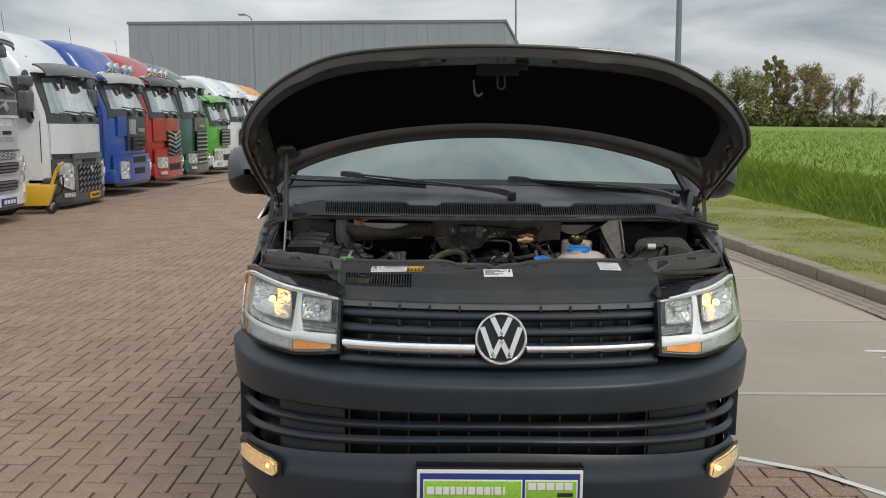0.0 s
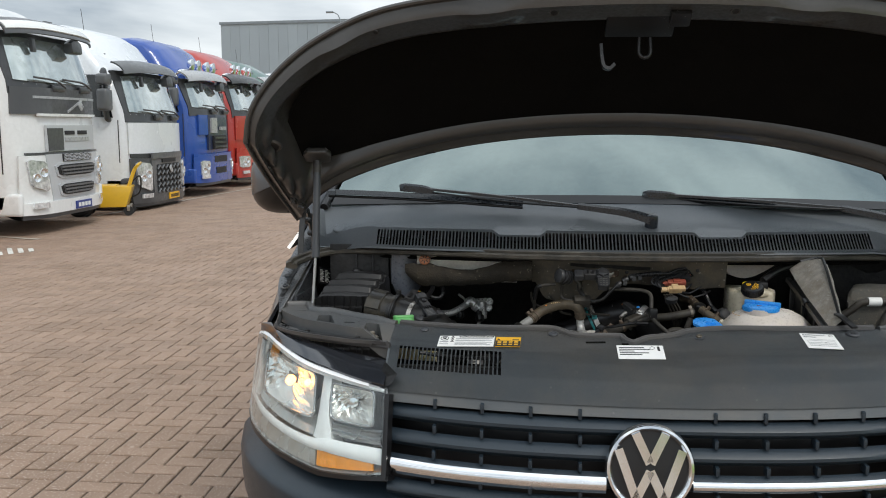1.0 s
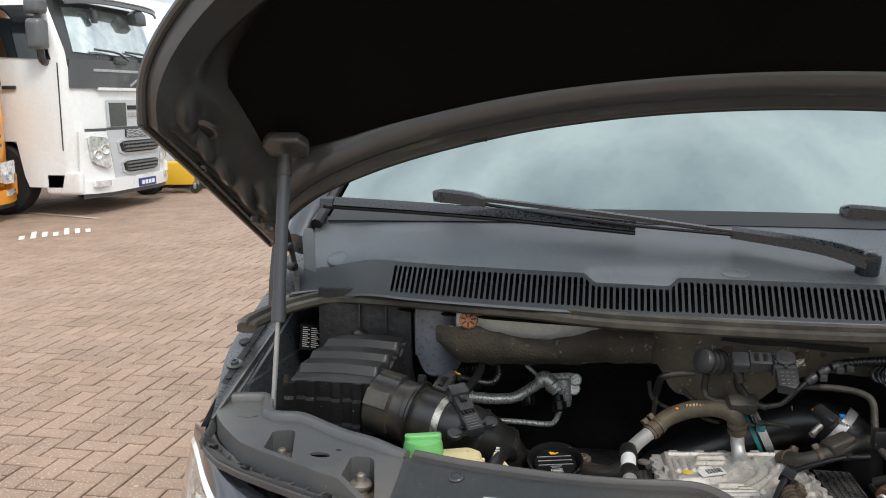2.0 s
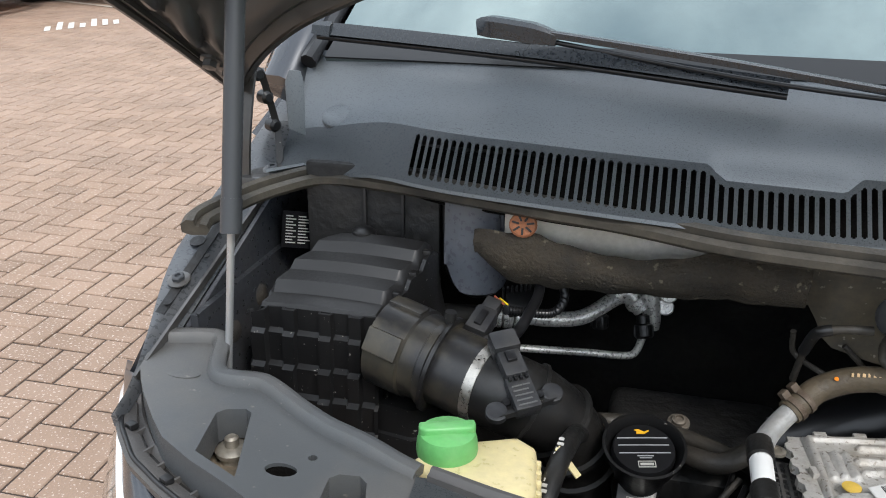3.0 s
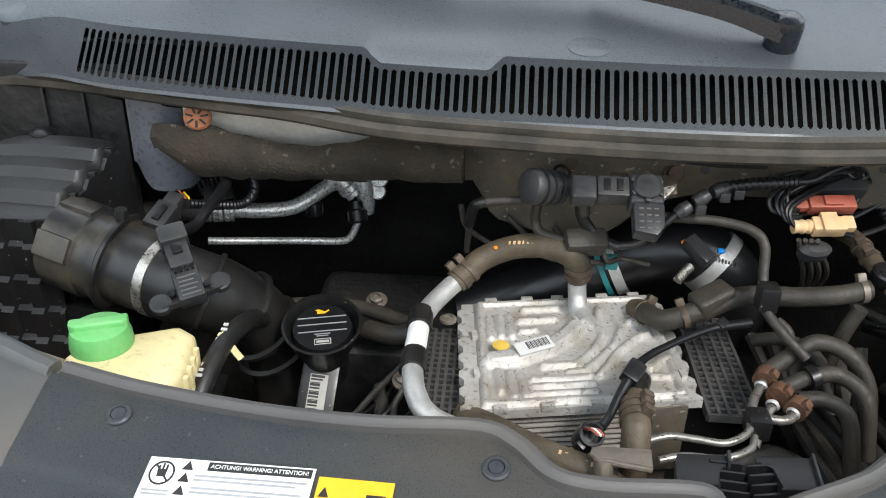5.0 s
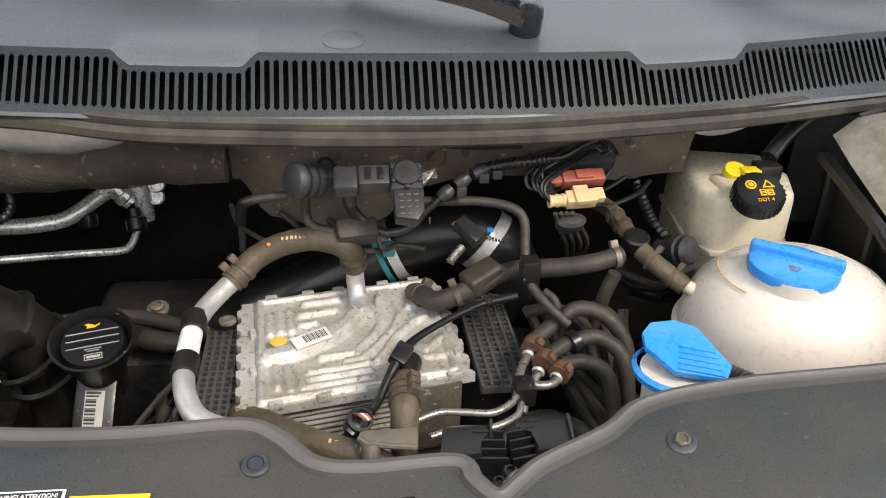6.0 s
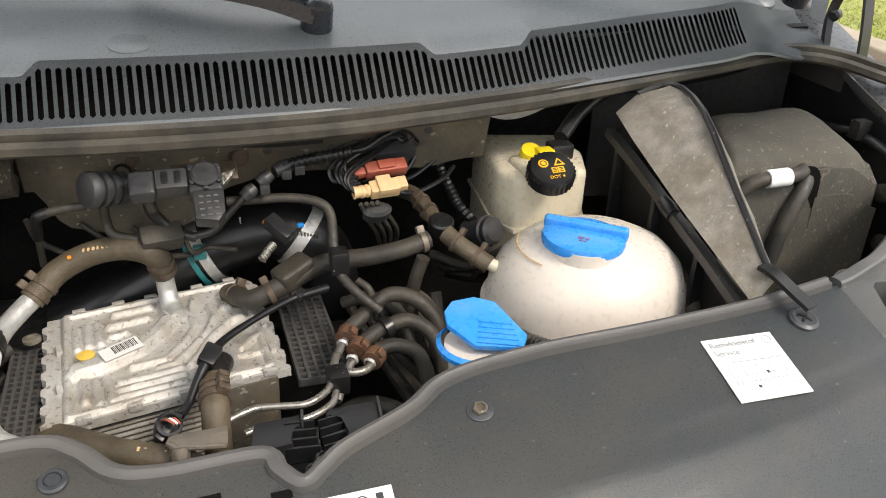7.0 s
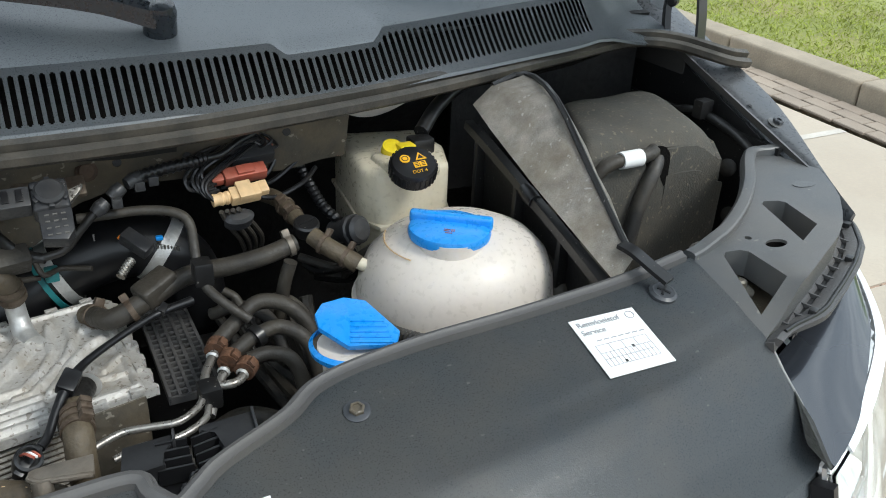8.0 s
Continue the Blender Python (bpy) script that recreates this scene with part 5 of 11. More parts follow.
for s, word in SIDES:
    bay_edge = RIGHT_EDGE if s > 0 else LEFT_EDGE
    back1, back2 = (0.009, 0.022) if s > 0 else (0.0, 0.0)
    outer = [(s * x, y) for x, y in bay_edge + (RIGHT_OUTER if s > 0 else LEFT_OUTER)]
    pocket1 = [(s * x, y + back1) for x, y in ((0.600, 0.379), (0.584, 0.383), (0.577, 0.378), (0.556, 0.300), (0.601, 0.317), (0.606, 0.372))]
    pocket2 = [(s * x, y + back2) for x, y in ((0.727, 0.435), (0.710, 0.441), (0.703, 0.437), (0.676, 0.352), (0.722, 0.374), (0.732, 0.428))]
    hole_y = 0.3825 if s > 0 else 0.371
    wing_z = wing_top
    wing = part("cover_wing", fill_plate(outer, (pocket1, pocket2, circle(s * 0.646, hole_y, 0.0135, 16, 0.62), circle(s * 0.628, hole_y + 0.022, 0.004, 8)), wing_z, 0.030), M_WING, van, "dusty plastic wing of the front cover with two open pockets")
    part("pocket_floor", sheet(lambda x, w: (s * x, 0.300 + 0.15 * w + (x - 0.53) * 0.36, 1.124), lin(0.555, 0.74, 6), (0, 1), 0.004), M_TANDUST, wing)
    for px_, py_ in ((0.5915, 0.3660 + back1 * 0.5), (0.7200, 0.4290 + back2 * 0.6)):
        b = part("adjuster_bolt", lathe(((0.012, -0.012), (0.0115, 0.0), (0.0150, 0.001), (0.0155, 0.005), (0.012, 0.008), (0.0065, 0.0085), (0.0062, 0.016), (0.004, 0.018), (0.0, 0.018)), pose(s * px_, py_, 1.134), seg=22), M_ZINC, wing)
    # added black floor and sleeve keep the hole dark
    part("hole_shade", box((s * 0.646 - 0.018, hole_y - 0.013, 1.130), (s * 0.646 + 0.018, hole_y + 0.025, wing_z(s * 0.646, hole_y) - 0.024), None, 0.0), M_LINER_SHADE, wing)
    part("hole_shade_wall", lathe(((0.0132, -0.027), (0.0132, -0.0030)), pose(s * 0.646, hole_y, wing_z(s * 0.646, hole_y)) @ Matrix.Diagonal((1, 0.62, 1, 1)), seg=24, cap=False), M_LINER_SHADE, wing)
    part("wing_badge", lathe(((0.016, -0.003), (0.016, 0.0003), (0.0, 0.0006)), pose(s * 0.792, 0.478, wing_z(s * 0.792, 0.478)) @ Matrix.Diagonal((1.1, 0.6, 1, 1)), seg=22), M_WING, wing)
    # flat raised lip along the bay, turned round the strut
    part("wing_edge", tube([(s * x, y + 0.002, wing_z(s * x, y) + 0.0045 - 0.004 * smooth01((0.585 - x) / 0.04)) for x, y in bay_edge], 0.0066, n=4, shape=((-1.3, -0.8), (1.3, -0.8), (1.3, 0.5), (1.0, 0.8), (0.2, 0.9), (-0.6, 0.8), (-1.1, 0.2))), M_WING, wing)
    # stepped ledge with a row of webs under the wing's outer edge
    ledge_y = lambda x: curve_at(((0.53, 0.275), (0.608, 0.314), (0.636, 0.328), (0.685, 0.352), (0.736, 0.379), (0.778, 0.407), (0.814, 0.445), (0.843, 0.49)), x)
    ledge_w = lambda x: 0.034 * (0.25 + 0.75 * smooth01((x - 0.54) / 0.09))
    part("wing_ledge", sheet(lambda x, w: (s * (x + 0.010 * w), ledge_y(x) - ledge_w(x) * w + 0.004, 1.1415 - 0.010 * smooth01(w * 4) + 0.012 * smooth01((w - 0.50) * 6) - 0.004 * w), lin(0.535, 0.838, 31), lin(0, 1, 15), s * 0.008), M_SLAM, wing)
    part("ledge_bead", tube([(s * (x + 0.009), ledge_y(x) - ledge_w(x) * 0.84 + 0.004, 1.1485) for x in lin(0.55, 0.836, 16)], 0.0022, seg=8, n=3), M_LID, wing)
    for k in range(11):
        x = 0.574 + 0.023 * k
        part("ledge_web", box((-0.0013, -0.015, -0.006), (0.0013, 0.003, 0.003), pose(s * x, ledge_y(x), 1.1435, 0, 0, s * 20), 0.0005), M_SLAM, wing)
    for x in (0.612, 0.742, 0.815):
        part("ledge_clip", box((-0.005, -0.004, 0.0), (0.005, 0.004, 0.006), pose(s * x, ledge_y(x) - ledge_w(x) * 0.66, 1.147, 0, 0, s * 24), 0.0012), M_LID, wing)
    # dark strip painted for the shaded gap behind the webs
    part("ledge_slot", sheet(lambda x, w: (s * (x + 0.003 + 0.004 * w), ledge_y(x) - 0.001 - 0.011 * w, 1.1408), lin(0.565, 0.825, 19), (0, 1), 0.001), M_VOID, wing)

SEAT, WARP = Matrix(), None
seal_pts = [(x, y + 0.003, cover_z(x, y) + 0.004) for x, y in RIM]
part("bay_front_seal", tube(seal_pts, 0.0062, n=6, shape=((-1, -0.8), (1.1, -0.8), (1.1, 0.15), (0.5, 0.35), (0.2, 0.75), (-0.3, 0.75), (-0.6, 0.3), (-1, 0.2))), M_SLAM, van)
part("bay_front_lip", sheet(lambda x, w: (x, rim_y(x) + 0.006, cover_z(x, rim_y(x)) - 0.005 - 0.05 * w), us[::2], (0, 1), 0.006), M_BLACK, van)

SEAT = SEAT_BAY
# ---- fenders, rails, bay ----
def rail_z(y):
    return 1.212 + 0.38 * (y - 0.577)


def arch(y):
    d = 0.40 ** 2 - (y - 0.98) ** 2
    return 0.33 + math.sqrt(d) if d > 0 else 0.30


for s, word in SIDES:
    ys = lin(0.535, 1.40, 43)
    def fend(y, w):
        zt, zb = rail_z(min(y, 0.95)) - 0.004 + 0.10 * max(0, y - 0.95), max(arch(y), 0.30 if y > 0.6 else 1.0 - (y - 0.44) * 2.0)
        x = curve_at(((0, 0.884), (0.04, 0.893), (0.15, 0.915), (0.35, 0.934), (0.7, 0.945), (1, 0.945)), w)
        x -= 0.05 * smooth01((0.66 - y) / 0.24) * (1 - 0.6 * w)
        return (s * x, y, zt + (zb - zt) * w)
    part("front_wing", sheet(fend, ys, (0, 0.03, 0.08, 0.15, 0.25, 0.4, 0.6, 0.8, 1), 0.008), M_PAINT, van)
    part("wing_rail", sheet(lambda y, w: (s * (0.832 + 0.055 * w - 0.052 * w * smooth01((0.66 - y) / 0.24)), y, rail_z(y) - 0.014 * (1 - w) ** 2), lin(0.43, 1.0, 23), lin(0, 1, 5), 0.006), M_RAIL, van)
    # same inner wall on both sides; black on the right puts shade into colour
    part("rail_skirt", sheet(lambda y, w: (s * 0.832, y, rail_z(y) - 0.016 - 0.35 * w), lin(0.552, 1.2, 9), (0, 1), 0.006), M_BLACK if s > 0 else M_INNER, van)
    for x, y in ((0.858, 0.592), (0.834, 0.784)):
        b = part("rail_bolt", lathe(((0.0125, 0.0), (0.0125, 0.0015), (0.010, 0.0025), (0.0, 0.0025)), aim((s * x, y, rail_z(y) + 0.001), (0, -0.36, 1)), seg=20), M_PAINT_IN, van)
        part("bolt_head", lathe(((0.0072, 0.002), (0.0072, 0.0062), (0.0058, 0.0072), (0.0036, 0.0072), (0.0034, 0.005), (0.0, 0.005)), aim((s * x, y, rail_z(y) + 0.001), (0, -0.36, 1)), seg=6), M_STRUT, b)
    # flat black discs and a strip: the dark of holes and groove as colour
    for x, y, r in ((0.868, 0.652, 0.0088), (0.855, 0.562, 0.0045), (0.846, 0.632, 0.003)):
        part("rail_hole", lathe(((r, 0.0), (r, 0.0007), (0.0, 0.0007)), aim((s * x, y, rail_z(y) + 0.0002), (0, -0.36, 1)), seg=16), M_VOID, van)
    part("rail_groove", sheet(lambda y, w: (s * (0.8515 + 0.010 * w), y, rail_z(y) - 0.0125 * (0.45 - 0.18 * w) ** 2 + 0.0012), lin(0.548, 0.745, 11), (0, 1), 0.001), M_VOID, van)
    part("rail_lip", tube([(s * (0.838 - 0.012 * f), 0.47 + 0.29 * f, rail_z(0.47 + 0.29 * f) - 0.002) for f in (0, 0.25, 0.5, 0.75, 1)], 0.0042, n=3, shape=((-0.4, -1), (0.4, -1), (0.4, 1), (-0.4, 1))), M_PAINT_IN, van)
    for y, z in ((0.62, 1.150), (0.69, 1.165), (0.60, 1.085)):
        part("side_grommet", lathe(((0.012, 0), (0.013, 0.004), (0.008, 0.007), (0.0, 0.008)), aim((s * 0.818, y, z), (-s, -0.2, 0.15)), seg=16), M_RUBBER, van)
    # housing in near-black, its shade put into the colour
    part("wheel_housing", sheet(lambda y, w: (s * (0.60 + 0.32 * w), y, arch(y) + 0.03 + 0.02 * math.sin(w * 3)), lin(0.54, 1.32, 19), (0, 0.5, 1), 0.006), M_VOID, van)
    # right side again black for its shade, left in the wing's paint
    part("bay_side", sheet(lambda y, w: (s * (0.825 - 0.03 * w), y, 1.2 - 0.5 * w), lin(0.552, 1.0, 5), lin(0, 1, 3), 0.008), M_BLACK if s > 0 else M_INNER, van)
# floor and walls in near-black: the closed bay's shade is in their colour
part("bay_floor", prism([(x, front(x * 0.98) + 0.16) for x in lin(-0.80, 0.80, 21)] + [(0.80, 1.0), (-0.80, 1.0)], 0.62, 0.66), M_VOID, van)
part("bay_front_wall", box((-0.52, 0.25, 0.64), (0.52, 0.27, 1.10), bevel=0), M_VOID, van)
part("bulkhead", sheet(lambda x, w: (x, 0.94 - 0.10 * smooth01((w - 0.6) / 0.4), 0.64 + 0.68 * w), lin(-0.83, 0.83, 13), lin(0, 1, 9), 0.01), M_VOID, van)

# ---- scuttle, windscreen, wipers ----
def scuttle_back(p):
    """Towards the right end the scuttle lies farther back; the seal below it does not."""
    return Vector((p.x, p.y + 0.045 * smooth01((p.x - 0.15) / 0.45) * smooth01((p.z - 1.305) / 0.02), p.z))


def scut_y(x):
    return 0.664 + 0.185 * x * x + 0.035 * smooth01((abs(x) - 0.58) / 0.22)


def screen_y(x):
    return 0.835 + 0.075 * x * x


WARP = scuttle_back
NOTCH = lambda x: smooth01((abs(x) - 0.185) / 0.02) * (1 - smooth01((abs(x) - 0.31) / 0.02))
PITCH = 0.0090
bm = bmesh.new()
sx = sorted({round(-0.64 + k * PITCH + e, 4) for k in range(146) for e in (0.0, 0.0013, 0.0039, 0.0052)} | {round(s * v, 4) for s in (-1, 1) for v in lin(0.65, 0.83, 13)})
sv_ = (0, 0.115, 0.135, 0.4, 0.66, 0.86, 0.88, 1)
def scut(x, v):
    drop = 0.012 * NOTCH(x)
    end = smooth01((abs(x) - 0.66) / 0.17)
    y = scut_y(x) + 0.006 - 0.048 * (1 - v) - drop * v * 0.9
    return Vector((x, y, 1.366 - 0.050 * (1 - v) - drop * v - 0.030 * end))
grid = [[bm.verts.new(scut(x, v)) for v in sv_] for x in sx]
for i in range(len(sx) - 1):
    place = (sx[i] + 0.64 + 1e-5) / PITCH
    within = (place - math.floor(place)) * PITCH if -0.6401 <= sx[i] < 0.6729 else 1.0
    for j in range(len(sv_) - 1):
        if within < 0.0045 and (2 <= j <= 4 or (j in (1, 5) and 0.001 < within < 0.003)):
            continue
        bm.faces.new((grid[i][j], grid[i + 1][j], grid[i + 1][j + 1], grid[i][j + 1]))
bmesh.ops.solidify(bm, geom=list(bm.faces), thickness=0.002)
scuttle = part("scuttle_grille", bm, M_SCUTTLE, van, "dark plastic scuttle grille with upright slots")
# added black sheet that darkens the gaps of the scuttle slots
part("slot_shade", sheet(lambda x, w: (x, scut_y(x) + 0.045 - 0.045 * (1 - w), 1.335 - 0.05 * (1 - w)), lin(-0.66, 0.69, 21), (0, 1), 0.004), M_LINER_SHADE, scuttle)
def scut_top(x, w):
    e = smooth01((abs(x) - 0.66) / 0.17)
    y0, z0 = scut_y(x) + 0.006 - 0.011 * NOTCH(x), 1.366 - 0.012 * NOTCH(x) - 0.030 * e
    y1, z1 = screen_y(x) + 0.01, 1.438 - 0.02 * x * x
    return (x, y0 + (y1 - y0) * w, z0 + (z1 - z0) * (0.35 * w + 0.65 * w * w) + 0.012 * NOTCH(x) * smooth01(w * 5) * (1 - w))
part("scuttle_panel", sheet(scut_top, sorted({round(u, 4) for u in [*lin(-0.83, 0.83, 67), *(s * v for s in (-1, 1) for v in (0.185, 0.195, 0.205, 0.31, 0.32, 0.33))]}), (0, 0.04, 0.1, 0.2, 0.35, 0.5, 0.65, 0.8, 0.9, 1), 0.005), M_SCUTTLE, scuttle)
px_, pw = -0.104, 0.17
part("round_plug", lathe(((0.0215, -0.003), (0.0215, 0.0007), (0.0205, 0.0012), (0.0, 0.0013)), aim(scut_top(px_, pw), (0, -0.22, 1)), seg=32), M_SCUTTLE, scuttle)
for s in (-1, 1):
    part("end_knob", lathe(((0.019, -0.004), (0.0195, 0.001), (0.0185, 0.004), (0.015, 0.0062), (0.0, 0.007)), aim(scut_top(s * 0.764, 0.20), (0, -0.55, 0.83)), seg=26), M_SCUTTLE, scuttle)

SEAL = ((0.0, 0.604, 1.307), (0.1, 0.606, 1.307), (0.2, 0.615, 1.307), (0.3, 0.628, 1.307), (0.4, 0.646, 1.307), (0.5, 0.669, 1.307), (0.60, 0.699, 1.306), (0.67, 0.721, 1.304), (0.725, 0.734, 1.302), (0.768, 0.734, 1.298), (0.800, 0.716, 1.294),
        (0.822, 0.688, 1.289), (0.837, 0.658, 1.283), (0.849, 0.632, 1.277), (0.857, 0.612, 1.272))
def seal_back(x):
    """The left half of the seal bows farther back."""
    return 0.021 * smooth01((-0.28 - x) / 0.14) * (1 - smooth01((-0.775 - x) / 0.035))
RIGHT_SEAL = ((0.09, 0.609, 1.307), (0.185, 0.6234, 1.307), (0.25, 0.635, 1.307), (0.3235, 0.650, 1.307), (0.4538, 0.685, 1.307), (0.532, 0.708, 1.307), (0.608, 0.733, 1.306), (0.6765, 0.759, 1.304), (0.7395, 0.777, 1.302), (0.787, 0.774, 1.299),
              (0.820, 0.751, 1.295), (0.842, 0.718, 1.289), (0.863, 0.700, 1.283), (0.893, 0.699, 1.278))
def seal_line(x):
    if x < 0.09:
        return (x, curve_at([(p[0], p[1]) for p in SEAL[:12]], abs(x)) + seal_back(x), 1.303)
    return (x, curve_at([(p[0], p[1]) for p in RIGHT_SEAL], x), 1.303)
WARP = None
part("bay_rear_seal", tube([(-x if x < 0.85 else -0.846, y + seal_back(-x), z) for x, y, z in SEAL[::-1]] + list(RIGHT_SEAL), 0.0112, n=6, shape=((-1.3, -0.5), (-0.4, -0.8), (1.0, -0.8), (1.35, -0.3), (1.2, 0.35), (0.55, 0.5), (0.45, 0.2), (0.1, 0.2), (0.0, 0.85), (-0.7, 0.9), (-1.3, 0.4))), M_SEAL, van, "dusty grey rubber seal along the scuttle")
def lower_lip(x, w):
    a, b = scuttle_back(scut(max(-0.82, min(0.82, x)), 0)), Vector(seal_line(x)) + Vector((0, 0.012, 0.006))
    a.x = x
    return a.lerp(b, w)
part("scuttle_lip", sheet(lower_lip, lin(-0.81, 0.81, 55), lin(0, 1, 4), 0.004), M_SCUTTLE, scuttle)

def screen(x, w):
    y0, z0 = screen_y(x), 1.430 - 0.02 * x * x
    k = 1 - 0.15 * w
    return (x * k, y0 + (0.60 + 0.02 * x * x) * w - 0.02 * math.sin(math.pi * w), z0 + 0.475 * w - 0.03 * x * x * w)
part("windscreen", sheet(screen, lin(-0.80, 0.80, 33), lin(0, 1, 13), 0.006), M_WINDSCREEN, van, "tinted windscreen reflecting a grey sky")
part("screen_border", sheet(lambda x, w: Vector(screen(x, 0.045 * w)) + Vector((0, -0.002, 0.002)), lin(-0.80, 0.80, 33), (0, 1), 0.003), M_BLACK_CLEAN, van)

def wiper(pivot, joint, clip, tip, heel):
    """An arm from its pivot to the clip on the blade; the blade from heel to tip."""
    p, j, c, t, h = (Vector(v) for v in (pivot, joint, clip, tip, heel))
    arm = part("wiper", tube([p, p.lerp(j, 0.35) + Vector((0, 0, 0.006)), j], [0.017, 0.015, 0.012], shape=((-1, -0.7), (1, -0.7), (1, 0.3), (0.5, 0.7), (-0.5, 0.7), (-1, 0.3))), M_WIPER, van, "black wiper arm with a flat blade")
    part("arm_rod", tube([j, j.lerp(c, 0.5) + Vector((0, 0, 0.005)), c + Vector((0, 0, 0.006))], 0.0078, shape=((-1, -0.4), (1, -0.4), (1, 0.4), (0.6, 0.6), (-0.6, 0.6), (-1, 0.4))), M_WIPER, arm)
    d = (t - h).normalized()
    part("blade_clip", tube([c - d * 0.050, c - d * 0.020 + Vector((0, 0, 0.004)), c + d * 0.030 + Vector((0, 0, 0.006)), c + d * 0.046 + Vector((0, 0, 0.004))], [0.008, 0.0125, 0.0130, 0.010], n=4, shape=((-1, -0.9), (1, -0.9), (1, 0.5), (0.7, 0.9), (-0.7, 0.9), (-1, 0.5))), M_WIPER, arm)
    part("clip_window", box((-0.003, 0.010, 0.010), (0.003, 0.0145, 0.020), along(c, c + d), 0.001), M_GREYINK, arm)
    part("blade", tube([h, h.lerp(t, 0.35) + Vector((0, -0.001, 0.004)), h.lerp(t, 0.7) + Vector((0, -0.001, 0.003)), t], 0.0066, shape=((-1, -1), (1, -1), (0.6, 0.2), (0.1, 1.2), (-0.4, 0.3))), M_WIPER, arm)
    part("blade_end", tube([t - d * 0.022, t + d * 0.004], [0.0088, 0.0070], shape=((-1, -1), (1, -1), (0.7, 0.5), (0, 1.1), (-0.7, 0.5))), M_WIPER, arm)
    part("blade_rubber", tube([h + Vector((0, 0.002, -0.011)), h.lerp(t, 0.5) + Vector((0, 0.003, -0.007)), t + Vector((0, 0.002, -0.011))], 0.0038), M_BLACK_CLEAN, arm)
    part("spray_hose", tube([j + Vector((0.02, -0.012, -0.004)), j.lerp(c, 0.4) + Vector((0, -0.02, -0.006)), c + Vector((0.03, -0.006, -0.004))], 0.0028), M_BLACK_CLEAN, arm)
    part("pivot_cap", lathe(((0.017, -0.022), (0.017, 0.004), (0.0145, 0.012), (0.008, 0.015), (0.0, 0.0155)), aim(p, (0, -0.35, 1)), seg=26), M_WIPER, arm)


wiper((0.086, 0.712, 1.396), (-0.10, 0.775, 1.426), (-0.548, 0.845, 1.463), (-0.805, 0.872, 1.456), (-0.249, 0.790, 1.430))
wiper((0.747, 0.778, 1.388), (0.600, 0.820, 1.426), (0.130, 0.862, 1.450), (-0.18, 0.862, 1.442), (0.44, 0.850, 1.434))

SEAT = SEAT_BONNET
# ---- bonnet, open ----
B_FRONT = ((0.0, 0.318, 1.913), (0.16, 0.325, 1.911), (0.33, 0.340, 1.904), (0.50, 0.362, 1.889), (0.62, 0.382, 1.862), (0.74, 0.395, 1.806), (0.83, 0.402, 1.735), (0.885, 0.408, 1.660), (0.905, 0.425, 1.590))
B_REAR = ((0.0, 0.765, 1.612), (0.20, 0.763, 1.605), (0.38, 0.752, 1.585), (0.52, 0.738, 1.557), (0.64, 0.722, 1.524), (0.74, 0.712, 1.485), (0.80, 0.722, 1.450), (0.850, 0.755, 1.410), (0.885, 0.795, 1.372))


def edge_at(tab, s):
    pos = min(abs(s), 1.0) * (len(tab) - 1)
    k = min(int(pos), len(tab) - 2)
    f = pos - k
    p0, p1, p2, p3 = (Vector(tab[min(max(i, 0), len(tab) - 1)]) for i in (k - 1, k, k + 1, k + 2))
    if k == 0:
        p0 = Vector((-p2.x, p2.y, p2.z))
    q = 0.5 * (2 * p1 + (p2 - p0) * f + (2 * p0 - 5 * p1 + 4 * p2 - p3) * f * f + (3 * p1 - p0 - 3 * p2 + p3) * f ** 3)
    return Vector((math.copysign(q.x, s) if abs(s) > 1e-9 else 0.0, q.y, q.z))


B_OUT = Vector((0, 0.56, 0.83))


def bonnet_at(s, v, off=0.0):
    """s across, v from the hinge edge to the front edge; off: towards the outer side."""
    a, b = edge_at(B_REAR, s), edge_at(B_FRONT, s)
    out = (B_OUT + Vector((0.9 * abs(s) ** 5 * (1 if s > 0 else -1), 0, -0.3 * abs(s) ** 5))).normalized()
    return a.lerp(b, v) + out * (0.055 * math.sin(math.pi * v) * (1 - 0.5 * abs(s) ** 4) + off)


def inner_off(s, v):
    """Depth of the inner frame under the skin: a rolled edge, a deep beam all round, pressed bosses and a well for the felt."""
    e = min(v / 0.05, (1 - v) / 0.04, (1 - abs(s)) / 0.035)
    o = -0.008 - 0.030 * smooth01(e - 0.25)
    well = smooth01((0.80 - abs(s)) / 0.07) * smooth01((v - 0.125 - 0.10 * max(0.0, abs(s) - 0.55)) / 0.05) * smooth01((0.82 - v) / 0.08)
    o += 0.034 * well
    o += 0.010 * math.exp(-((v - 0.075) / 0.016) ** 2) * smooth01((0.90 - abs(s)) / 0.1)
    o += 0.012 * math.exp(-((abs(s) - 0.945) / 0.018) ** 2) * smooth01((v - 0.12) / 0.1) * smooth01((0.92 - v) / 0.1)
    for cs, cv, r, h in ((0.895, 0.30, 0.040, 0.016), (0.905, 0.46, 0.036, 0.014), (0.895, 0.60, 0.036, 0.014), (0.86, 0.76, 0.042, 0.014), (0.845, 0.20, 0.035, 0.016), (0.55, 0.90, 0.05, 0.008), (0.25, 0.90, 0.05, 0.008)):
        d = ((abs(s) - cs) / r) ** 2 + ((v - cv) / (r * 1.7)) ** 2
        o -= h * math.exp(-(d * 1.3) ** 2)
    return o


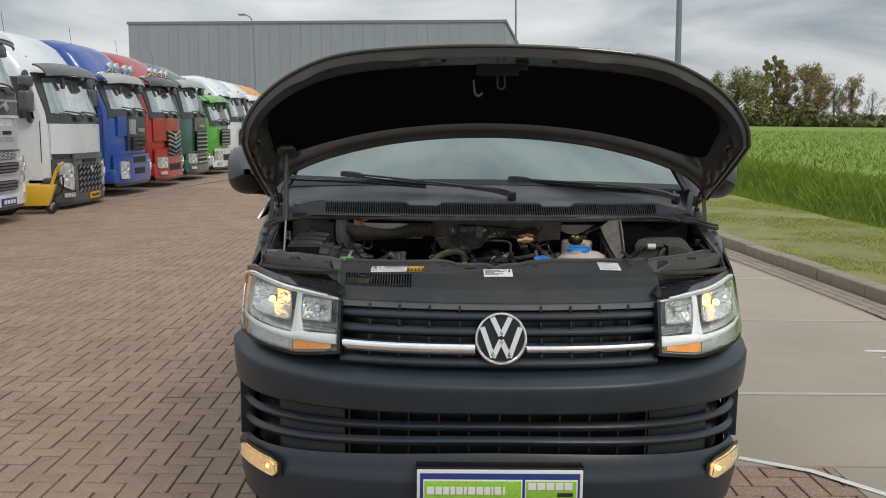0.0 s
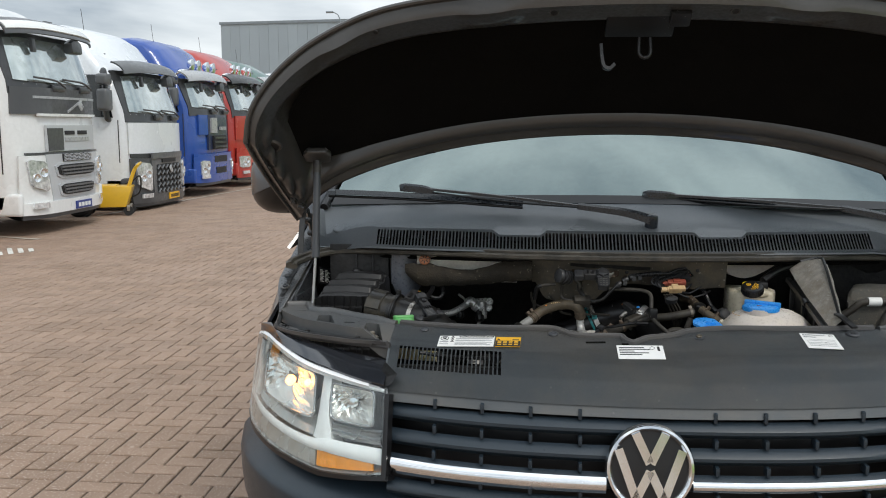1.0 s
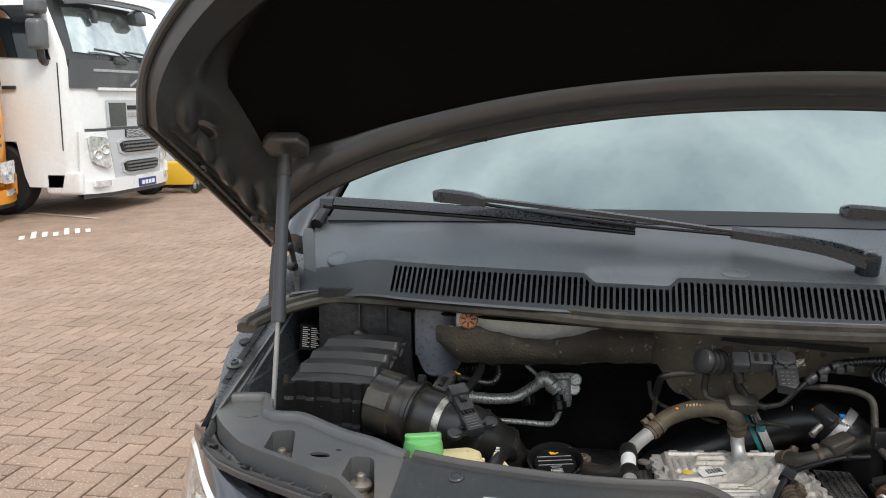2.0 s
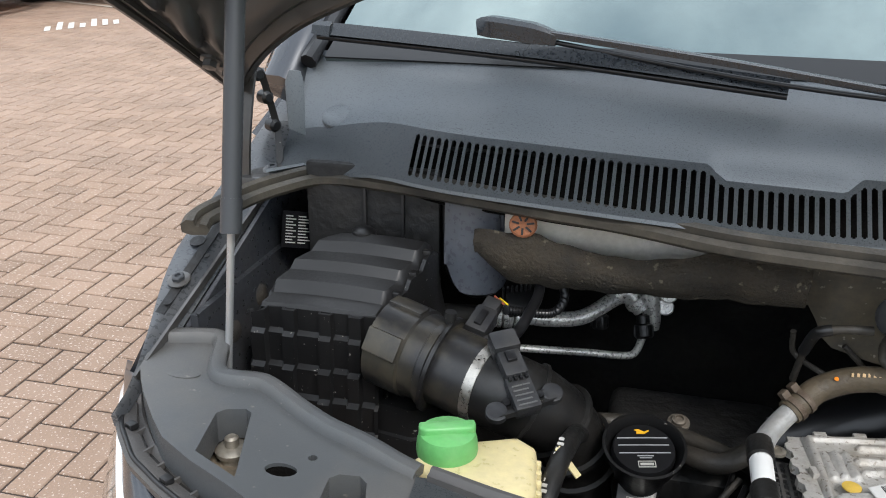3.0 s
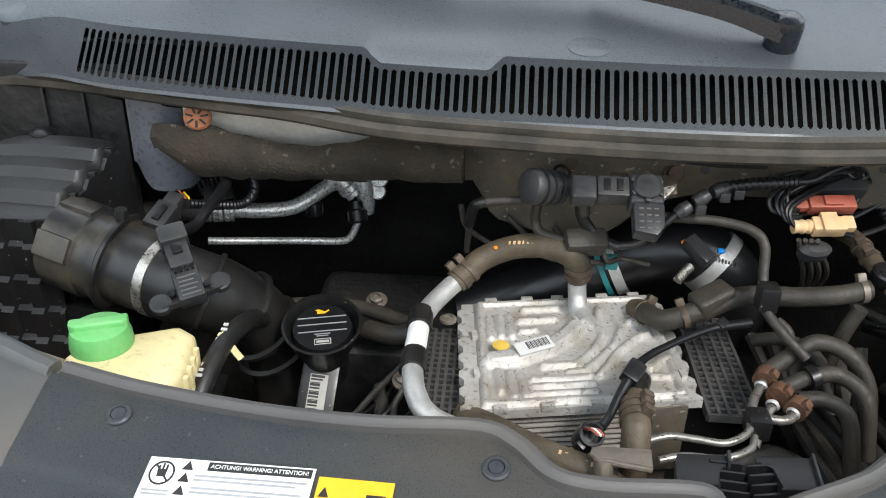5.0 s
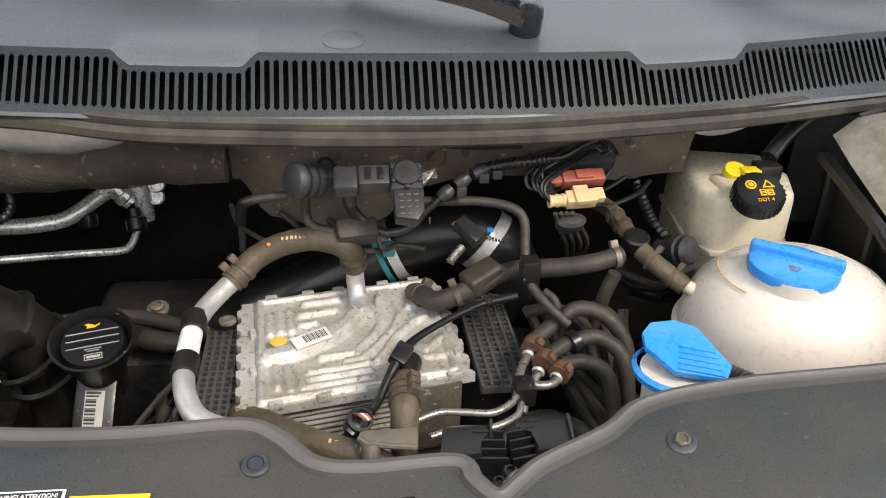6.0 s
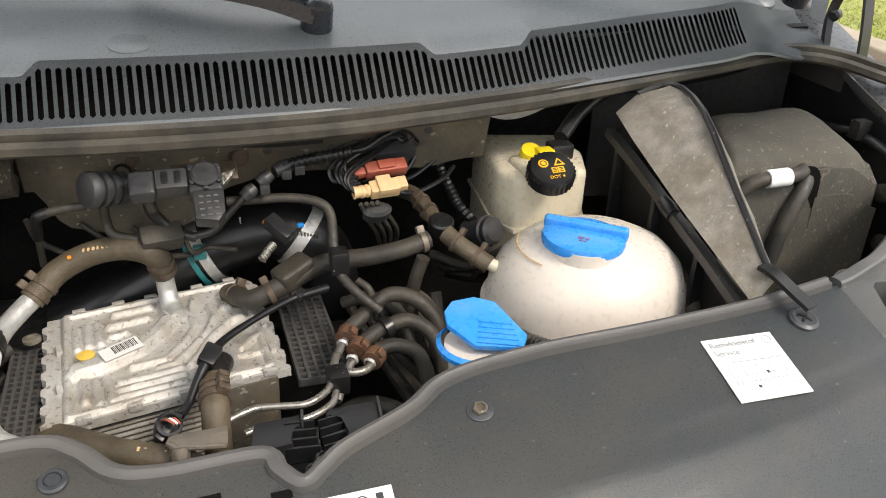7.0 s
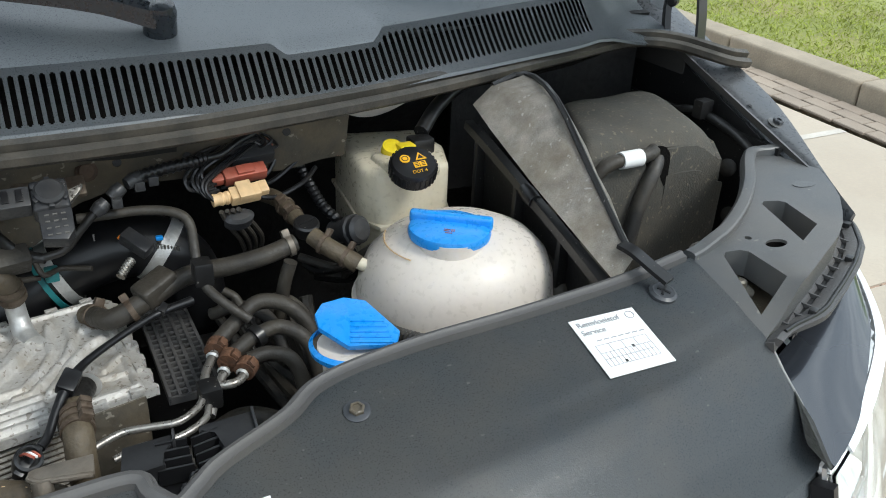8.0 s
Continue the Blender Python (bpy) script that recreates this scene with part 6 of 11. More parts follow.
BS, BV = lin(-1, 1, 161), lin(0, 1, 33)
bonnet = part("bonnet", sheet(lambda s, v: bonnet_at(s, v), BS, BV, 0.0), M_PAINT, van, "open dark grey bonnet seen from below")
part("inner_frame", sheet(lambda s, v: bonnet_at(s, v, inner_off(s, v)), BS, lin(0, 1, 61)), M_PAINT_IN, bonnet, "dusty painted inner frame")
part("rolled_edge", tube([bonnet_at(s, 1.0, -0.005) for s in lin(-1, 1, 61)] + [bonnet_at(1, v, -0.005) for v in lin(0.94, 0.0, 14)] + [bonnet_at(s, 0.0, -0.005) for s in lin(0.97, -1, 60)] + [bonnet_at(-1, v, -0.005) for v in lin(0.06, 1.0, 14)], 0.0062, seg=8, n=2), M_PAINT_IN, bonnet)
bm = bmesh.new()
rows = []
for k in range(13):
    r = k / 12
    ring = []
    for j in range(192):
        a = 2 * math.pi * j / 192
        ca, sa = math.cos(a), math.sin(a)
        sq = 1 / (abs(ca) ** 4 + abs(sa) ** 4) ** 0.25
        scall = 1 + 0.006 * max(0.0, math.cos(a * 14)) ** 6
        s, v = 0.775 * r * sq * ca * scall, 0.470 + 0.335 * r * sq * sa * scall + 0.02 * (r * ca) ** 2 * (1 if sa < 0 else -1)
        ring.append(bm.verts.new(bonnet_at(s, v, -0.022 - 0.008 * (1 - r ** 6))))
    rows.append(ring)
for a, b in zip(rows, rows[1:]):
    for j in range(192):
        bm.faces.new((a[j], a[(j + 1) % 192], b[(j + 1) % 192], b[j]))
bmesh.ops.remove_doubles(bm, verts=bm.verts, dist=0.0005)
part("sound_felt", bm, M_LINER_SHADE, bonnet, "black sound-deadening felt")
# flat black discs painted for the dark inside the holes
for s, v, r in ((-0.145, 0.905, 0.008), (0.145, 0.905, 0.008), (-0.865, 0.655, 0.017), (0.865, 0.655, 0.017), (-0.46, 0.93, 0.005), (0.46, 0.93, 0.005), (-0.955, 0.60, 0.005), (0.955, 0.60, 0.005)):
    p = bonnet_at(s, v, inner_off(s, v))
    part("frame_hole", lathe(((r, 0.0), (r, 0.0022), (0.0, 0.0022)), aim(p, -B_OUT), seg=18), M_VOID, bonnet)
    part("hole_rim", lathe(((r * 1.5, -0.001), (r * 1.3, 0.003), (r * 1.02, 0.003), (r, 0.0)), aim(p, -B_OUT), seg=18, cap=False), M_PAINT_IN, bonnet)
for s, v in ((-0.36, 0.02), (0.36, 0.02)):
    part("edge_buffer", box((-0.018, -0.006, -0.006), (0.018, 0.004, 0.004), aim(bonnet_at(s, v + 0.012, -0.020), -B_OUT), 0.003), M_RUBBER, bonnet)
for s, v in ((-0.895, 0.115), (-0.925, 0.19), (0.895, 0.115), (0.925, 0.19)):
    part("hinge_bolt", lathe(((0.013, 0.0), (0.013, 0.003), (0.0085, 0.004), (0.0085, 0.011), (0.0, 0.012)), aim(bonnet_at(s, v, inner_off(s, v) + 0.002), -B_OUT), seg=6), M_PAINT_IN, bonnet)
# catch: plate, hook and striker under the front edge
catch = part("bonnet_catch", box((-0.075, -0.045, -0.004), (0.075, 0.045, 0.004), aim(bonnet_at(0, 0.80, -0.040), -B_OUT), 0.003), M_BLACK, bonnet, "steel bonnet catch with a hook")
part("catch_hook", tube([(-0.085, 0.405, 1.800), (-0.083, 0.398, 1.772), (-0.078, 0.392, 1.752), (-0.066, 0.392, 1.748), (-0.055, 0.394, 1.757)], 0.007, shape=((-1, -0.5), (1, -0.5), (1, 0.5), (-1, 0.5))), M_BLACK, catch)
part("striker", tube([(0.0, 0.42, 1.815), (0.0, 0.412, 1.782), (0.012, 0.408, 1.772), (0.024, 0.412, 1.782), (0.024, 0.42, 1.815)], 0.0042), M_BLACK, catch)
part("striker_pad", box((-0.022, -0.020, 0.0), (0.022, 0.020, 0.018), aim(bonnet_at(0.06, 0.86, -0.038), -B_OUT), 0.005), M_BLACK, catch)

SEAT = SEAT_BAY
# gas strut
strut = part("gas_strut", tube([(-0.764, 0.542, 1.319), (-0.7706, 0.597, 1.524)], 0.0094, seg=20), M_STRUT, van, "black gas strut holding the bonnet up")
part("strut_collar", tube([(-0.7632, 0.537, 1.301), (-0.7645, 0.546, 1.333)], 0.0104, seg=20), M_STRUT, strut)
part("strut_rod", tube([(-0.775, 0.520, 1.10), (-0.7635, 0.540, 1.312)], 0.0038, seg=14), M_ROD, strut, "bright steel rod")
part("strut_socket", tube([(-0.7702, 0.594, 1.510), (-0.7712, 0.602, 1.540)], [0.0112, 0.0095], seg=14), M_RUBBER, strut)
part("strut_bracket", prism(((-0.034, -0.020), (-0.014, -0.026), (0.030, -0.022), (0.036, 0.006), (0.026, 0.024), (-0.022, 0.024), (-0.036, 0.008)), -0.008, 0.010, aim((-0.772, 0.612, 1.556), -B_OUT), 0.006, 3), M_PAINT_IN, strut)
for s in (-1, 1):
    hinge = part("bonnet_hinge", tube([(s * 0.862, 0.76, 1.275), (s * 0.860, 0.765, 1.33), (s * 0.856, 0.775, 1.39), (s * 0.850, 0.785, 1.44)], 0.0075, shape=((-0.35, -1), (0.35, -1), (0.35, 1), (-0.35, 1))), M_PAINT_IN, van)
    part("hinge_link", tube([(s * 0.832, 0.80, 1.29), (s * 0.840, 0.815, 1.335), (s * 0.846, 0.81, 1.375), (s * 0.850, 0.80, 1.41)], 0.0085, shape=((-0.5, -1), (0.5, -1), (0.5, 1), (-0.5, 1))), M_BLACK, hinge)
    part("hinge_tab", prism(((-0.010, -0.035), (0.010, -0.045), (0.013, 0.020), (0.010, 0.034), (-0.004, 0.036), (-0.010, 0.022)), 0, 0.003, aim((s * 0.815, 0.815, 1.375), (-s * 0.5, -0.8, 0.2)), 0.001), M_SCUTTLE, hinge)
    for p in ((s * 0.843, 0.810, 1.342), (s * 0.848, 0.803, 1.378), (s * 0.852, 0.79, 1.408)):
        part("hinge_pin", lathe(((0.0085, -0.006), (0.0085, 0.006), (0.005, 0.009), (0.0, 0.009)), aim(p, (-s, -0.6, 0)), seg=14), M_BLACK, hinge)
    part("hinge_base", box((s * 0.848 - 0.018, 0.75, 1.245), (s * 0.848 + 0.016, 0.90, 1.290), bevel=0.006), M_PAINT_IN, hinge)

SEAT = SEAT_NOSE
# ---- cab and body ----
PROFILE = ((0.28, 0.915), (0.45, 0.945), (0.80, 0.952), (1.05, 0.950), (1.25, 0.932), (1.34, 0.905), (1.60, 0.855), (1.80, 0.805), (1.90, 0.755), (1.955, 0.67), (1.98, 0.50), (1.99, 0.0))
prof = [(x, z) for z, x in PROFILE] + [(-x, z) for z, x in PROFILE[-2::-1]]
def shell(y, k):
    x, z = prof[k]
    f = smooth01((y - 1.43) / 0.25)
    if z > 1.85:
        z = 1.85 + (z - 1.85) * (0.55 + 0.45 * f)
    return (x, y, z)
part("body_shell", sheet(shell, [1.43, 1.47, 1.55, 1.68, 2.3, 3.2, 4.2, 4.75, 4.86], range(len(prof)), 0.0), M_PAINT, van)
part("rear_door", prism([(x, z) for x, z in prof], -0.02, 0.02, Matrix.Translation((0, 4.87, 0)) @ pose(0, 0, 0, 90, 0, 0)), M_PAINT, van)
part("underfloor", box((-0.90, 1.0, 0.24), (0.90, 4.86, 0.30), bevel=0), M_BLACK, van)
for s in (-1, 1):
    side = lambda z: curve_at([(z_, x_) for z_, x_ in PROFILE], z)
    door = part("front_door", sheet(lambda y, w: (s * (side(0.36 + 0.95 * w) + 0.006), y, 0.36 + 0.95 * w), lin(1.305, 2.28, 8), lin(0, 1, 12), 0.02), M_PAINT, van)
    part("door_glass", sheet(lambda y, w: (s * (side(1.34 + 0.50 * w) + 0.003), 1.02 + (0.50 + 0.0) * w + (2.24 - 1.02 - 0.50 * w) * y, 1.345 + 0.49 * w), lin(0, 1, 7), lin(0, 1, 7), 0.006), M_DARKGLASS, door)
    part("door_handle", box((s * 0.962 - 0.012, 2.06, 1.075), (s * 0.962 + 0.012, 2.22, 1.105), bevel=0.006), M_BUMPER, door)
    part("cargo_panel", sheet(lambda y, w: (s * (side(0.40 + 0.85 * w) + 0.005), y, 0.40 + 0.85 * w), lin(2.30, 3.45, 6), lin(0, 1, 10), 0.01), M_PAINT, van)
    part("windscreen_pillar", tube([(s * 0.845, 0.84, 1.36), (s * 0.825, 0.93, 1.45), (s * 0.765, 1.20, 1.68), (s * 0.70, 1.46, 1.885), (s * 0.66, 1.62, 1.95)], 0.034, seg=10), M_PAINT, van)
    part("pillar_trim", tube([(s * 0.806, 0.83, 1.40), (s * 0.790, 0.93, 1.465), (s * 0.735, 1.19, 1.68), (s * 0.675, 1.44, 1.875)], 0.011, seg=8), M_BLACK_CLEAN, van)
    part("quarter_panel", sheet(lambda u, w: (s * (0.942 - 0.075 * w), 0.95 + 0.42 * u + 0.10 * w * (1 - u), 1.26 + 0.12 * w), lin(0, 1, 5), lin(0, 1, 5), 0.01), M_PAINT, van)
    def shellm(a, v):
        """The mirror's housing: rounded, flatter below; v from the front tip to the glass."""
        r = math.sin(min(v, 1) * math.pi / 2) ** 0.6
        ca, sa = math.cos(a), math.sin(a)
        q = 1 / (abs(ca) ** 3 + abs(sa) ** 3) ** (1 / 3)
        return Vector((s * 1.005 + 0.106 * r * q * ca, 1.12 - 0.09 + 0.13 * v, 1.447 + (0.108 if sa > 0 else 0.098) * r * q * sa))
    mirror = part("wing_mirror", sheet(shellm, lin(-0.42, math.pi + 0.42, 25), (0.02, 0.1, 0.25, 0.45, 0.7, 0.9, 1.0), 0.006), M_PAINT_PALE, van, "dark grey wing mirror with a black lower half")
    part("mirror_base", sheet(lambda a, v: Vector(shellm(a, v)) + Vector((0, 0.004, 0.003)), lin(math.pi + 0.40, 2 * math.pi - 0.40, 15), (0.02, 0.1, 0.25, 0.45, 0.7, 0.9, 1.0), 0.006), M_BLACK_CLEAN, mirror)
    part("mirror_glass", sheet(lambda a, r: Vector(shellm(a, 1)).lerp(Vector((s * 1.005, 1.152, 1.447)), 1 - r), lin(0, 2 * math.pi, 33), (0.05, 0.97), 0.004), M_CHROME, mirror)
    part("mirror_foot", tube([(s * 0.88, 1.20, 1.36), (s * 0.93, 1.16, 1.37), (s * 0.985, 1.12, 1.385)], [0.034, 0.03, 0.034], seg=12), M_BLACK_CLEAN, mirror)
    for yw in (0.93, 3.93):
        wm = Matrix.Translation((s * 0.82, yw, 0.335)) @ pose(0, 0, 0, 0, 90, 0)
        wheel = part("wheel", lathe(((0.19, -0.10), (0.275, -0.105), (0.315, -0.095), (0.333, -0.07), (0.335, 0.0), (0.333, 0.07), (0.315, 0.095), (0.275, 0.105), (0.19, 0.10)), wm, seg=40, cap=False), M_TYRE, van)
        part("rim", lathe(((0.0, s * 0.05), (0.06, s * 0.06), (0.14, s * 0.045), (0.18, s * 0.06), (0.205, s * 0.085), (0.205, -s * 0.085)), wm, seg=32, cap=False), M_STEEL, wheel)

SEAT = SEAT_BAY
# ---- engine bay ----
def clamp(p, d, r, material=None, parent=None, width=0.009, name="hose_clamp"):
    m = along(p, Vector(p) + Vector(d))
    bm = lathe(((r, -width / 2), (r + 0.0016, -width / 2), (r + 0.0016, width / 2), (r, width / 2)), m, seg=24, cap=False)
    add_box(bm, (r - 0.001, -0.005, -width * 0.7), (r + 0.008, 0.005, width * 0.7), m @ pose(0, 0, 0, 0, 0, 60), 0.0015)
    return part(name, bm, material or M_STEEL, parent or van)


# air filter box with stepped lid and upright ribs
def lid_z(y):
    return curve_at(((0.604, 1.192), (0.606, 1.197), (0.624, 1.201), (0.631, 1.214), (0.654, 1.217), (0.661, 1.227), (0.682, 1.230), (0.689, 1.241), (0.706, 1.246), (0.718, 1.238)), y)
def lid_x0(y):
    return curve_at(((0.604, -0.781), (0.62, -0.776), (0.65, -0.770), (0.68, -0.756), (0.70, -0.736), (0.718, -0.700)), y)
def lid_x1(y):
    return curve_at(((0.604, -0.639), (0.632, -0.636), (0.664, -0.626), (0.690, -0.617), (0.718, -0.612)), y)
ly = (0.604, 0.606, 0.615, 0.624, 0.6265, 0.631, 0.642, 0.654, 0.6565, 0.661, 0.672, 0.682, 0.6845, 0.689, 0.698, 0.706, 0.712, 0.718)
airbox = part("air_filter_box", sheet(lambda u, y: (lid_x0(y) + (lid_x1(y) - lid_x0(y)) * u, y + 0.010 * (u - 0.5) ** 2, lid_z(y) + 0.004 * math.sin(math.pi * u) - 0.012 * smooth01((u - 0.955) / 0.045) - 0.014 * smooth01((0.06 - u) / 0.06)), (0, 0.02, 0.06, 0.2, 0.35, 0.5, 0.65, 0.8, 0.93, 0.955, 0.975, 1), ly, 0.006), M_LID, van, "ribbed black air filter box with a stepped lid")
TIER = ((1.196, 0.606), (1.170, 0.607), (1.166, 0.602), (1.132, 0.603), (1.128, 0.597), (1.098, 0.598), (1.094, 0.592), (1.064, 0.593), (1.060, 0.587), (0.97, 0.588))
COLS = (-0.781, -0.766, -0.745, -0.733, -0.704, -0.692, -0.671, -0.659, -0.639)
cx_ = sorted({round(c + e, 4) for c in COLS for e in (-0.0013, 0.0013)})
def box_col(x):
    return 0.0062 if sum(x > c for c in COLS) % 2 == 0 else 0.0
part("box_front", sheet(lambda x, k: (x, TIER[k][1] - 0.0045 + box_col(x) + 0.10 * (x + 0.71) ** 2, TIER[k][0] - 0.008 * smooth01((-0.76 - x) / 0.02) * (k == 0)), cx_, range(len(TIER)), 0.004), M_BLACK, airbox)
part("box_side", sheet(lambda y, w: (lid_x1(y) + 0.001 + 0.026 * smooth01(w * 1.2) * smooth01((y - 0.64) / 0.05), y + 0.01 * w, lid_z(y) - 0.008 - 0.22 * w), ly, (0, 0.1, 0.2, 0.44, 0.46, 0.75, 1), 0.005), M_BLACK, airbox)
part("box_side", sheet(lambda y, w: (lid_x0(y) - 0.004 * w, y, lid_z(y) - 0.014 - 0.22 * w), ly, (0, 0.5, 1), 0.006), M_BLACK, airbox)
part("box_shoulder", prism(((-0.648, 0.598), (-0.600, 0.590), (-0.575, 0.606), (-0.580, 0.66), (-0.648, 0.66)), 1.00, 1.100, None, 0.006), M_BLACK, airbox)
part("shoulder_ledge", prism(((-0.648, 0.593), (-0.600, 0.584), (-0.569, 0.602), (-0.575, 0.66), (-0.648, 0.66)), 0.98, 1.066, None, 0.005), M_BLACK, airbox)
for y in (0.642, 0.672, 0.700):
    part("lid_tooth", box((lid_x1(y) - 0.004, y - 0.004, lid_z(y) - 0.016), (lid_x1(y) + 0.005, y + 0.005, lid_z(y) - 0.004), bevel=0.002), M_BLACK, airbox)
part("lid_lug", lathe(((0.015, -0.01), (0.014, 0.004), (0.009, 0.008), (0, 0.009)), pose(-0.693, 0.714, 1.246)), M_BLACK, airbox)

# air mass meter, rubber boot, sensor with plugs
A, B = Vector((-0.636, 0.624, 1.162)), Vector((-0.5235, 0.588, 1.146))
dAB = (B - A).normalized()
maf = part("air_mass_meter", lathe(((0.0495, 0), (0.0490, 0.040), (0.0462, 0.042), (0.0455, 0.060), (0.0490, 0.062), (0.0495, 0.066), (0.0490, 0.070), (0.0425, 0.072), (0.0415, 0.118)), along(A, B), seg=44), M_METER, van, "black air mass meter on the filter box")
for k, w in ((0, 0.013), (1, 0.009)):
    part("meter_rib", box((-w, 0.042, 0.0), (w, 0.0525, 0.040), along(A, B) @ pose(0, 0, 0, 0, 0, 62 - 62 * k), 0.002), M_METER, maf)
part("meter_ring", lathe(((0.0490, -0.003), (0.0525, -0.002), (0.0525, 0.002), (0.0490, 0.003)), along(A, B) @ pose(0, 0, 0.068, 5, 6, 0), seg=40, cap=False), M_BLACK, maf)
part("ring_lug", lathe(((0.006, -0.006), (0.007, 0.0), (0.006, 0.006), (0.003, 0.007), (0.0, 0.007)), along(A, B) @ pose(0.002, 0.056, 0.068, 90, 0, 0), seg=14), M_BLACK, maf)
part("clamp_band", lathe(((0.0395, 0), (0.0425, 0), (0.0425, 0.011), (0.0395, 0.011)), along(B - dAB * 0.006, B + dAB), seg=36, cap=False), M_STEEL, maf, "bright steel clamp band")
part("clamp_screw", box((0.040, -0.008, 0.0), (0.050, 0.008, 0.014), along(B - dAB * 0.006, B + dAB) @ pose(0, 0, 0, 0, 0, 75), 0.003), M_STEEL, maf)
boot = part("intake_boot", tube([B - dAB * 0.004, B + dAB * 0.03, (-0.468, 0.590, 1.125), (-0.440, 0.612, 1.090), (-0.424, 0.628, 1.04), (-0.415, 0.635, 0.95)], [0.0405, 0.041, 0.040, 0.037, 0.035, 0.034], seg=26), M_BOOT, van, "ribbed black rubber intake boot")
for k, (p, d) in enumerate((((-0.478, 0.586, 1.131), (0.8, 0.1, -0.4)), ((-0.450, 0.604, 1.104), (0.6, 0.3, -0.7)), ((-0.434, 0.617, 1.072), (0.4, 0.3, -0.9)), ((-0.426, 0.625, 1.045), (0.3, 0.3, -0.95)))):
    part("boot_ring", lathe(((0.040, -0.004), (0.0445, -0.002), (0.0445, 0.002), (0.040, 0.004)), along(p, Vector(p) + Vector(d)), seg=26, cap=False), M_BOOT, boot)
SM = aim((-0.4775, 0.541, 1.160), (0.12, -0.42, 0.9), 15)
sens = part("pressure_sensor", box((-0.0125, -0.015, -0.004), (0.0125, 0.022, 0.012), SM, 0.002), M_SENSOR, van, "black pressure sensor with a plugged connector")
part("sensor_flange", tube([SM @ Vector((-0.030, -0.006, 0.0)), SM @ Vector((0.0, -0.004, 0.0)), SM @ Vector((0.030, -0.001, 0.0))], [0.009, 0.011, 0.009], shape=((-1, -0.25), (1, -0.25), (1, 0.25), (-1, 0.25))), M_BLACK, sens)
for x, y in ((-0.029, -0.006), (0.029, 0.0)):
    part("flange_lug", lathe(((0.0105, -0.002), (0.0105, 0.004), (0.009, 0.0052), (0.0, 0.0055)), SM @ pose(x, y, 0), seg=20), M_SENSOR, sens)
for x in (-0.017, 0.017):
    part("flange_screw", lathe(((0.004, 0), (0.004, 0.0042), (0, 0.0045)), SM @ pose(x, 0.001, 0.001), seg=8), M_BLACK_CLEAN, sens)
part("sensor_plug", box((-0.0115, 0.020, 0.001), (0.0115, 0.052, 0.018), SM, 0.003), M_SENSOR, sens)
part("plug_cap", box((-0.014, 0.048, 0.002), (0.014, 0.070, 0.024), SM, 0.004), M_SENSOR, sens)
part("plug_latch", box((-0.005, 0.034, 0.017), (0.005, 0.046, 0.022), SM, 0.0015), M_BLACK_CLEAN, sens)
bm = bmesh.new()
for k in range(5):
    add_box(bm, (-0.009, -0.011 + 0.0052 * k, 0.0118), (0.009 - 0.003 * (k % 2), -0.0095 + 0.0052 * k, 0.0126), SM)
part("sensor_print", bm, M_COVER, sens)
for x in (-0.0095, -0.004, 0.0015, 0.007):
    part("plug_tooth", box((x, 0.016, 0.010), (x + 0.003, 0.023, 0.016), SM, 0.0006), M_BLACK_CLEAN, sens)
PM = aim((-0.5385, 0.640, 1.188), (0.1, -0.4, 0.9), -28)
plug = part("wiring_plug", box((-0.012, -0.018, -0.012), (0.012, 0.016, 0.010), PM, 0.003), M_SENSOR, van)
part("plug_body", box((-0.009, 0.014, -0.010), (0.009, 0.032, 0.009), PM, 0.003), M_SENSOR, plug)
part("plug_base", box((-0.020, -0.034, -0.018), (0.016, -0.012, 0.002), PM, 0.003), M_SENSOR, plug)
part("plug_latch", box((-0.004, -0.012, 0.008), (0.004, 0.008, 0.013), PM, 0.001), M_BLACK_CLEAN, plug)
part("corrugated_cable", tube([(-0.5157, 0.655, 1.199), (-0.494, 0.680, 1.187), (-0.470, 0.700, 1.181), (-0.4595, 0.712, 1.193), (-0.464, 0.722, 1.212), (-0.47, 0.735, 1.225)], 0.0046, wave=0.0009, pitch=0.004, seg=10), M_BLACK_CLEAN, van)
part("cable", tube([SM @ Vector((0.0, 0.068, 0.014)), (-0.500, 0.622, 1.188), (-0.491, 0.650, 1.198), (-0.486, 0.690, 1.206), (-0.490, 0.730, 1.212)], 0.0060), M_BLACK_CLEAN, van)
tb = part("terminal_block", box((-0.016, -0.012, -0.012), (0.018, 0.012, 0.010), aim((-0.512, 0.740, 1.170), (0.1, -0.6, 0.8), 12), 0.003), M_BLACK, van)
for k in range(7):
    part("block_fin", box((-0.020 + 0.0052 * k, 0.008, -0.010), (-0.0178 + 0.0052 * k, 0.012, 0.020), aim((-0.512, 0.740, 1.172), (0.1, -0.6, 0.8), 12), 0.0005), M_SENSOR, tb)
for k, c in enumerate((M_RED, M_YELLOW)):
    part("wire", tube([PM @ Vector((-0.004 + 0.006 * k, 0.04, 0.0)), (-0.519 + 0.004 * k, 0.660, 1.203)], 0.0012, seg=6), c, van)

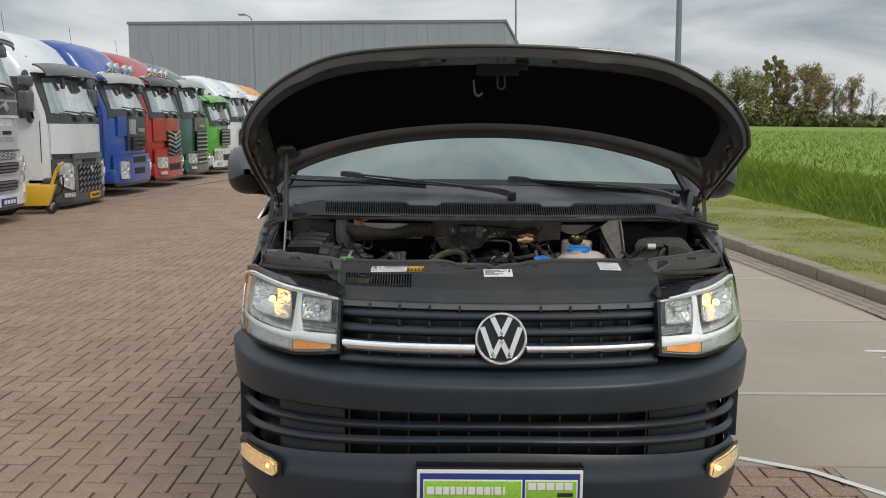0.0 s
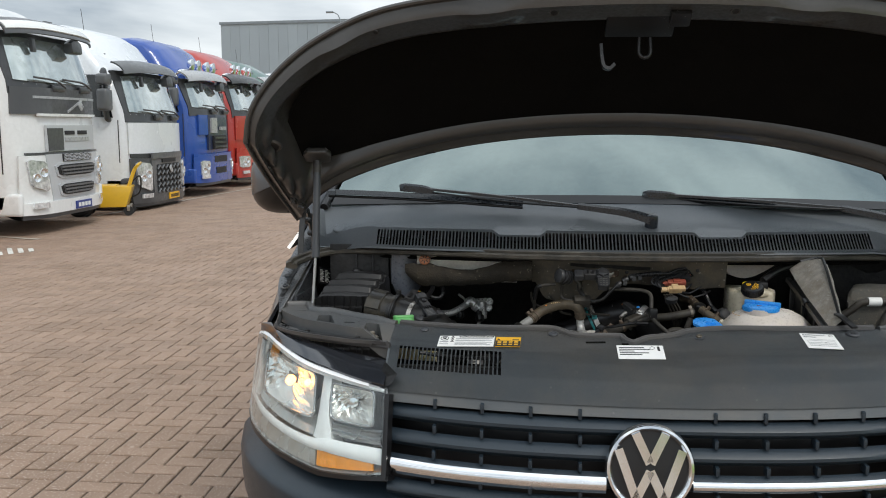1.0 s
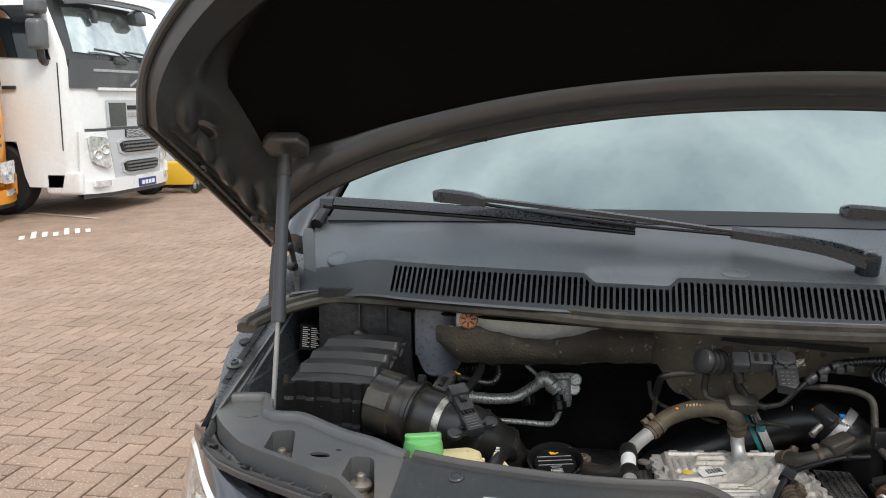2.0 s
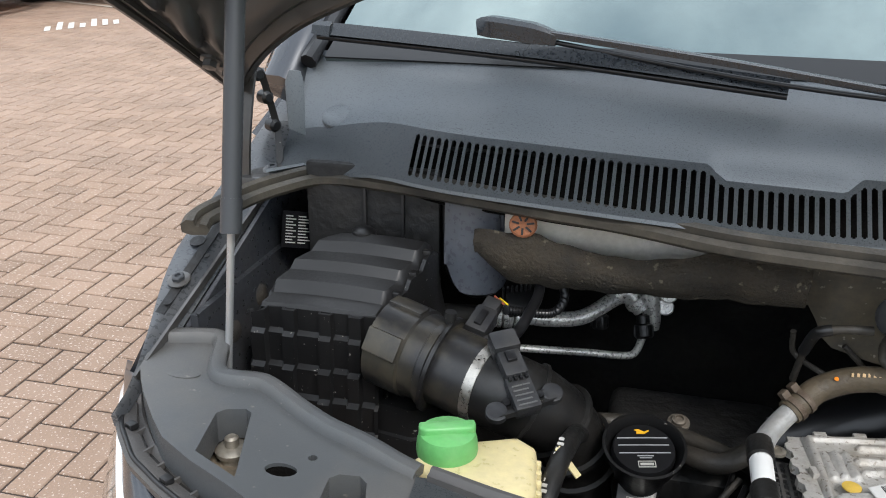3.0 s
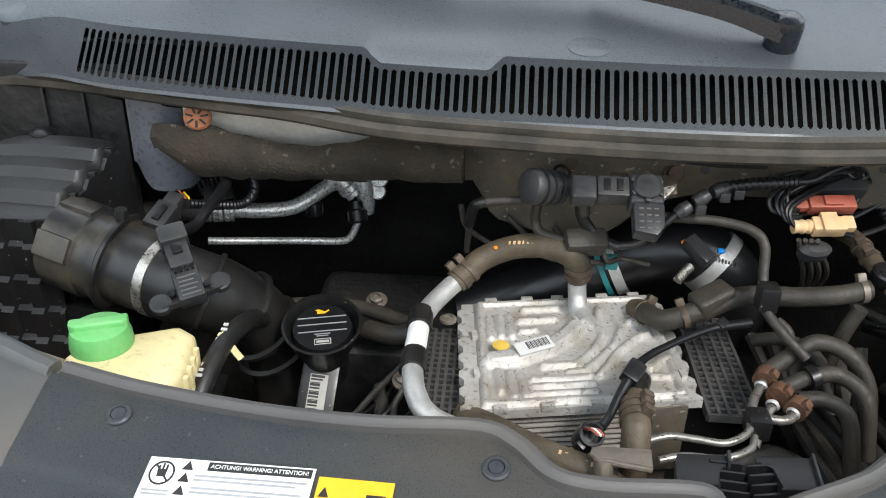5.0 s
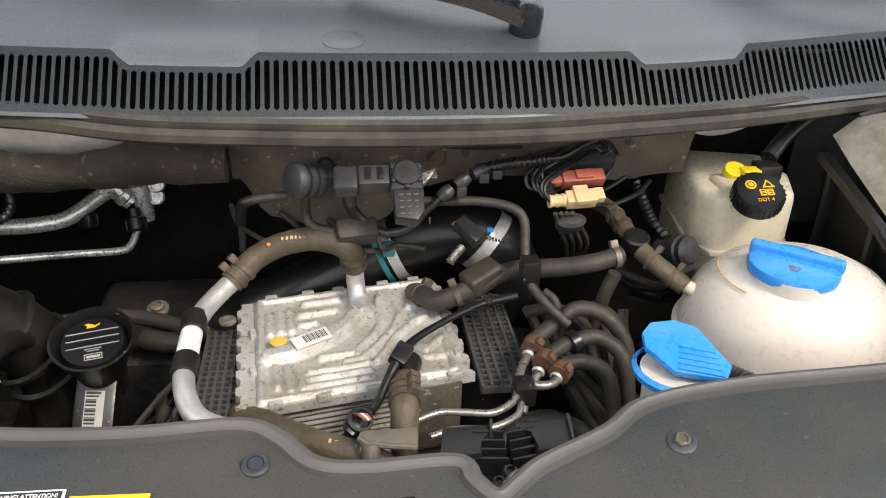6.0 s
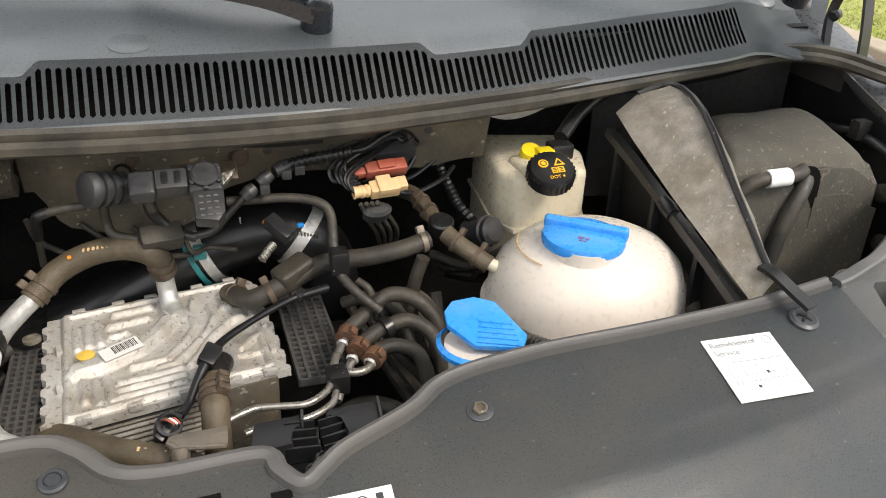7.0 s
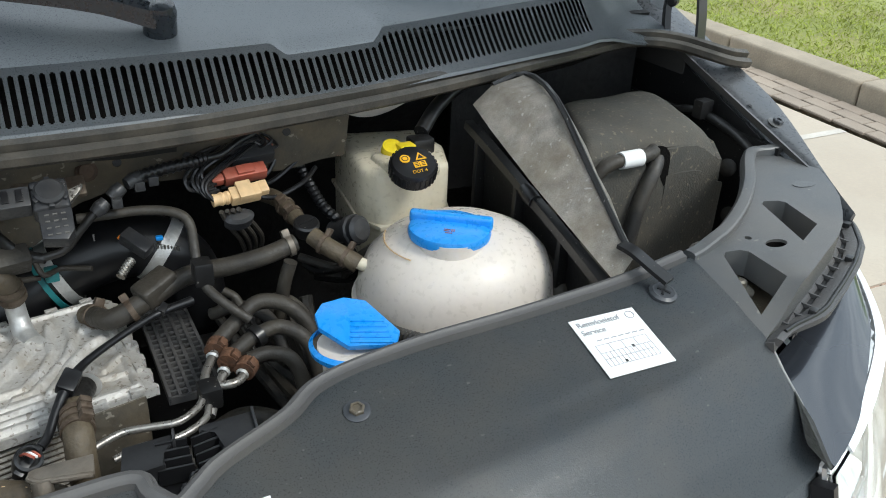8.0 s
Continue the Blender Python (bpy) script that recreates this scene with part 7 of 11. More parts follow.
# power steering reservoir
ps = part("steering_fluid_reservoir", prism(((-0.562, 0.444), (-0.548, 0.474), (-0.476, 0.506), (-0.456, 0.492), (-0.447, 0.425), (-0.50, 0.395)), 1.03, 1.146, None, 0.010, 3), M_CREAM, van, "cream fluid reservoir with a green cap")
cap_m = pose(-0.533, 0.466, 1.146, 0, 0, 20)
cap = part("green_cap", lathe(((0.0265, -0.004), (0.0275, 0.003), (0.0265, 0.012), (0.0245, 0.019), (0.021, 0.021), (0.0, 0.022)), cap_m, seg=30), M_GREEN, ps)
part("cap_grip", prism(((-0.025, -0.003), (-0.021, -0.008), (0.021, -0.008), (0.025, -0.003), (0.025, 0.006), (-0.025, 0.006)), 0.012, 0.027, cap_m, 0.005, 3), M_GREEN, cap)
for k in range(4):
    part("reservoir_rib", box((-0.4515 - 0.002 * k, 0.431 + 0.014 * k, 1.10), (-0.4445 - 0.002 * k, 0.438 + 0.014 * k, 1.140), bevel=0.002), M_CREAM, ps)
ph = part("steering_hose", tube([(-0.448, 0.432, 1.085), (-0.4435, 0.4595, 1.112), (-0.4365, 0.498, 1.128), (-0.429, 0.545, 1.125), (-0.424, 0.590, 1.10), (-0.420, 0.62, 1.06)], 0.0096, seg=16), M_BOOT, van, "black hose with pale printing")
bm = bmesh.new()
for k in range(11):
    f = k / 10
    c = Vector((-0.4435, 0.462, 1.1128)).lerp(Vector((-0.4345, 0.520, 1.1295)), f) + Vector((-0.002, -0.0035, 0.0112))
    add_box(bm, (-0.0030, -0.0016, -0.0006), (0.0030 - 0.0014 * (k % 3), 0.0016, 0.0006), aim(c, (-0.15, -0.4, 0.9), 10))
part("hose_print", bm, M_PALEINK, ph)
part("hose_tag", box((-0.0035, -0.016, -0.001), (0.0035, 0.016, 0.001), aim((-0.4290, 0.500, 1.128), (0.5, -0.4, 0.8), 8), 0.0005), M_CREAM, ph)

# oil filler with its funnel and cap
OM = aim((-0.3606, 0.584, 1.094), (0.02, -0.30, 0.95), 8)
oil = part("oil_filler", lathe(((0.022, -0.07), (0.026, -0.030), (0.034, -0.010), (0.0405, 0.010), (0.0412, 0.0125), (0.0385, 0.0130), (0.0350, 0.005), (0.0322, -0.006)), OM, seg=36), M_BLACK, van, "oil filler with a printed black cap")
ocap = part("oil_cap", lathe(((0.031, -0.004), (0.0315, 0.003), (0.030, 0.007), (0.0, 0.0075)), OM, seg=36), M_BLACK_CLEAN, oil)
for y in (0.0125, 0.0035, -0.006):
    part("cap_bar", box((-0.025, y - 0.0005, 0.007), (0.025, y + 0.0005, 0.0082), OM, 0.0002), M_GREYINK, ocap)
part("oil_can_mark", prism(((-0.005, 0.0175), (0.003, 0.0175), (0.008, 0.0210), (0.0075, 0.0222), (0.003, 0.0200), (0.001, 0.0215), (-0.003, 0.0235), (-0.007, 0.0225), (-0.0045, 0.0210)), 0.0074, 0.0080, OM), M_LABEL_Y, ocap)
for y, w in ((-0.0095, 0.008), (-0.012, 0.006)):
    part("cap_print", box((-w, y - 0.0005, 0.0072), (w, y + 0.0005, 0.008), OM, 0), M_GREYINK, ocap)
bm = bmesh.new()
for x0, y0, x1, y1 in ((-0.008, -0.0165, 0.008, -0.0158), (-0.008, -0.0232, 0.008, -0.0225), (-0.0085, -0.0232, -0.0078, -0.0158), (0.0078, -0.0232, 0.0085, -0.0158), (-0.0065, -0.0208, 0.0065, -0.0182)):
    add_box(bm, (x0, y0, 0.0072), (x1, y1, 0.0081), OM)
part("cap_badge", bm, M_PALEINK, ocap)
for p in ((-0.321, 0.700, 1.062), (-0.2735, 0.565, 1.050), (-0.195, 0.515, 1.066)):
    part("engine_bolt", lathe(((0.0125, 0), (0.0125, 0.003), (0.008, 0.004), (0.0078, 0.008), (0.005, 0.009), (0.0045, 0.006), (0, 0.006)), aim(p, (0, -0.3, 1)), seg=14), M_PANELSTEEL, van)
bx = part("control_box", box((-0.020, -0.035, -0.03), (0.020, 0.035, 0.0), aim((-0.3635, 0.562, 1.040), (0.05, -0.75, 0.7), -6), 0.004), M_BLACK, van)
part("barcode_label", box((-0.0095, -0.026, -0.0002), (0.0095, 0.012, 0.0008), aim((-0.3635, 0.562, 1.040), (0.05, -0.75, 0.7), -6), 0), M_PALEINK, bx)
bm = bmesh.new()
for k in range(12):
    add_box(bm, (-0.0085, -0.0245 + 0.0030 * k, 0.0006), (0.002 + 0.002 * (k % 3) * (k > 9), -0.0245 + 0.0030 * k + 0.0009 + 0.0009 * (k % 3), 0.0014), aim((-0.3635, 0.562, 1.040), (0.05, -0.75, 0.7), -6))
part("barcode_bars", bm, M_INK, bx)["kind"] = "stuff"

# charge-air cooler of cast aluminium
C0, CU, CV = Vector((-0.195, 0.4605, 1.106)), Vector((0.1955, 0.0365, 0.0)), Vector((-0.0125, 0.1790, 0.003))
def cool(u, v, dz=0.0):
    return C0 + CU * u + CV * v + Vector((0, 0, dz))
bm = bmesh.new()
out = []
for k in range(160):
    t = k / 160 * 4
    side, f = int(t), t - int(t)
    p = ((f, 0), (1, f), (1 - f, 1), (0, 1 - f))[side]
    n = ((0, -1), (1, 0), (0, 1), (-1, 0))[side]
    tooth = 0.012 + (0.0045 if (k // 3) % 2 else 0.0) if side == 3 else (0.006 + (0.0045 if (k // 3) % 2 else 0.0) if side == 1 else 0.0015)
    q = cool(*p)
    out.append((q.x + n[0] * tooth, q.y + n[1] * tooth))
add_prism(bm, out, 1.092, 1.1015)
cooler = part("charge_air_cooler", bm, M_ALU, van, "dusty cast aluminium charge-air cooler with embossed ribs")
# embossed lines of the lid: points across and along it, half width, height
EMBOSS = (
    (((0.085, 0.390), (0.231, 0.409), (0.369, 0.480), (0.478, 0.587), (0.555, 0.700), (0.555, 0.90)), 0.0140, 0.0095),
    (((0.328, 0.325), (0.493, 0.326), (0.603, 0.452), (0.663, 0.583), (0.658, 0.706), (0.685, 0.864)), 0.0056, 0.0050),
    (((0.450, 0.262), (0.520, 0.262), (0.615, 0.363), (0.720, 0.501), (0.770, 0.634), (0.760, 0.753)), 0.0056, 0.0050),
    (((0.600, 0.225), (0.650, 0.300), (0.718, 0.420), (0.831, 0.536), (0.900, 0.575)), 0.0056, 0.0050),
    (((0.269, 0.212), (0.544, 0.212)), 0.0052, 0.0050), (((0.266, 0.150), (0.551, 0.150)), 0.0052, 0.0050), (((0.264, 0.088), (0.558, 0.088)), 0.0052, 0.0050),
    (((0.275, 0.880), (0.450, 0.882)), 0.0060, 0.0050), (((0.241, 0.763), (0.431, 0.769)), 0.0060, 0.0050), (((0.246, 0.660), (0.315, 0.669)), 0.0060, 0.0050),
    (((0.077, 0.804), (0.084, 0.609)), 0.0058, 0.0046), (((0.133, 0.819), (0.140, 0.619)), 0.0058, 0.0046), (((0.183, 0.815), (0.195, 0.614)), 0.0058, 0.0046),
    (((0.103, 0.300), (0.110, 0.131)), 0.0058, 0.0046), (((0.156, 0.280), (0.170, 0.083)), 0.0058, 0.0046), (((0.213, 0.250), (0.226, 0.083)), 0.0058, 0.0046),
    (((0.813, 0.336), (0.850, 0.253), (0.944, 0.348)), 0.0058, 0.0046), (((0.730, 0.300), (0.722, 0.110)), 0.0062, 0.0046), (((0.790, 0.200), (0.930, 0.180)), 0.0055, 0.0042),
    (((0.830, 0.700), (0.930, 0.720)), 0.0070, 0.0050), (((0.840, 0.86), (0.93, 0.83)), 0.0060, 0.0042),
    (((0.035, 0.04), (0.965, 0.04), (0.965, 0.96), (0.035, 0.96), (0.035, 0.04)), 0.0045, 0.0040))
def emboss(u, v):
    """Height of the lid over its floor."""
    p = np.array((u * 0.2033, v * 0.1967))
    h = 0.0
    for line, r, top in EMBOSS:
        q = [np.array((a * 0.2033, b_ * 0.1967)) for a, b_ in line]
        d = 9.0
        for a, b_ in zip(q, q[1:]):
            ab = b_ - a
            f = min(1.0, max(0.0, float((p - a) @ ab) / float(ab @ ab)))
            d = min(d, float(np.linalg.norm(p - a - ab * f)))
        if d < r:
            h = max(h, top * smooth01((1 - d / r) * 1.7))
    return h + 0.0006 * noise.noise((u * 14, v * 14, 0))
part("cooler_lid", sheet(lambda u, v: cool(u, v, -0.004 + emboss(u, v) - 0.006 * smooth01((0.012 - min(u, 1 - u, v, 1 - v)) / 0.012)), lin(0, 1, 105), lin(0, 1, 101), 0.004), M_ALU, cooler, "", 60)
for u, v in ((0.10, 0.0), (0.32, 0.0), (0.55, 0.0), (0.78, 0.0), (0.95, 0.0), (0.10, 1.0), (0.30, 1.0), (0.47, 1.0), (0.72, 1.0), (0.90, 1.0), (1.0, 0.2), (1.0, 0.45), (1.0, 0.7), (0.0, 0.3), (0.0, 0.65)):
    m = Matrix.Translation(cool(u, v, -0.004)) @ pose(0, 0, 0, 0, 0, 10 + (90 if u in (0.0, 1.0) else 0))
    part("rim_clip", box((-0.0065, -0.0030, -0.004), (0.0065, 0.0030, 0.0036), m, 0.0012), M_ALU, cooler)
for k in range(13):
    z = 1.090 - 0.0062 * k
    part("cooler_fin", prism([(p.x, p.y) for p in (cool(0.04, 0.02), cool(0.97, 0.02), cool(0.97, 0.97), cool(0.04, 0.97))], z - 0.0016, z), M_ALU, cooler)
part("cooler_core", prism([(p.x, p.y) for p in (cool(0.06, 0.04), cool(0.95, 0.04), cool(0.95, 0.95), cool(0.06, 0.95))], 0.99, 1.095), M_PANEL, cooler)
part("cooler_tank", prism([(p.x, p.y) for p in (cool(0.72, -0.02), cool(0.99, -0.02), cool(0.99, 0.05), cool(0.72, 0.05))], 1.02, 1.096, None, 0.003), M_PANEL, cooler)
part("paint_dot", lathe(((0.0085, 0), (0.0085, 0.0012), (0, 0.0016)), Matrix.Translation(cool(0.126, 0.478, 0.0040)), seg=22), M_DOT, cooler, "yellow paint dot")
LM = Matrix.Translation(cool(0.290, 0.428, 0.0078)) @ pose(0, 0, 0, 0, 0, 30) @ pose(0, 0, 0, 16, 0, 0) @ Matrix.Diagonal((0.86, 0.80, 1, 1))
bl = part("barcode_label", box((-0.023, -0.0085, 0.0), (0.023, 0.0105, 0.0010), LM, 0), M_FADED, cooler)
bm = bmesh.new()
for k in range(16):
    add_box(bm, (-0.009 + 0.0018 * k, -0.003, 0.0006), (-0.009 + 0.0018 * k + 0.0006 + 0.0005 * (k % 3 == 0), 0.0085, 0.0014), LM)
part("barcode_bars", bm, M_INK, bl)["kind"] = "stuff"

# perforated side plates
for x0, y0, x1, y1, t in ((-0.252, 0.455, -0.214, 0.615, 1.086), (0.020, 0.50, 0.068, 0.67, 1.084)):
    bm = bmesh.new()
    for x in lin(x0, x1, 6):
        add_box(bm, (x - 0.0016, y0, t - 0.010), (x + 0.0016, y1, t))
    for y in lin(y0, y1, 19):
        add_box(bm, (x0, y - 0.0016, t - 0.009), (x1, y + 0.0016, t - 0.001))
    g = part("grid_plate", bm, M_SLAM, van, "black plastic lattice beside the cooler", smooth=0)
    g["kind"] = "stuff"
for p in ((-0.232, 0.612, 1.098),):
    part("plate_bolt", lathe(((0.009, 0), (0.009, 0.003), (0.005, 0.004), (0.005, 0.002), (0, 0.002)), pose(*p), seg=16), M_ZINC, van)

# aluminium coolant pipe and brown hoses
pipe = part("coolant_pipe", tube([(-0.222, 0.622, 1.143), (-0.234, 0.608, 1.138), (-0.250, 0.582, 1.131), (-0.257, 0.55, 1.127), (-0.258, 0.50, 1.122), (-0.252, 0.462, 1.117), (-0.236, 0.438, 1.110), (-0.20, 0.425, 1.104), (-0.15, 0.415, 1.096)], 0.0100, seg=18), M_ALU_PIPE, van, "bright aluminium coolant pipe")
for p in ((-0.2572, 0.562, 1.1285), (-0.2578, 0.500, 1.122)):
    part("rubber_sleeve", tube([Vector(p) + Vector((0.0004, 0.012, 0.0012)), Vector(p) - Vector((0, 0.012, 0.0012))], 0.0126, seg=18), M_BOOT, pipe)
part("pipe_label", tube([(-0.2574, 0.548, 1.1268), (-0.258, 0.514, 1.1237)], 0.0105, seg=18), M_WHITE, pipe)
bh = part("coolant_hose", tube([(-0.226, 0.619, 1.141), (-0.214, 0.628, 1.150), (-0.198, 0.640, 1.160), (-0.170, 0.644, 1.172), (-0.138, 0.637, 1.180), (-0.114, 0.628, 1.178), (-0.101, 0.630, 1.165), (-0.0985, 0.637, 1.145)], 0.0128, seg=18), M_BROWN, van, "brown dusty coolant hose with red printing")
part("hose_dot", lathe(((0.0022, 0), (0.0022, 0.001), (0, 0.0012)), aim((-0.186, 0.6335, 1.1765), (0, -0.5, 0.8)), seg=10), M_ORANGEDOT, bh)
bm = bmesh.new()
for k in range(10):
    c = Vector((-0.172, 0.6350, 1.1822)).lerp(Vector((-0.130, 0.6280, 1.1905)), k / 9)
    add_box(bm, (-0.0010, -0.0020, -0.0004), (0.0010 + 0.0004 * (k % 3), 0.0020, 0.0005), aim(c, (-0.1, -0.5, 0.85)))
part("hose_print", bm, M_TAN, bh)
for p, d in (((-0.221, 0.623, 1.145), (0.5, 0.4, 0.4)), ((-0.213, 0.629, 1.151), (0.5, 0.4, 0.4)), ((-0.100, 0.632, 1.160), (0.1, 0.15, -1)), ((-0.0988, 0.636, 1.150), (0.05, 0.2, -1))):
    clamp(p, d, 0.0128, M_RUSTBAND, bh, 0.006)
part("cooler_neck", tube([(-0.0985, 0.638, 1.144), (-0.097, 0.634, 1.124), (-0.094, 0.622, 1.110), (-0.088, 0.605, 1.106)], [0.0098, 0.0098, 0.0105, 0.012], seg=18), M_ALU_PIPE, cooler)

# thin grey pipes, valves and plugs on the bulkhead bracket
part("vacuum_line", tube([(-0.163, 0.633, 1.232), (-0.185, 0.634, 1.230), (-0.203, 0.636, 1.226)], 0.0045), M_GREYHOSE, van)
part("vacuum_elbow", tube([(-0.198, 0.636, 1.227), (-0.206, 0.637, 1.224), (-0.211, 0.644, 1.216), (-0.215, 0.659, 1.190)], 0.0056), M_BLACK, van)
part("vacuum_line", tube([(-0.2145, 0.657, 1.193), (-0.216, 0.666, 1.17), (-0.217, 0.673, 1.150)], 0.0036), M_GREYHOSE, van)
DM = aim((-0.157, 0.612, 1.257), (-0.80, -0.52, 0.22))
dv = part("pressure_damper", lathe(((0.010, -0.040), (0.0165, -0.037), (0.0165, -0.032), (0.0142, -0.031), (0.0142, -0.028), (0.0172, -0.027), (0.0172, -0.022), (0.0142, -0.021), (0.0142, -0.018), (0.0176, -0.017), (0.0176, -0.012), (0.0146, -0.011), (0.0146, -0.008), (0.0182, -0.007), (0.0182, -0.001), (0.0165, 0.0015), (0.012, 0.0028), (0.0, 0.0032)), DM, seg=36), M_SENSOR, van, "round black damper with ribbed sides")
part("damper_stub", tube([(-0.128, 0.628, 1.250), (-0.114, 0.626, 1.248), (-0.104, 0.620, 1.238), (-0.100, 0.620, 1.226)], 0.0055), M_GREYHOSE, dv)
part("damper_clip", lathe(((0.007, -0.002), (0.010, 0.0), (0.007, 0.002)), aim((-0.125, 0.645, 1.258), (0.2, -0.7, 0.5)), seg=14, cap=False), M_BLACK, dv)
part("vacuum_line", tube([(-0.146, 0.634, 1.232), (-0.147, 0.644, 1.208), (-0.141, 0.640, 1.194), (-0.117, 0.630, 1.190)], 0.0052), M_GREYHOSE, van)
part("hose_block", box((-0.021, -0.011, -0.013), (0.021, 0.011, 0.013), aim((-0.096, 0.630, 1.190), (0.1, -0.6, 0.8)), 0.004), M_GREYHOSE, van)
VM = aim((-0.0485, 0.600, 1.262), (0.0, -0.55, 0.83), 0)
valve = part("solenoid_valve", box((-0.016, -0.017, -0.014), (0.016, 0.016, 0.008), VM, 0.004, 3), M_SENSOR, van, "black solenoid valve with its plug")
part("valve_dome", lathe(((0.0135, 0.004), (0.0135, 0.012), (0.0110, 0.0145), (0, 0.015)), VM @ pose(0.0, 0.0, 0), seg=26), M_SENSOR, valve)
for k in range(6):
    part("dome_tooth", box((0.0125, -0.0025, 0.004), (0.0165, 0.0025, 0.011), VM @ pose(0, 0, 0, 0, 0, 60 * k + 30), 0.001), M_SENSOR, valve)
part("valve_plug", box((-0.046, -0.011, -0.010), (-0.016, 0.011, 0.009), VM, 0.0025), M_SENSOR, valve)
for k in range(2):
    part("plug_slit", box((-0.040 + 0.012 * k, -0.006, 0.0085), (-0.034 + 0.012 * k, 0.007, 0.0105), VM, 0.0006), M_BLACK_CLEAN, valve)
part("valve_elbow", box((-0.070, -0.015, -0.010), (-0.046, 0.012, 0.008), VM, 0.0045, 3), M_SENSOR, valve)
part("valve_foot", prism(((-0.013, -0.046), (0.008, -0.050), (0.015, -0.040), (0.016, -0.016), (-0.013, -0.016)), -0.010, 0.006, VM, 0.002), M_SENSOR, valve)
bm = bmesh.new()
for k in range(4):
    for c in range(3):
        add_box(bm, (-0.008 + 0.007 * c, -0.044 + 0.007 * k, 0.0058), (-0.004 + 0.007 * c, -0.0425 + 0.007 * k, 0.0068), VM)
part("foot_print", bm, M_COVER, valve)
part("valve_ear", prism(((0.014, 0.004), (0.030, 0.010), (0.026, 0.002), (0.015, -0.010)), -0.004, 0.002, VM, 0.001), M_STEEL, valve)
for x in (-0.022, 0.024):
    part("valve_strap", box((x - 0.009, 0.006, -0.016), (x + 0.009, 0.028, -0.010), VM, 0.002), M_RUSTBAND, valve)
part("valve_hose", tube([(-0.103, 0.622, 1.240), (-0.101, 0.632, 1.218), (-0.084, 0.632, 1.196), (-0.062, 0.622, 1.190)], [0.0066, 0.0064, 0.0060, 0.0050]), M_BOOT, van)
part("valve_hose", tube([(-0.066, 0.623, 1.191), (-0.044, 0.618, 1.198), (-0.026, 0.616, 1.218), (-0.011, 0.619, 1.232)], 0.0040), M_BOOT, van)
for k, (a, b_) in enumerate((((-0.012, 0.619, 1.231), (0.001, 0.623, 1.240)), ((0.005, 0.624, 1.243), (0.018, 0.628, 1.251)), ((0.022, 0.630, 1.252), (0.037, 0.636, 1.256)))):
    part("inline_connector", tube([a, Vector(a).lerp(Vector(b_), 0.5), b_], [0.0062, 0.0080, 0.0064], seg=10), M_SENSOR, van)
for x, y, z in ((0.010, 0.618, 1.240), (0.034, 0.628, 1.250), (0.048, 0.632, 1.252)):
    part("connector_tab", box((x - 0.005, y - 0.004, z - 0.006), (x + 0.005, y + 0.004, z + 0.004), None, 0.001), M_SENSOR, van)
part("corrugated_cable", tube([(0.037, 0.636, 1.256), (0.062, 0.637, 1.260), (0.087, 0.638, 1.262), (0.106, 0.644, 1.262)], 0.0055, wave=0.0016, seg=10), M_BLACK_CLEAN, van)
part("cable", tube([(0.102, 0.643, 1.262), (0.122, 0.650, 1.262), (0.144, 0.660, 1.270), (0.170, 0.672, 1.274)], 0.0040), M_BLACK_CLEAN, van)
part("fuel_line", tube([(-0.028, 0.633, 1.222), (0.004, 0.631, 1.222), (0.032, 0.629, 1.222), (0.061, 0.618, 1.220), (0.074, 0.606, 1.210), (0.073, 0.586, 1.182), (0.075, 0.568, 1.160), (0.089, 0.548, 1.145), (0.110, 0.534, 1.128)], 0.0050), M_GREYHOSE, van, "bent grey fuel line")
part("line_clip", box((0.066, 0.562, 1.158), (0.085, 0.582, 1.184), bevel=0.003), M_BLACK, van)
# plug cluster in red and tan
CM = aim((0.130, 0.640, 1.236), (0.0, -0.5, 0.85), 4)
clus = part("plug_block", box((0.004, 0.016, -0.008), (0.052, 0.036, 0.010), CM, 0.003), M_SENSOR, van, "black, red and tan wiring plugs")
part("red_plug", box((-0.010, -0.004, -0.006), (0.036, 0.011, 0.008), CM, 0.002), M_RED, clus)
part("red_plug_step", box((-0.024, -0.003, -0.004), (-0.010, 0.008, 0.006), CM, 0.003), M_RED, clus)
part("red_plug_step", box((0.004, -0.002, 0.007), (0.022, 0.009, 0.011), CM, 0.001), M_RED, clus)
part("tan_plug", box((-0.012, -0.030, -0.006), (0.020, -0.014, 0.008), CM, 0.002), M_TAN, clus)
part("tan_plug_step", box((-0.004, -0.032, 0.002), (0.012, -0.011, 0.011), CM, 0.0015), M_TAN, clus)
part("tan_plug_step", box((0.018, -0.027, -0.003), (0.030, -0.012, 0.006), CM, 0.002), M_TAN, clus)
part("tan_seal", lathe(((0.0062, 0), (0.0075, 0.003), (0.0062, 0.006), (0.0075, 0.009), (0.0062, 0.012), (0.0070, 0.018), (0.0, 0.018)), CM @ pose(-0.012, -0.022, 0.001, 0, -90, 0), seg=16), M_TAN, clus)
part("grey_plug", lathe(((0.013, -0.012), (0.014, 0.0), (0.010, 0.004), (0, 0.005)), CM @ pose(-0.006, -0.038, -0.014) @ Matrix.Diagonal((1.15, 0.7, 1, 1)), seg=20), M_SENSOR, clus)
part("plug_back", box((0.012, 0.034, -0.004), (0.040, 0.052, 0.014), CM, 0.003), M_SENSOR, clus)
part("plug_back", box((-0.014, 0.030, -0.004), (0.006, 0.044, 0.008), CM, 0.003), M_SENSOR, clus)
wires = random.Random(8)
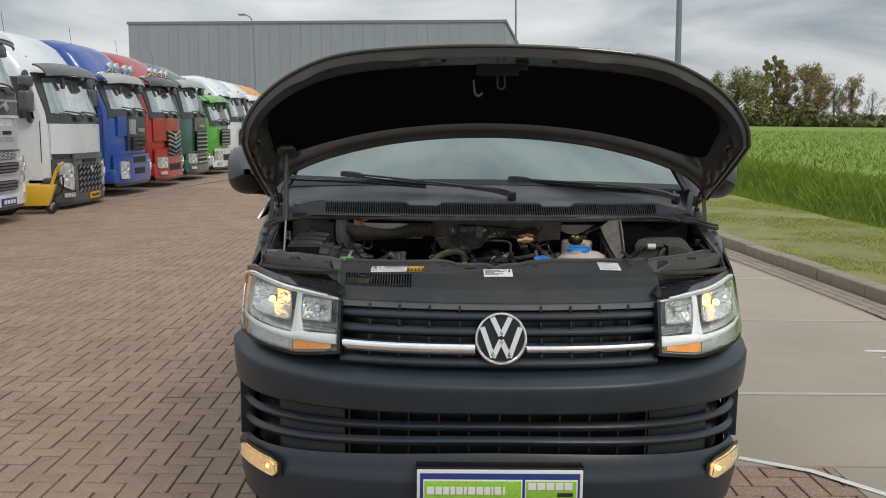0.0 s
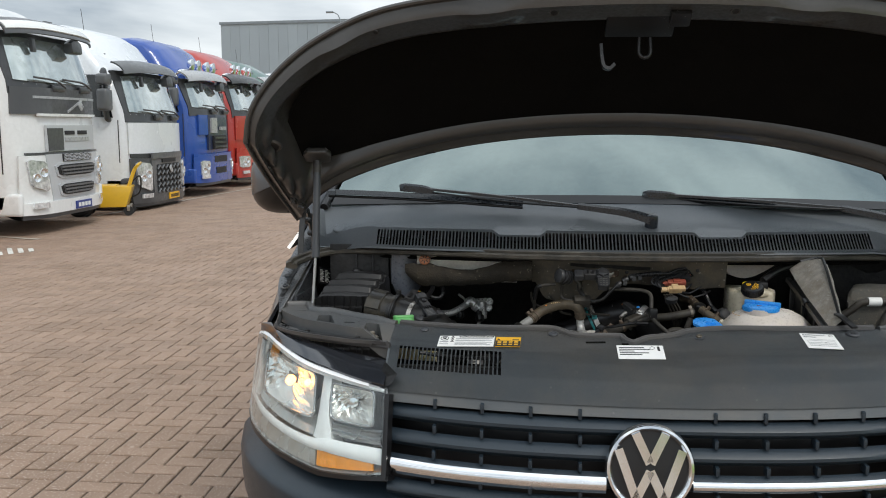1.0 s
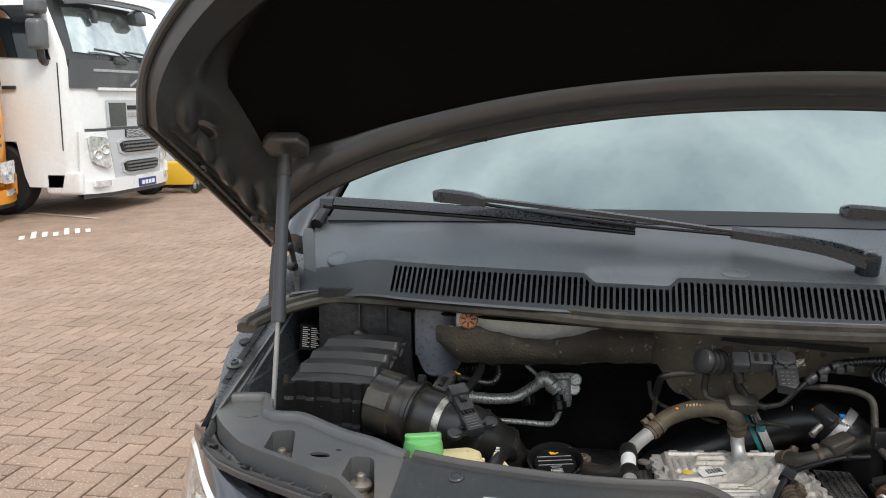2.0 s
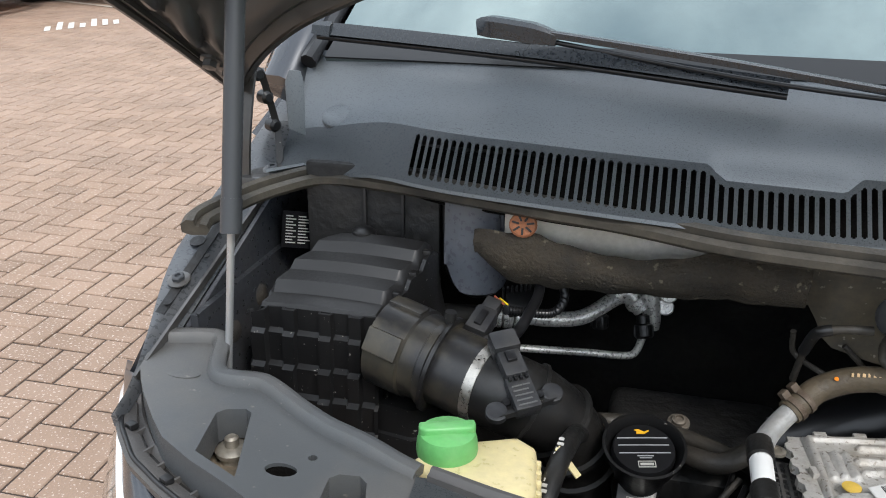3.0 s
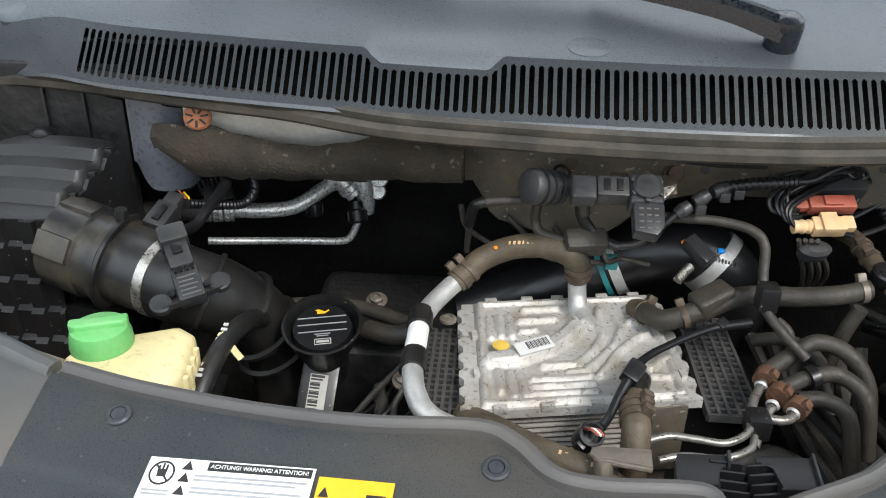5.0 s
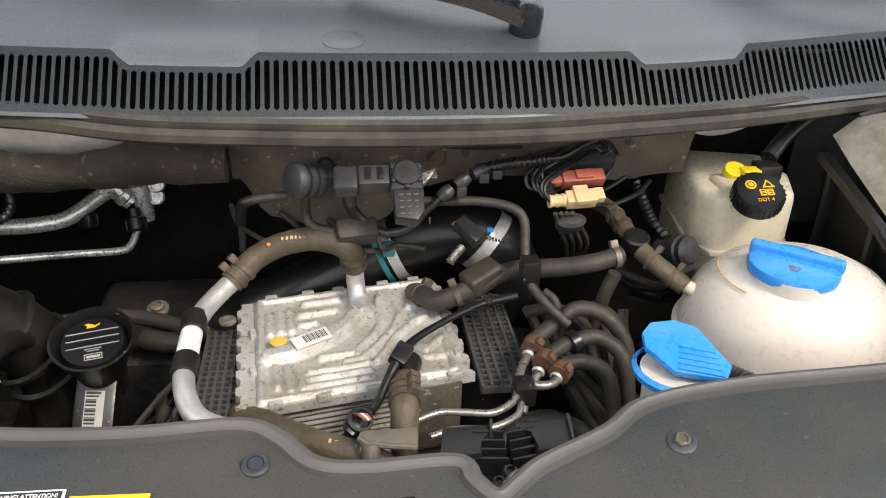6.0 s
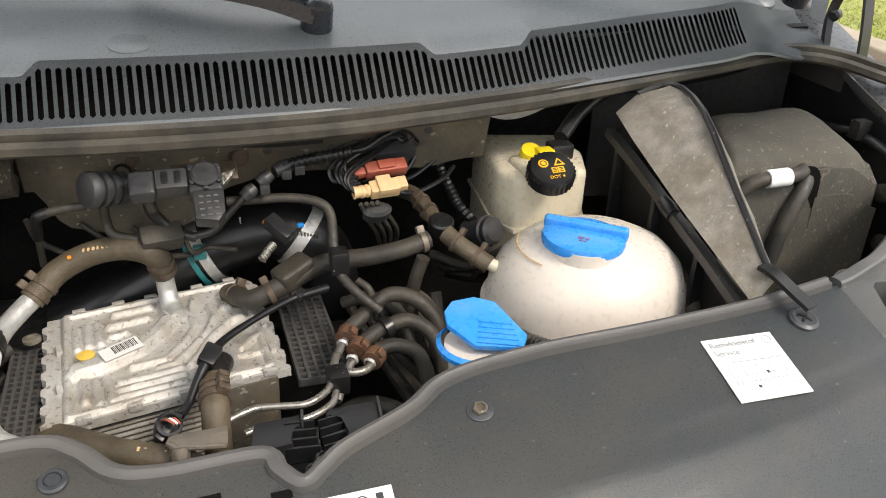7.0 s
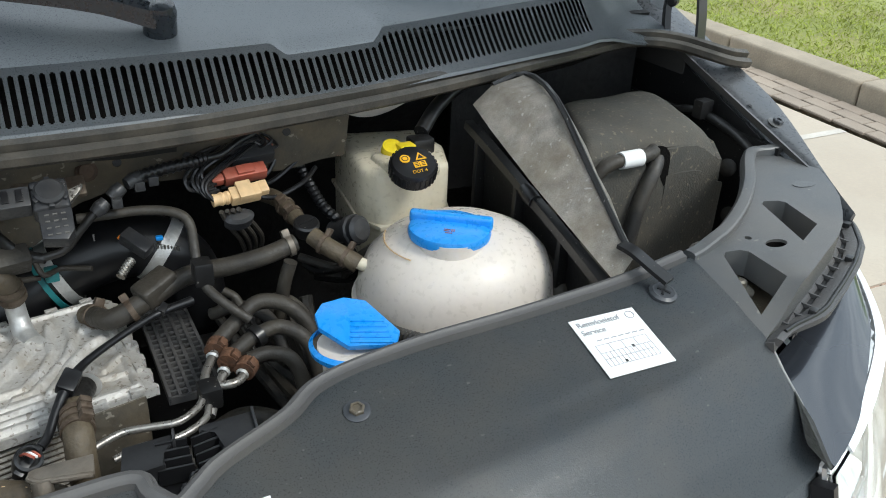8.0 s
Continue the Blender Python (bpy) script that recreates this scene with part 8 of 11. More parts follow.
for k in range(9):
    a = CM @ Vector((-0.024 + 0.002 * (k % 3), 0.004 - 0.004 * k * 0.8, 0.002))
    r1, r2 = wires.uniform(0.010, 0.024), wires.uniform(-0.006, 0.010)
    part("wire", tube([a, a + Vector((-r1, -0.004, 0.002)), a + Vector((-r1 * 0.9, 0.010 + r2, 0.018)), CM @ Vector((-0.010 + 0.007 * k, 0.040, 0.008))], 0.0021, seg=7), M_BLACK_CLEAN, clus)
for k in range(8):
    a, c = CM @ Vector((0.046 - 0.003 * k, 0.026 + 0.003 * (k % 3), 0.004)), CM @ Vector((0.030 - 0.006 * k, 0.056, 0.006))
    part("wire", tube([a, a + Vector((wires.uniform(0.008, 0.022), wires.uniform(-0.01, 0.01), wires.uniform(-0.006, 0.014))), c + Vector((0.012, 0.0, wires.uniform(0.0, 0.012))), c], 0.0018, seg=6), M_RED if k == 2 else M_BLACK_CLEAN, clus)
for k in range(4):
    part("wire", tube([(0.108 + 0.006 * k, 0.612, 1.214), (0.118 + 0.008 * k, 0.622 + 0.004 * k, 1.19), (0.134 + 0.008 * k, 0.645, 1.160), (0.146 + 0.004 * k, 0.668, 1.125)], 0.0026, seg=7), M_GREYHOSE, van)

# big black charge pipe with its clamp and sensor
duct = part("charge_pipe", tube([(-0.215, 0.705, 1.050), (-0.165, 0.702, 1.076), (-0.111, 0.707, 1.100), (-0.058, 0.715, 1.122), (-0.010, 0.715, 1.140), (0.033, 0.706, 1.147), (0.066, 0.695, 1.135), (0.085, 0.695, 1.105), (0.092, 0.70, 1.05)], [0.030, 0.032, 0.034, 0.036, 0.036, 0.036, 0.035, 0.034, 0.034], seg=30), M_BLACK_CLEAN, van, "thick black charge pipe with a teal clamp")
clamp((-0.050, 0.715, 1.124), (0.85, 0.0, 0.4), 0.0372, M_ALU_PIPE, duct, 0.012)
clamp((-0.062, 0.714, 1.119), (0.85, 0.0, 0.4), 0.0372, M_TEAL, duct, 0.006, "teal_band")
part("teal_tab", box((-0.066, 0.672, 1.136), (-0.052, 0.682, 1.152), bevel=0.002), M_TEAL, duct)
bm = bmesh.new()
for k in range(4):
    add_box(bm, (-0.0022, -0.004, -0.0005), (0.0022, 0.004, 0.0006), aim((-0.010 + 0.006 * k, 0.6935, 1.1695 + 0.0010 * k), (0, -0.62, 0.8)))
part("pipe_print", bm, M_PALEINK, duct)
part("pipe_clamp", lathe(((0.0362, -0.007), (0.039, -0.007), (0.039, 0.007), (0.0362, 0.007)), along((0.056, 0.699, 1.139), (0.070, 0.694, 1.129)), seg=26, cap=False), M_ALU_PIPE, duct)
for k in range(7):
    part("clamp_slot", box((0.048 + 0.0035 * k, 0.664, 1.158 - 0.0012 * k), (0.0502 + 0.0035 * k, 0.672, 1.163 - 0.0012 * k), None, 0.0005), M_STEEL, duct)
SE = aim((0.024, 0.664, 1.172), (0.1, -0.5, 0.85), 30)
tem = part("temperature_sensor", box((-0.008, -0.022, -0.006), (0.008, 0.012, 0.010), SE, 0.0025), M_SENSOR, van)
part("sensor_tip", box((-0.008, 0.011, 0.000), (-0.003, 0.014, 0.004), SE, 0.0015), M_ORANGEDOT, tem)
part("blue_tab", box((0.047, 0.658, 1.170), (0.055, 0.664, 1.175), bevel=0.002), M_BLUE, van)
part("sensor_spring", tube([(0.004, 0.632, 1.150), (0.012, 0.640, 1.156), (0.020, 0.648, 1.160)], 0.0040, wave=0.0014, pitch=0.004, seg=8), M_STEEL, van)

# grey-brown hoses towards the expansion tank
h1 = part("coolant_hose", tube([(-0.030, 0.632, 1.112), (-0.026, 0.612, 1.120), (-0.012, 0.592, 1.126), (0.022, 0.592, 1.140), (0.065, 0.604, 1.152), (0.114, 0.594, 1.160), (0.149, 0.588, 1.168), (0.178, 0.592, 1.174)], [0.0095, 0.0105, 0.0110, 0.0106, 0.0102, 0.0100, 0.0098, 0.0098], seg=16), M_GREYHOSE, van, "grey-brown dusty coolant hose")
part("hose_sleeve", box((-0.014, -0.012, -0.021), (0.014, 0.012, 0.021), along((0.033, 0.600, 1.148), (0.054, 0.610, 1.155)), 0.006, 3), M_GREYHOSE, h1)
part("hose_port", tube([(-0.034, 0.640, 1.108), (-0.030, 0.630, 1.114), (-0.026, 0.616, 1.118)], 0.0108, seg=14), M_BROWN, h1)
clamp((-0.027, 0.620, 1.117), (0.2, -0.8, 0.3), 0.0112, M_RUSTBAND, h1, 0.006)
clamp((0.006, 0.590, 1.133), (1, 0.1, 0.4), 0.0108, M_RUSTBAND, h1, 0.006)
clamp((0.172, 0.591, 1.172), (1, 0.05, 0.2), 0.0100, M_PANELSTEEL, h1, 0.006)
tee = part("hose_tee", lathe(((0.011, -0.010), (0.0140, -0.006), (0.0140, 0.005), (0.0120, 0.007), (0.0, 0.0075)), aim((0.194, 0.600, 1.186), (0, -0.3, 1)), seg=24), M_BLACK, van)
part("tee_cross", box((-0.009, -0.0012, 0.0070), (0.009, 0.0012, 0.0085), aim((0.194, 0.600, 1.186), (0, -0.3, 1), 20), 0.0004), M_BLACK, tee)
th = part("tee_hose", tube([(0.193, 0.612, 1.184), (0.188, 0.637, 1.190), (0.182, 0.662, 1.195), (0.170, 0.70, 1.19)], 0.0092, seg=14), M_BROWN, van)
for p in ((0.1895, 0.630, 1.188), (0.186, 0.646, 1.192)):
    clamp(p, (-0.2, 0.9, 0.2), 0.0094, M_RUSTBAND, th, 0.005)
td = part("tee_hose", tube([(0.195, 0.586, 1.182), (0.206, 0.570, 1.174), (0.219, 0.560, 1.166), (0.232, 0.548, 1.158)], 0.0098, seg=14), M_BROWN, van)
for p in ((0.203, 0.574, 1.176), (0.222, 0.558, 1.164)):
    clamp(p, (0.6, -0.7, -0.3), 0.0100, M_RUSTBAND, td, 0.004)
part("tank_spout", tube([(0.226, 0.554, 1.162), (0.240, 0.545, 1.156), (0.258, 0.535, 1.150)], 0.0070, seg=14), M_RESERVOIR, van)
part("grey_pump", lathe(((0.008, -0.034), (0.0135, -0.030), (0.0135, -0.006), (0.016, -0.004), (0.016, 0.012), (0.012, 0.016), (0.0, 0.017)), aim((0.254, 0.618, 1.162), (0.35, -0.75, 0.35)), seg=20), M_SENSOR, van, "grey round plug beside the tank")
part("pump_collar", lathe(((0.0165, -0.004), (0.0185, -0.002), (0.0185, 0.004), (0.0165, 0.006)), aim((0.254, 0.618, 1.162), (0.35, -0.75, 0.35)), seg=12, cap=False), M_SENSOR, van)
part("corrugated_cable", tube([(0.246, 0.638, 1.166), (0.234, 0.662, 1.180), (0.224, 0.70, 1.210), (0.215, 0.74, 1.235)], 0.0052, wave=0.0014, seg=9), M_BLACK_CLEAN, van)
for pts, r, m in ((((0.071, 0.527, 1.112), (0.099, 0.546, 1.122), (0.125, 0.554, 1.134), (0.153, 0.544, 1.128), (0.172, 0.530, 1.100), (0.176, 0.515, 1.05)), 0.0100, M_GREYHOSE),
                  (((0.087, 0.513, 1.108), (0.110, 0.520, 1.117), (0.138, 0.521, 1.120), (0.160, 0.505, 1.104), (0.168, 0.49, 1.05)), 0.0095, M_GREYHOSE),
                  (((0.096, 0.498, 1.106), (0.118, 0.498, 1.108), (0.140, 0.488, 1.096), (0.150, 0.47, 1.04)), 0.0095, M_GREYHOSE),
                  (((0.140, 0.60, 1.10), (0.160, 0.59, 1.11), (0.175, 0.56, 1.10), (0.170, 0.53, 1.06)), 0.0085, M_RUBBER),
                  (((0.090, 0.62, 1.09), (0.115, 0.60, 1.105), (0.14, 0.57, 1.10), (0.15, 0.54, 1.06)), 0.0085, M_RUBBER),
                  (((0.205, 0.56, 1.08), (0.20, 0.52, 1.10), (0.215, 0.475, 1.11), (0.24, 0.45, 1.10)), 0.0075, M_GREYHOSE),
                  (((0.168, 0.578, 1.160), (0.160, 0.580, 1.13), (0.150, 0.585, 1.06)), 0.0090, M_GREYHOSE),
                  (((0.100, 0.598, 1.13), (0.112, 0.588, 1.12), (0.118, 0.575, 1.09)), 0.0055, M_GREYHOSE)):
    part("coolant_hose", tube(pts, r * 0.82, seg=14), m, van)
part("hose_collar", tube([(0.108, 0.518, 1.116), (0.116, 0.521, 1.118)], 0.0118, seg=14), M_BLACK, van)
for p, q in (((0.073, 0.525, 1.112), (0.064, 0.509, 1.110)), ((0.080, 0.503, 1.110), (0.068, 0.484, 1.108)), ((0.092, 0.485, 1.109), (0.083, 0.474, 1.108))):
    p, q = Vector(p), Vector(q)
    d = (q - p).normalized()
    part("hose_clamp", tube([p - d * 0.004, p + d * 0.009], 0.0104, seg=14), M_RUSTCLAMP, van, "rusty spring clamp")
    part("clamp_ear", box((-0.006, 0.008, -0.001), (0.002, 0.014, 0.008), along(p, q) @ pose(0, 0, 0, 0, 0, -50), 0.0012), M_RUSTCLAMP, van)
    part("pipe_bead", lathe(((0.0048, -0.002), (0.0066, 0.0), (0.0048, 0.002)), along(q - d * 0.002, q), seg=14, cap=False), M_ALU_PIPE, van)
for pts in (((0.068, 0.516, 1.111), (0.060, 0.503, 1.109), (0.053, 0.490, 1.108), (0.048, 0.474, 1.107), (0.043, 0.456, 1.106)),
            ((0.072, 0.490, 1.108), (0.062, 0.475, 1.104), (0.054, 0.462, 1.098), (0.046, 0.446, 1.092)),
            ((0.086, 0.478, 1.108), (0.081, 0.470, 1.107), (0.070, 0.466, 1.107), (0.055, 0.470, 1.107))):
    part("metal_pipe", tube(pts, 0.0043, seg=12), M_DULLPIPE, van)
for pts in (((0.043, 0.458, 1.107), (0.038, 0.447, 1.108), (0.028, 0.437, 1.108), (0.013, 0.431, 1.107), (-0.010, 0.434, 1.107), (-0.030, 0.436, 1.107), (-0.047, 0.431, 1.106), (-0.054, 0.428, 1.105)),
            ((0.046, 0.452, 1.100), (0.038, 0.434, 1.100), (0.013, 0.421, 1.099), (-0.020, 0.421, 1.099), (-0.042, 0.416, 1.097))):
    part("metal_pipe", tube(pts, 0.0034, seg=12), M_DULLPIPE, van)
part("pipe_holder", box((0.040, 0.450, 1.094), (0.060, 0.474, 1.116), bevel=0.004), M_BLACK, van)

# fitting and cable in front of the cooler
ft = part("hose_fitting", tube([(-0.061, 0.450, 1.133), (-0.064, 0.433, 1.134), (-0.065, 0.414, 1.129), (-0.066, 0.402, 1.110), (-0.066, 0.398, 1.08)], [0.0118, 0.0122, 0.0122, 0.0120, 0.0118], seg=18), M_BROWN, van, "brown hose fitting")
for p in ((-0.0635, 0.438, 1.134), (-0.0642, 0.430, 1.1335), (-0.0645, 0.422, 1.132)):
    clamp(p, (0, -1, -0.1), 0.0124, M_RUSTBAND, ft, 0.005)
part("fitting_top", tube([(-0.046, 0.506, 1.112), (-0.050, 0.494, 1.124), (-0.054, 0.480, 1.129)], [0.0095, 0.0100, 0.0098], seg=16), M_ALU_PIPE, ft)
part("fitting_sleeve", tube([(-0.053, 0.484, 1.128), (-0.058, 0.467, 1.132), (-0.062, 0.450, 1.133)], 0.0108, seg=16), M_BOOT, ft)
part("harness", tube([(0.060, 0.560, 1.148), (0.032, 0.548, 1.150), (0.015, 0.540, 1.150), (-0.018, 0.519, 1.148), (-0.048, 0.492, 1.148), (-0.064, 0.464, 1.150), (-0.076, 0.445, 1.142), (-0.086, 0.426, 1.132), (-0.094, 0.414, 1.130)], [0.0048, 0.0042, 0.0036, 0.0034, 0.0038, 0.0050, 0.0040, 0.0038, 0.0044]), M_BLACK_CLEAN, van)
part("harness_knot", box((-0.011, -0.008, -0.006), (0.011, 0.008, 0.006), aim((-0.064, 0.464, 1.151), (0.2, -0.4, 0.9), 35), 0.003), M_BLACK_CLEAN, van)
part("harness_band", box((-0.006, -0.004, -0.004), (0.006, 0.004, 0.004), aim((0.030, 0.548, 1.152), (0.2, -0.4, 0.9), 25), 0.001), M_BLACK, van)
op = part("open_plug", lathe(((0.0105, -0.014), (0.0115, 0.0), (0.0108, 0.008), (0.0085, 0.009), (0.0085, 0.002), (0.0, 0.002)), aim((-0.104, 0.406, 1.126), (0.2, -0.5, 0.8)), seg=20), M_BLACK, van, "open black plug with coloured wires")
part("plug_wing", box((-0.014, -0.004, -0.008), (0.014, 0.004, 0.004), aim((-0.104, 0.406, 1.126), (0.2, -0.5, 0.8), 30), 0.001), M_BLACK, op)
for k, c in enumerate((M_RED, M_WHITE, M_RED)):
    part("plug_wire", tube([(-0.108 + 0.003 * k, 0.408, 1.132), (-0.104 + 0.003 * k, 0.402, 1.137), (-0.098 + 0.002 * k, 0.396, 1.136)], 0.0012, seg=6), c, op)
sb = part("steel_bracket", prism(((-0.106, 0.379), (-0.104, 0.386), (-0.099, 0.388), (-0.057, 0.388), (-0.059, 0.364), (-0.088, 0.370), (-0.100, 0.372)), 1.1295, 1.1325, None, 0.001), M_PANELSTEEL, van)
part("bracket_lip", tube([(-0.105, 0.380, 1.131), (-0.098, 0.3725, 1.131), (-0.088, 0.3705, 1.131), (-0.060, 0.365, 1.131)], 0.0026, seg=8), M_PANELSTEEL, sb)
part("bracket_leg", tube([(-0.096, 0.374, 1.131), (-0.096, 0.368, 1.118), (-0.096, 0.360, 1.08)], 0.0078, seg=14), M_PANELSTEEL, sb)
lh = part("lower_hose", tube([(-0.209, 0.474, 1.085), (-0.179, 0.440, 1.098), (-0.146, 0.406, 1.108), (-0.120, 0.389, 1.111), (-0.092, 0.380, 1.105), (-0.06, 0.37, 1.08)], 0.0125, seg=16), M_BROWN, van)
bm = bmesh.new()
for k in range(6):
    c = Vector((-0.128, 0.389, 1.1225)).lerp(Vector((-0.103, 0.379, 1.1205)), k / 5)
    add_box(bm, (-0.0012, -0.0018, -0.0004), (0.0012, 0.0018, 0.0006), aim(c, (-0.1, -0.4, 0.9)))
part("hose_print", bm, M_TAN, lh)
lc = part("bonnet_lock", box((-0.032, 0.318, 1.06), (0.014, 0.396, 1.106), bevel=0.006), M_BLACK_CLEAN, van, "black bonnet lock in the front cover")
part("lock_plate", prism(((-0.036, 0.391), (0.004, 0.3925), (0.000, 0.378), (-0.009, 0.372), (-0.008, 0.358), (-0.043, 0.355)), 1.112, 1.128, None, 0.002), M_LID, lc)
part("lock_housing", prism(((0.025, 0.3925), (0.070, 0.394), (0.0655, 0.358), (0.036, 0.356), (0.0375, 0.380), (0.024, 0.384)), 1.100, 1.129, None, 0.002), M_LID, lc)
part("housing_edge", prism(((0.0695, 0.3955), (0.0720, 0.3955), (0.0672, 0.356), (0.0650, 0.356)), 1.10, 1.1325, None, 0.0006), M_SENSOR, lc)
part("housing_edge", prism(((0.0035, 0.3935), (0.0060, 0.3935), (0.0040, 0.380), (0.0015, 0.380)), 1.10, 1.1325, None, 0.0006), M_SENSOR, lc)
for k in range(4):
    y = 0.383 - 0.0085 * k
    part("lock_tooth", prism(((-0.012 - 0.001 * k, y + 0.0022), (0.013, y - 0.0010), (0.013, y - 0.0032), (-0.012 - 0.001 * k, y - 0.0012)), 1.108, 1.1295 - 0.002 * k, None, 0.0006), M_BLACK_CLEAN, lc)
    part("lock_tooth", prism(((0.040, y + 0.0030), (0.016, y - 0.0022), (0.016, y - 0.0044), (0.040, y - 0.0004)), 1.108, 1.1290 - 0.002 * k, None, 0.0006), M_BLACK_CLEAN, lc)
for k, (x, y, z, r) in enumerate(((0.014, 0.352, 1.112, 0.007), (0.004, 0.345, 1.108, 0.006))):
    part("lock_lug", lathe(((r, -0.014), (r, 0.0), (r * 0.8, 0.003), (r * 0.55, 0.003), (r * 0.5, -0.002), (0.0, -0.002)), aim((x, y, z), (0.1 * (-1) ** k, -0.35, 0.9)), seg=14), M_SENSOR, lc)
part("lock_catch", tube([(-0.012, 0.310, 1.120), (-0.004, 0.302, 1.140), (0.006, 0.306, 1.150), (0.012, 0.318, 1.140)], 0.005), M_STEEL, lc)

# air-conditioning pipes and block
ac = part("air_conditioning_pipe", tube([(-0.556, 0.790, 1.1255), (-0.519, 0.800, 1.1240), (-0.485, 0.810, 1.1200), (-0.4516, 0.825, 1.1185), (-0.4318, 0.835, 1.125), (-0.413, 0.850, 1.1354), (-0.394, 0.863, 1.144)], 0.0098, seg=18), M_ACPIPE, van, "bright air-conditioning pipe with its valves")
for k in range(3):
    part("crimp", lathe(((0.0120, -0.007), (0.0150, -0.006), (0.0150, -0.001), (0.0135, 0.0), (0.0150, 0.001), (0.0150, 0.005), (0.0120, 0.006)), along((-0.548 + 0.0135 * k, 0.792 + 0.0035 * k, 1.1252 - 0.0005 * k), (-0.44, 0.822, 1.121)), seg=20, cap=False), M_ACPIPE, ac)
part("pipe_elbow", tube([(-0.404, 0.858, 1.140), (-0.396, 0.861, 1.148), (-0.386, 0.861, 1.142), (-0.371, 0.860, 1.126)], [0.0120, 0.0135, 0.0135, 0.0125], seg=18), M_ACPIPE, ac)
part("elbow_collar", lathe(((0.0128, -0.006), (0.0152, -0.004), (0.0152, 0.004), (0.0128, 0.006)), along((-0.379, 0.8605, 1.135), (-0.371, 0.860, 1.126)), seg=20, cap=False), M_ACPIPE, ac)
part("valve_body", tube([(-0.362, 0.866, 1.147), (-0.360, 0.865, 1.130), (-0.3575, 0.864, 1.112), (-0.357, 0.863, 1.099)], [0.0105, 0.0120, 0.0115, 0.0100], seg=18), M_ACPIPE, ac)
part("valve_flange", prism(((-0.034, -0.005), (-0.030, 0.006), (0.010, 0.010), (0.026, 0.008), (0.030, -0.004), (0.024, -0.016), (0.004, -0.018), (-0.004, -0.006)), -0.006, 0.006, aim((-0.362, 0.878, 1.146), (0.05, -1, 0.35)), 0.003), M_ACPIPE, ac)
for x, z in ((-0.3400, 1.1465), (-0.3424, 1.1290)):
    bolt = part("flange_bolt", lathe(((0.0112, 0), (0.0112, 0.004), (0.0095, 0.006), (0.0080, 0.006), (0.0076, 0.003), (0.0, 0.003)), aim((x, 0.868, z), (0, -1, 0.4)), seg=18), M_ACPIPE, ac)
    part("bolt_star", lathe(((0.0042, 0.002), (0.0042, 0.0055), (0.0, 0.006)), aim((x, 0.868, z), (0, -1, 0.4)), seg=6), M_ACPIPE, bolt)
for (x, y, z), (x2, y2, z2), r in (((-0.4236, 0.842, 1.127), (-0.4215, 0.836, 1.106), 0.0108), ((-0.369, 0.850, 1.117), (-0.3665, 0.844, 1.103), 0.0120)):
    cap_ = part("service_cap", lathe(((r * 0.7, -0.020), (r * 0.72, -0.010), (r, -0.008), (r, 0.006), (r * 0.8, 0.009), (0, 0.0095)), along((x, y, z), (x2, y2, z2)) @ pose(0, 0, 0.016), seg=18), M_BLACK, ac)
    for k in range(8):
        part("cap_rib", box((r - 0.001, -0.0012, -0.007), (r + 0.0012, 0.0012, 0.006), along((x, y, z), (x2, y2, z2)) @ pose(0, 0, 0.016) @ pose(0, 0, 0, 0, 0, 45 * k), 0.0004), M_BLACK, cap_)
part("thin_pipe", tube([(-0.54, 0.765, 1.0965), (-0.519, 0.770, 1.095), (-0.439, 0.800, 1.0847), (-0.388, 0.820, 1.0768), (-0.3745, 0.830, 1.0785), (-0.3675, 0.845, 1.0915), (-0.3651, 0.852, 1.104)], 0.0048, seg=12), M_ACPIPE, ac)
part("rubber_pipe", tube([(-0.66, 0.765, 1.130), (-0.61, 0.776, 1.128), (-0.553, 0.790, 1.1255)], 0.0125, seg=14), M_RUBBER, ac)
part("thin_line", tube([(-0.430, 0.880, 1.165), (-0.412, 0.872, 1.152), (-0.402, 0.866, 1.146)], 0.0038, seg=8), M_ACPIPE, ac)

# rear wall of the bay: brackets, felt and washer tank
def back_y(x):
    return 0.672 + 0.20 * x * x
part("bulkhead_bracket", sheet(lambda x, w: (x, back_y(x) - 0.012 + 0.020 * w + 0.004 * math.sin(9 * x), 1.292 - (0.066 + 0.044 * smooth01((-0.02 - x) / 0.06) * smooth01((x + 0.215) / 0.03)) * w + 0.006 * math.sin(21 * x) * w + 0.003 * math.sin(57 * x) * (w > 0.9)), lin(-0.222, 0.275, 53), (0, 0.1, 0.2, 0.5, 0.85, 1), 0.004), M_PANEL, van, "dusty grey sheet-metal bracket")
# slot and holes are black pieces laid on, their shade as colour
part("bracket_slot", sheet(lambda x, w: (x, back_y(x) - 0.0185 + 0.003 * w, 1.2855 - 0.042 * (x + 0.13) - (0.0085 + 0.0012 * math.sin(60 * x)) * w), lin(-0.125, 0.078, 15), (0, 1), 0.002), M_VOID, van)
for x, z in ((-0.205, 1.262), (-0.168, 1.255), (0.02, 1.262), (0.09, 1.258), (0.20, 1.268)):
    part("bracket_hole", lathe(((0.0045, 0), (0.0045, 0.0012), (0, 0.0014)), aim((x, back_y(x) - 0.0065, z), (0, -1, 0.3)), seg=12), M_VOID, van)
for x, z in ((-0.115, 1.262), (-0.010, 1.258)):
    part("bracket_nut", lathe(((0.011, 0), (0.011, 0.002), (0.007, 0.003), (0.007, 0.009), (0, 0.0095)), aim((x, back_y(x) - 0.008, z), (0, -1, 0.3)), seg=12), M_RUST, van)
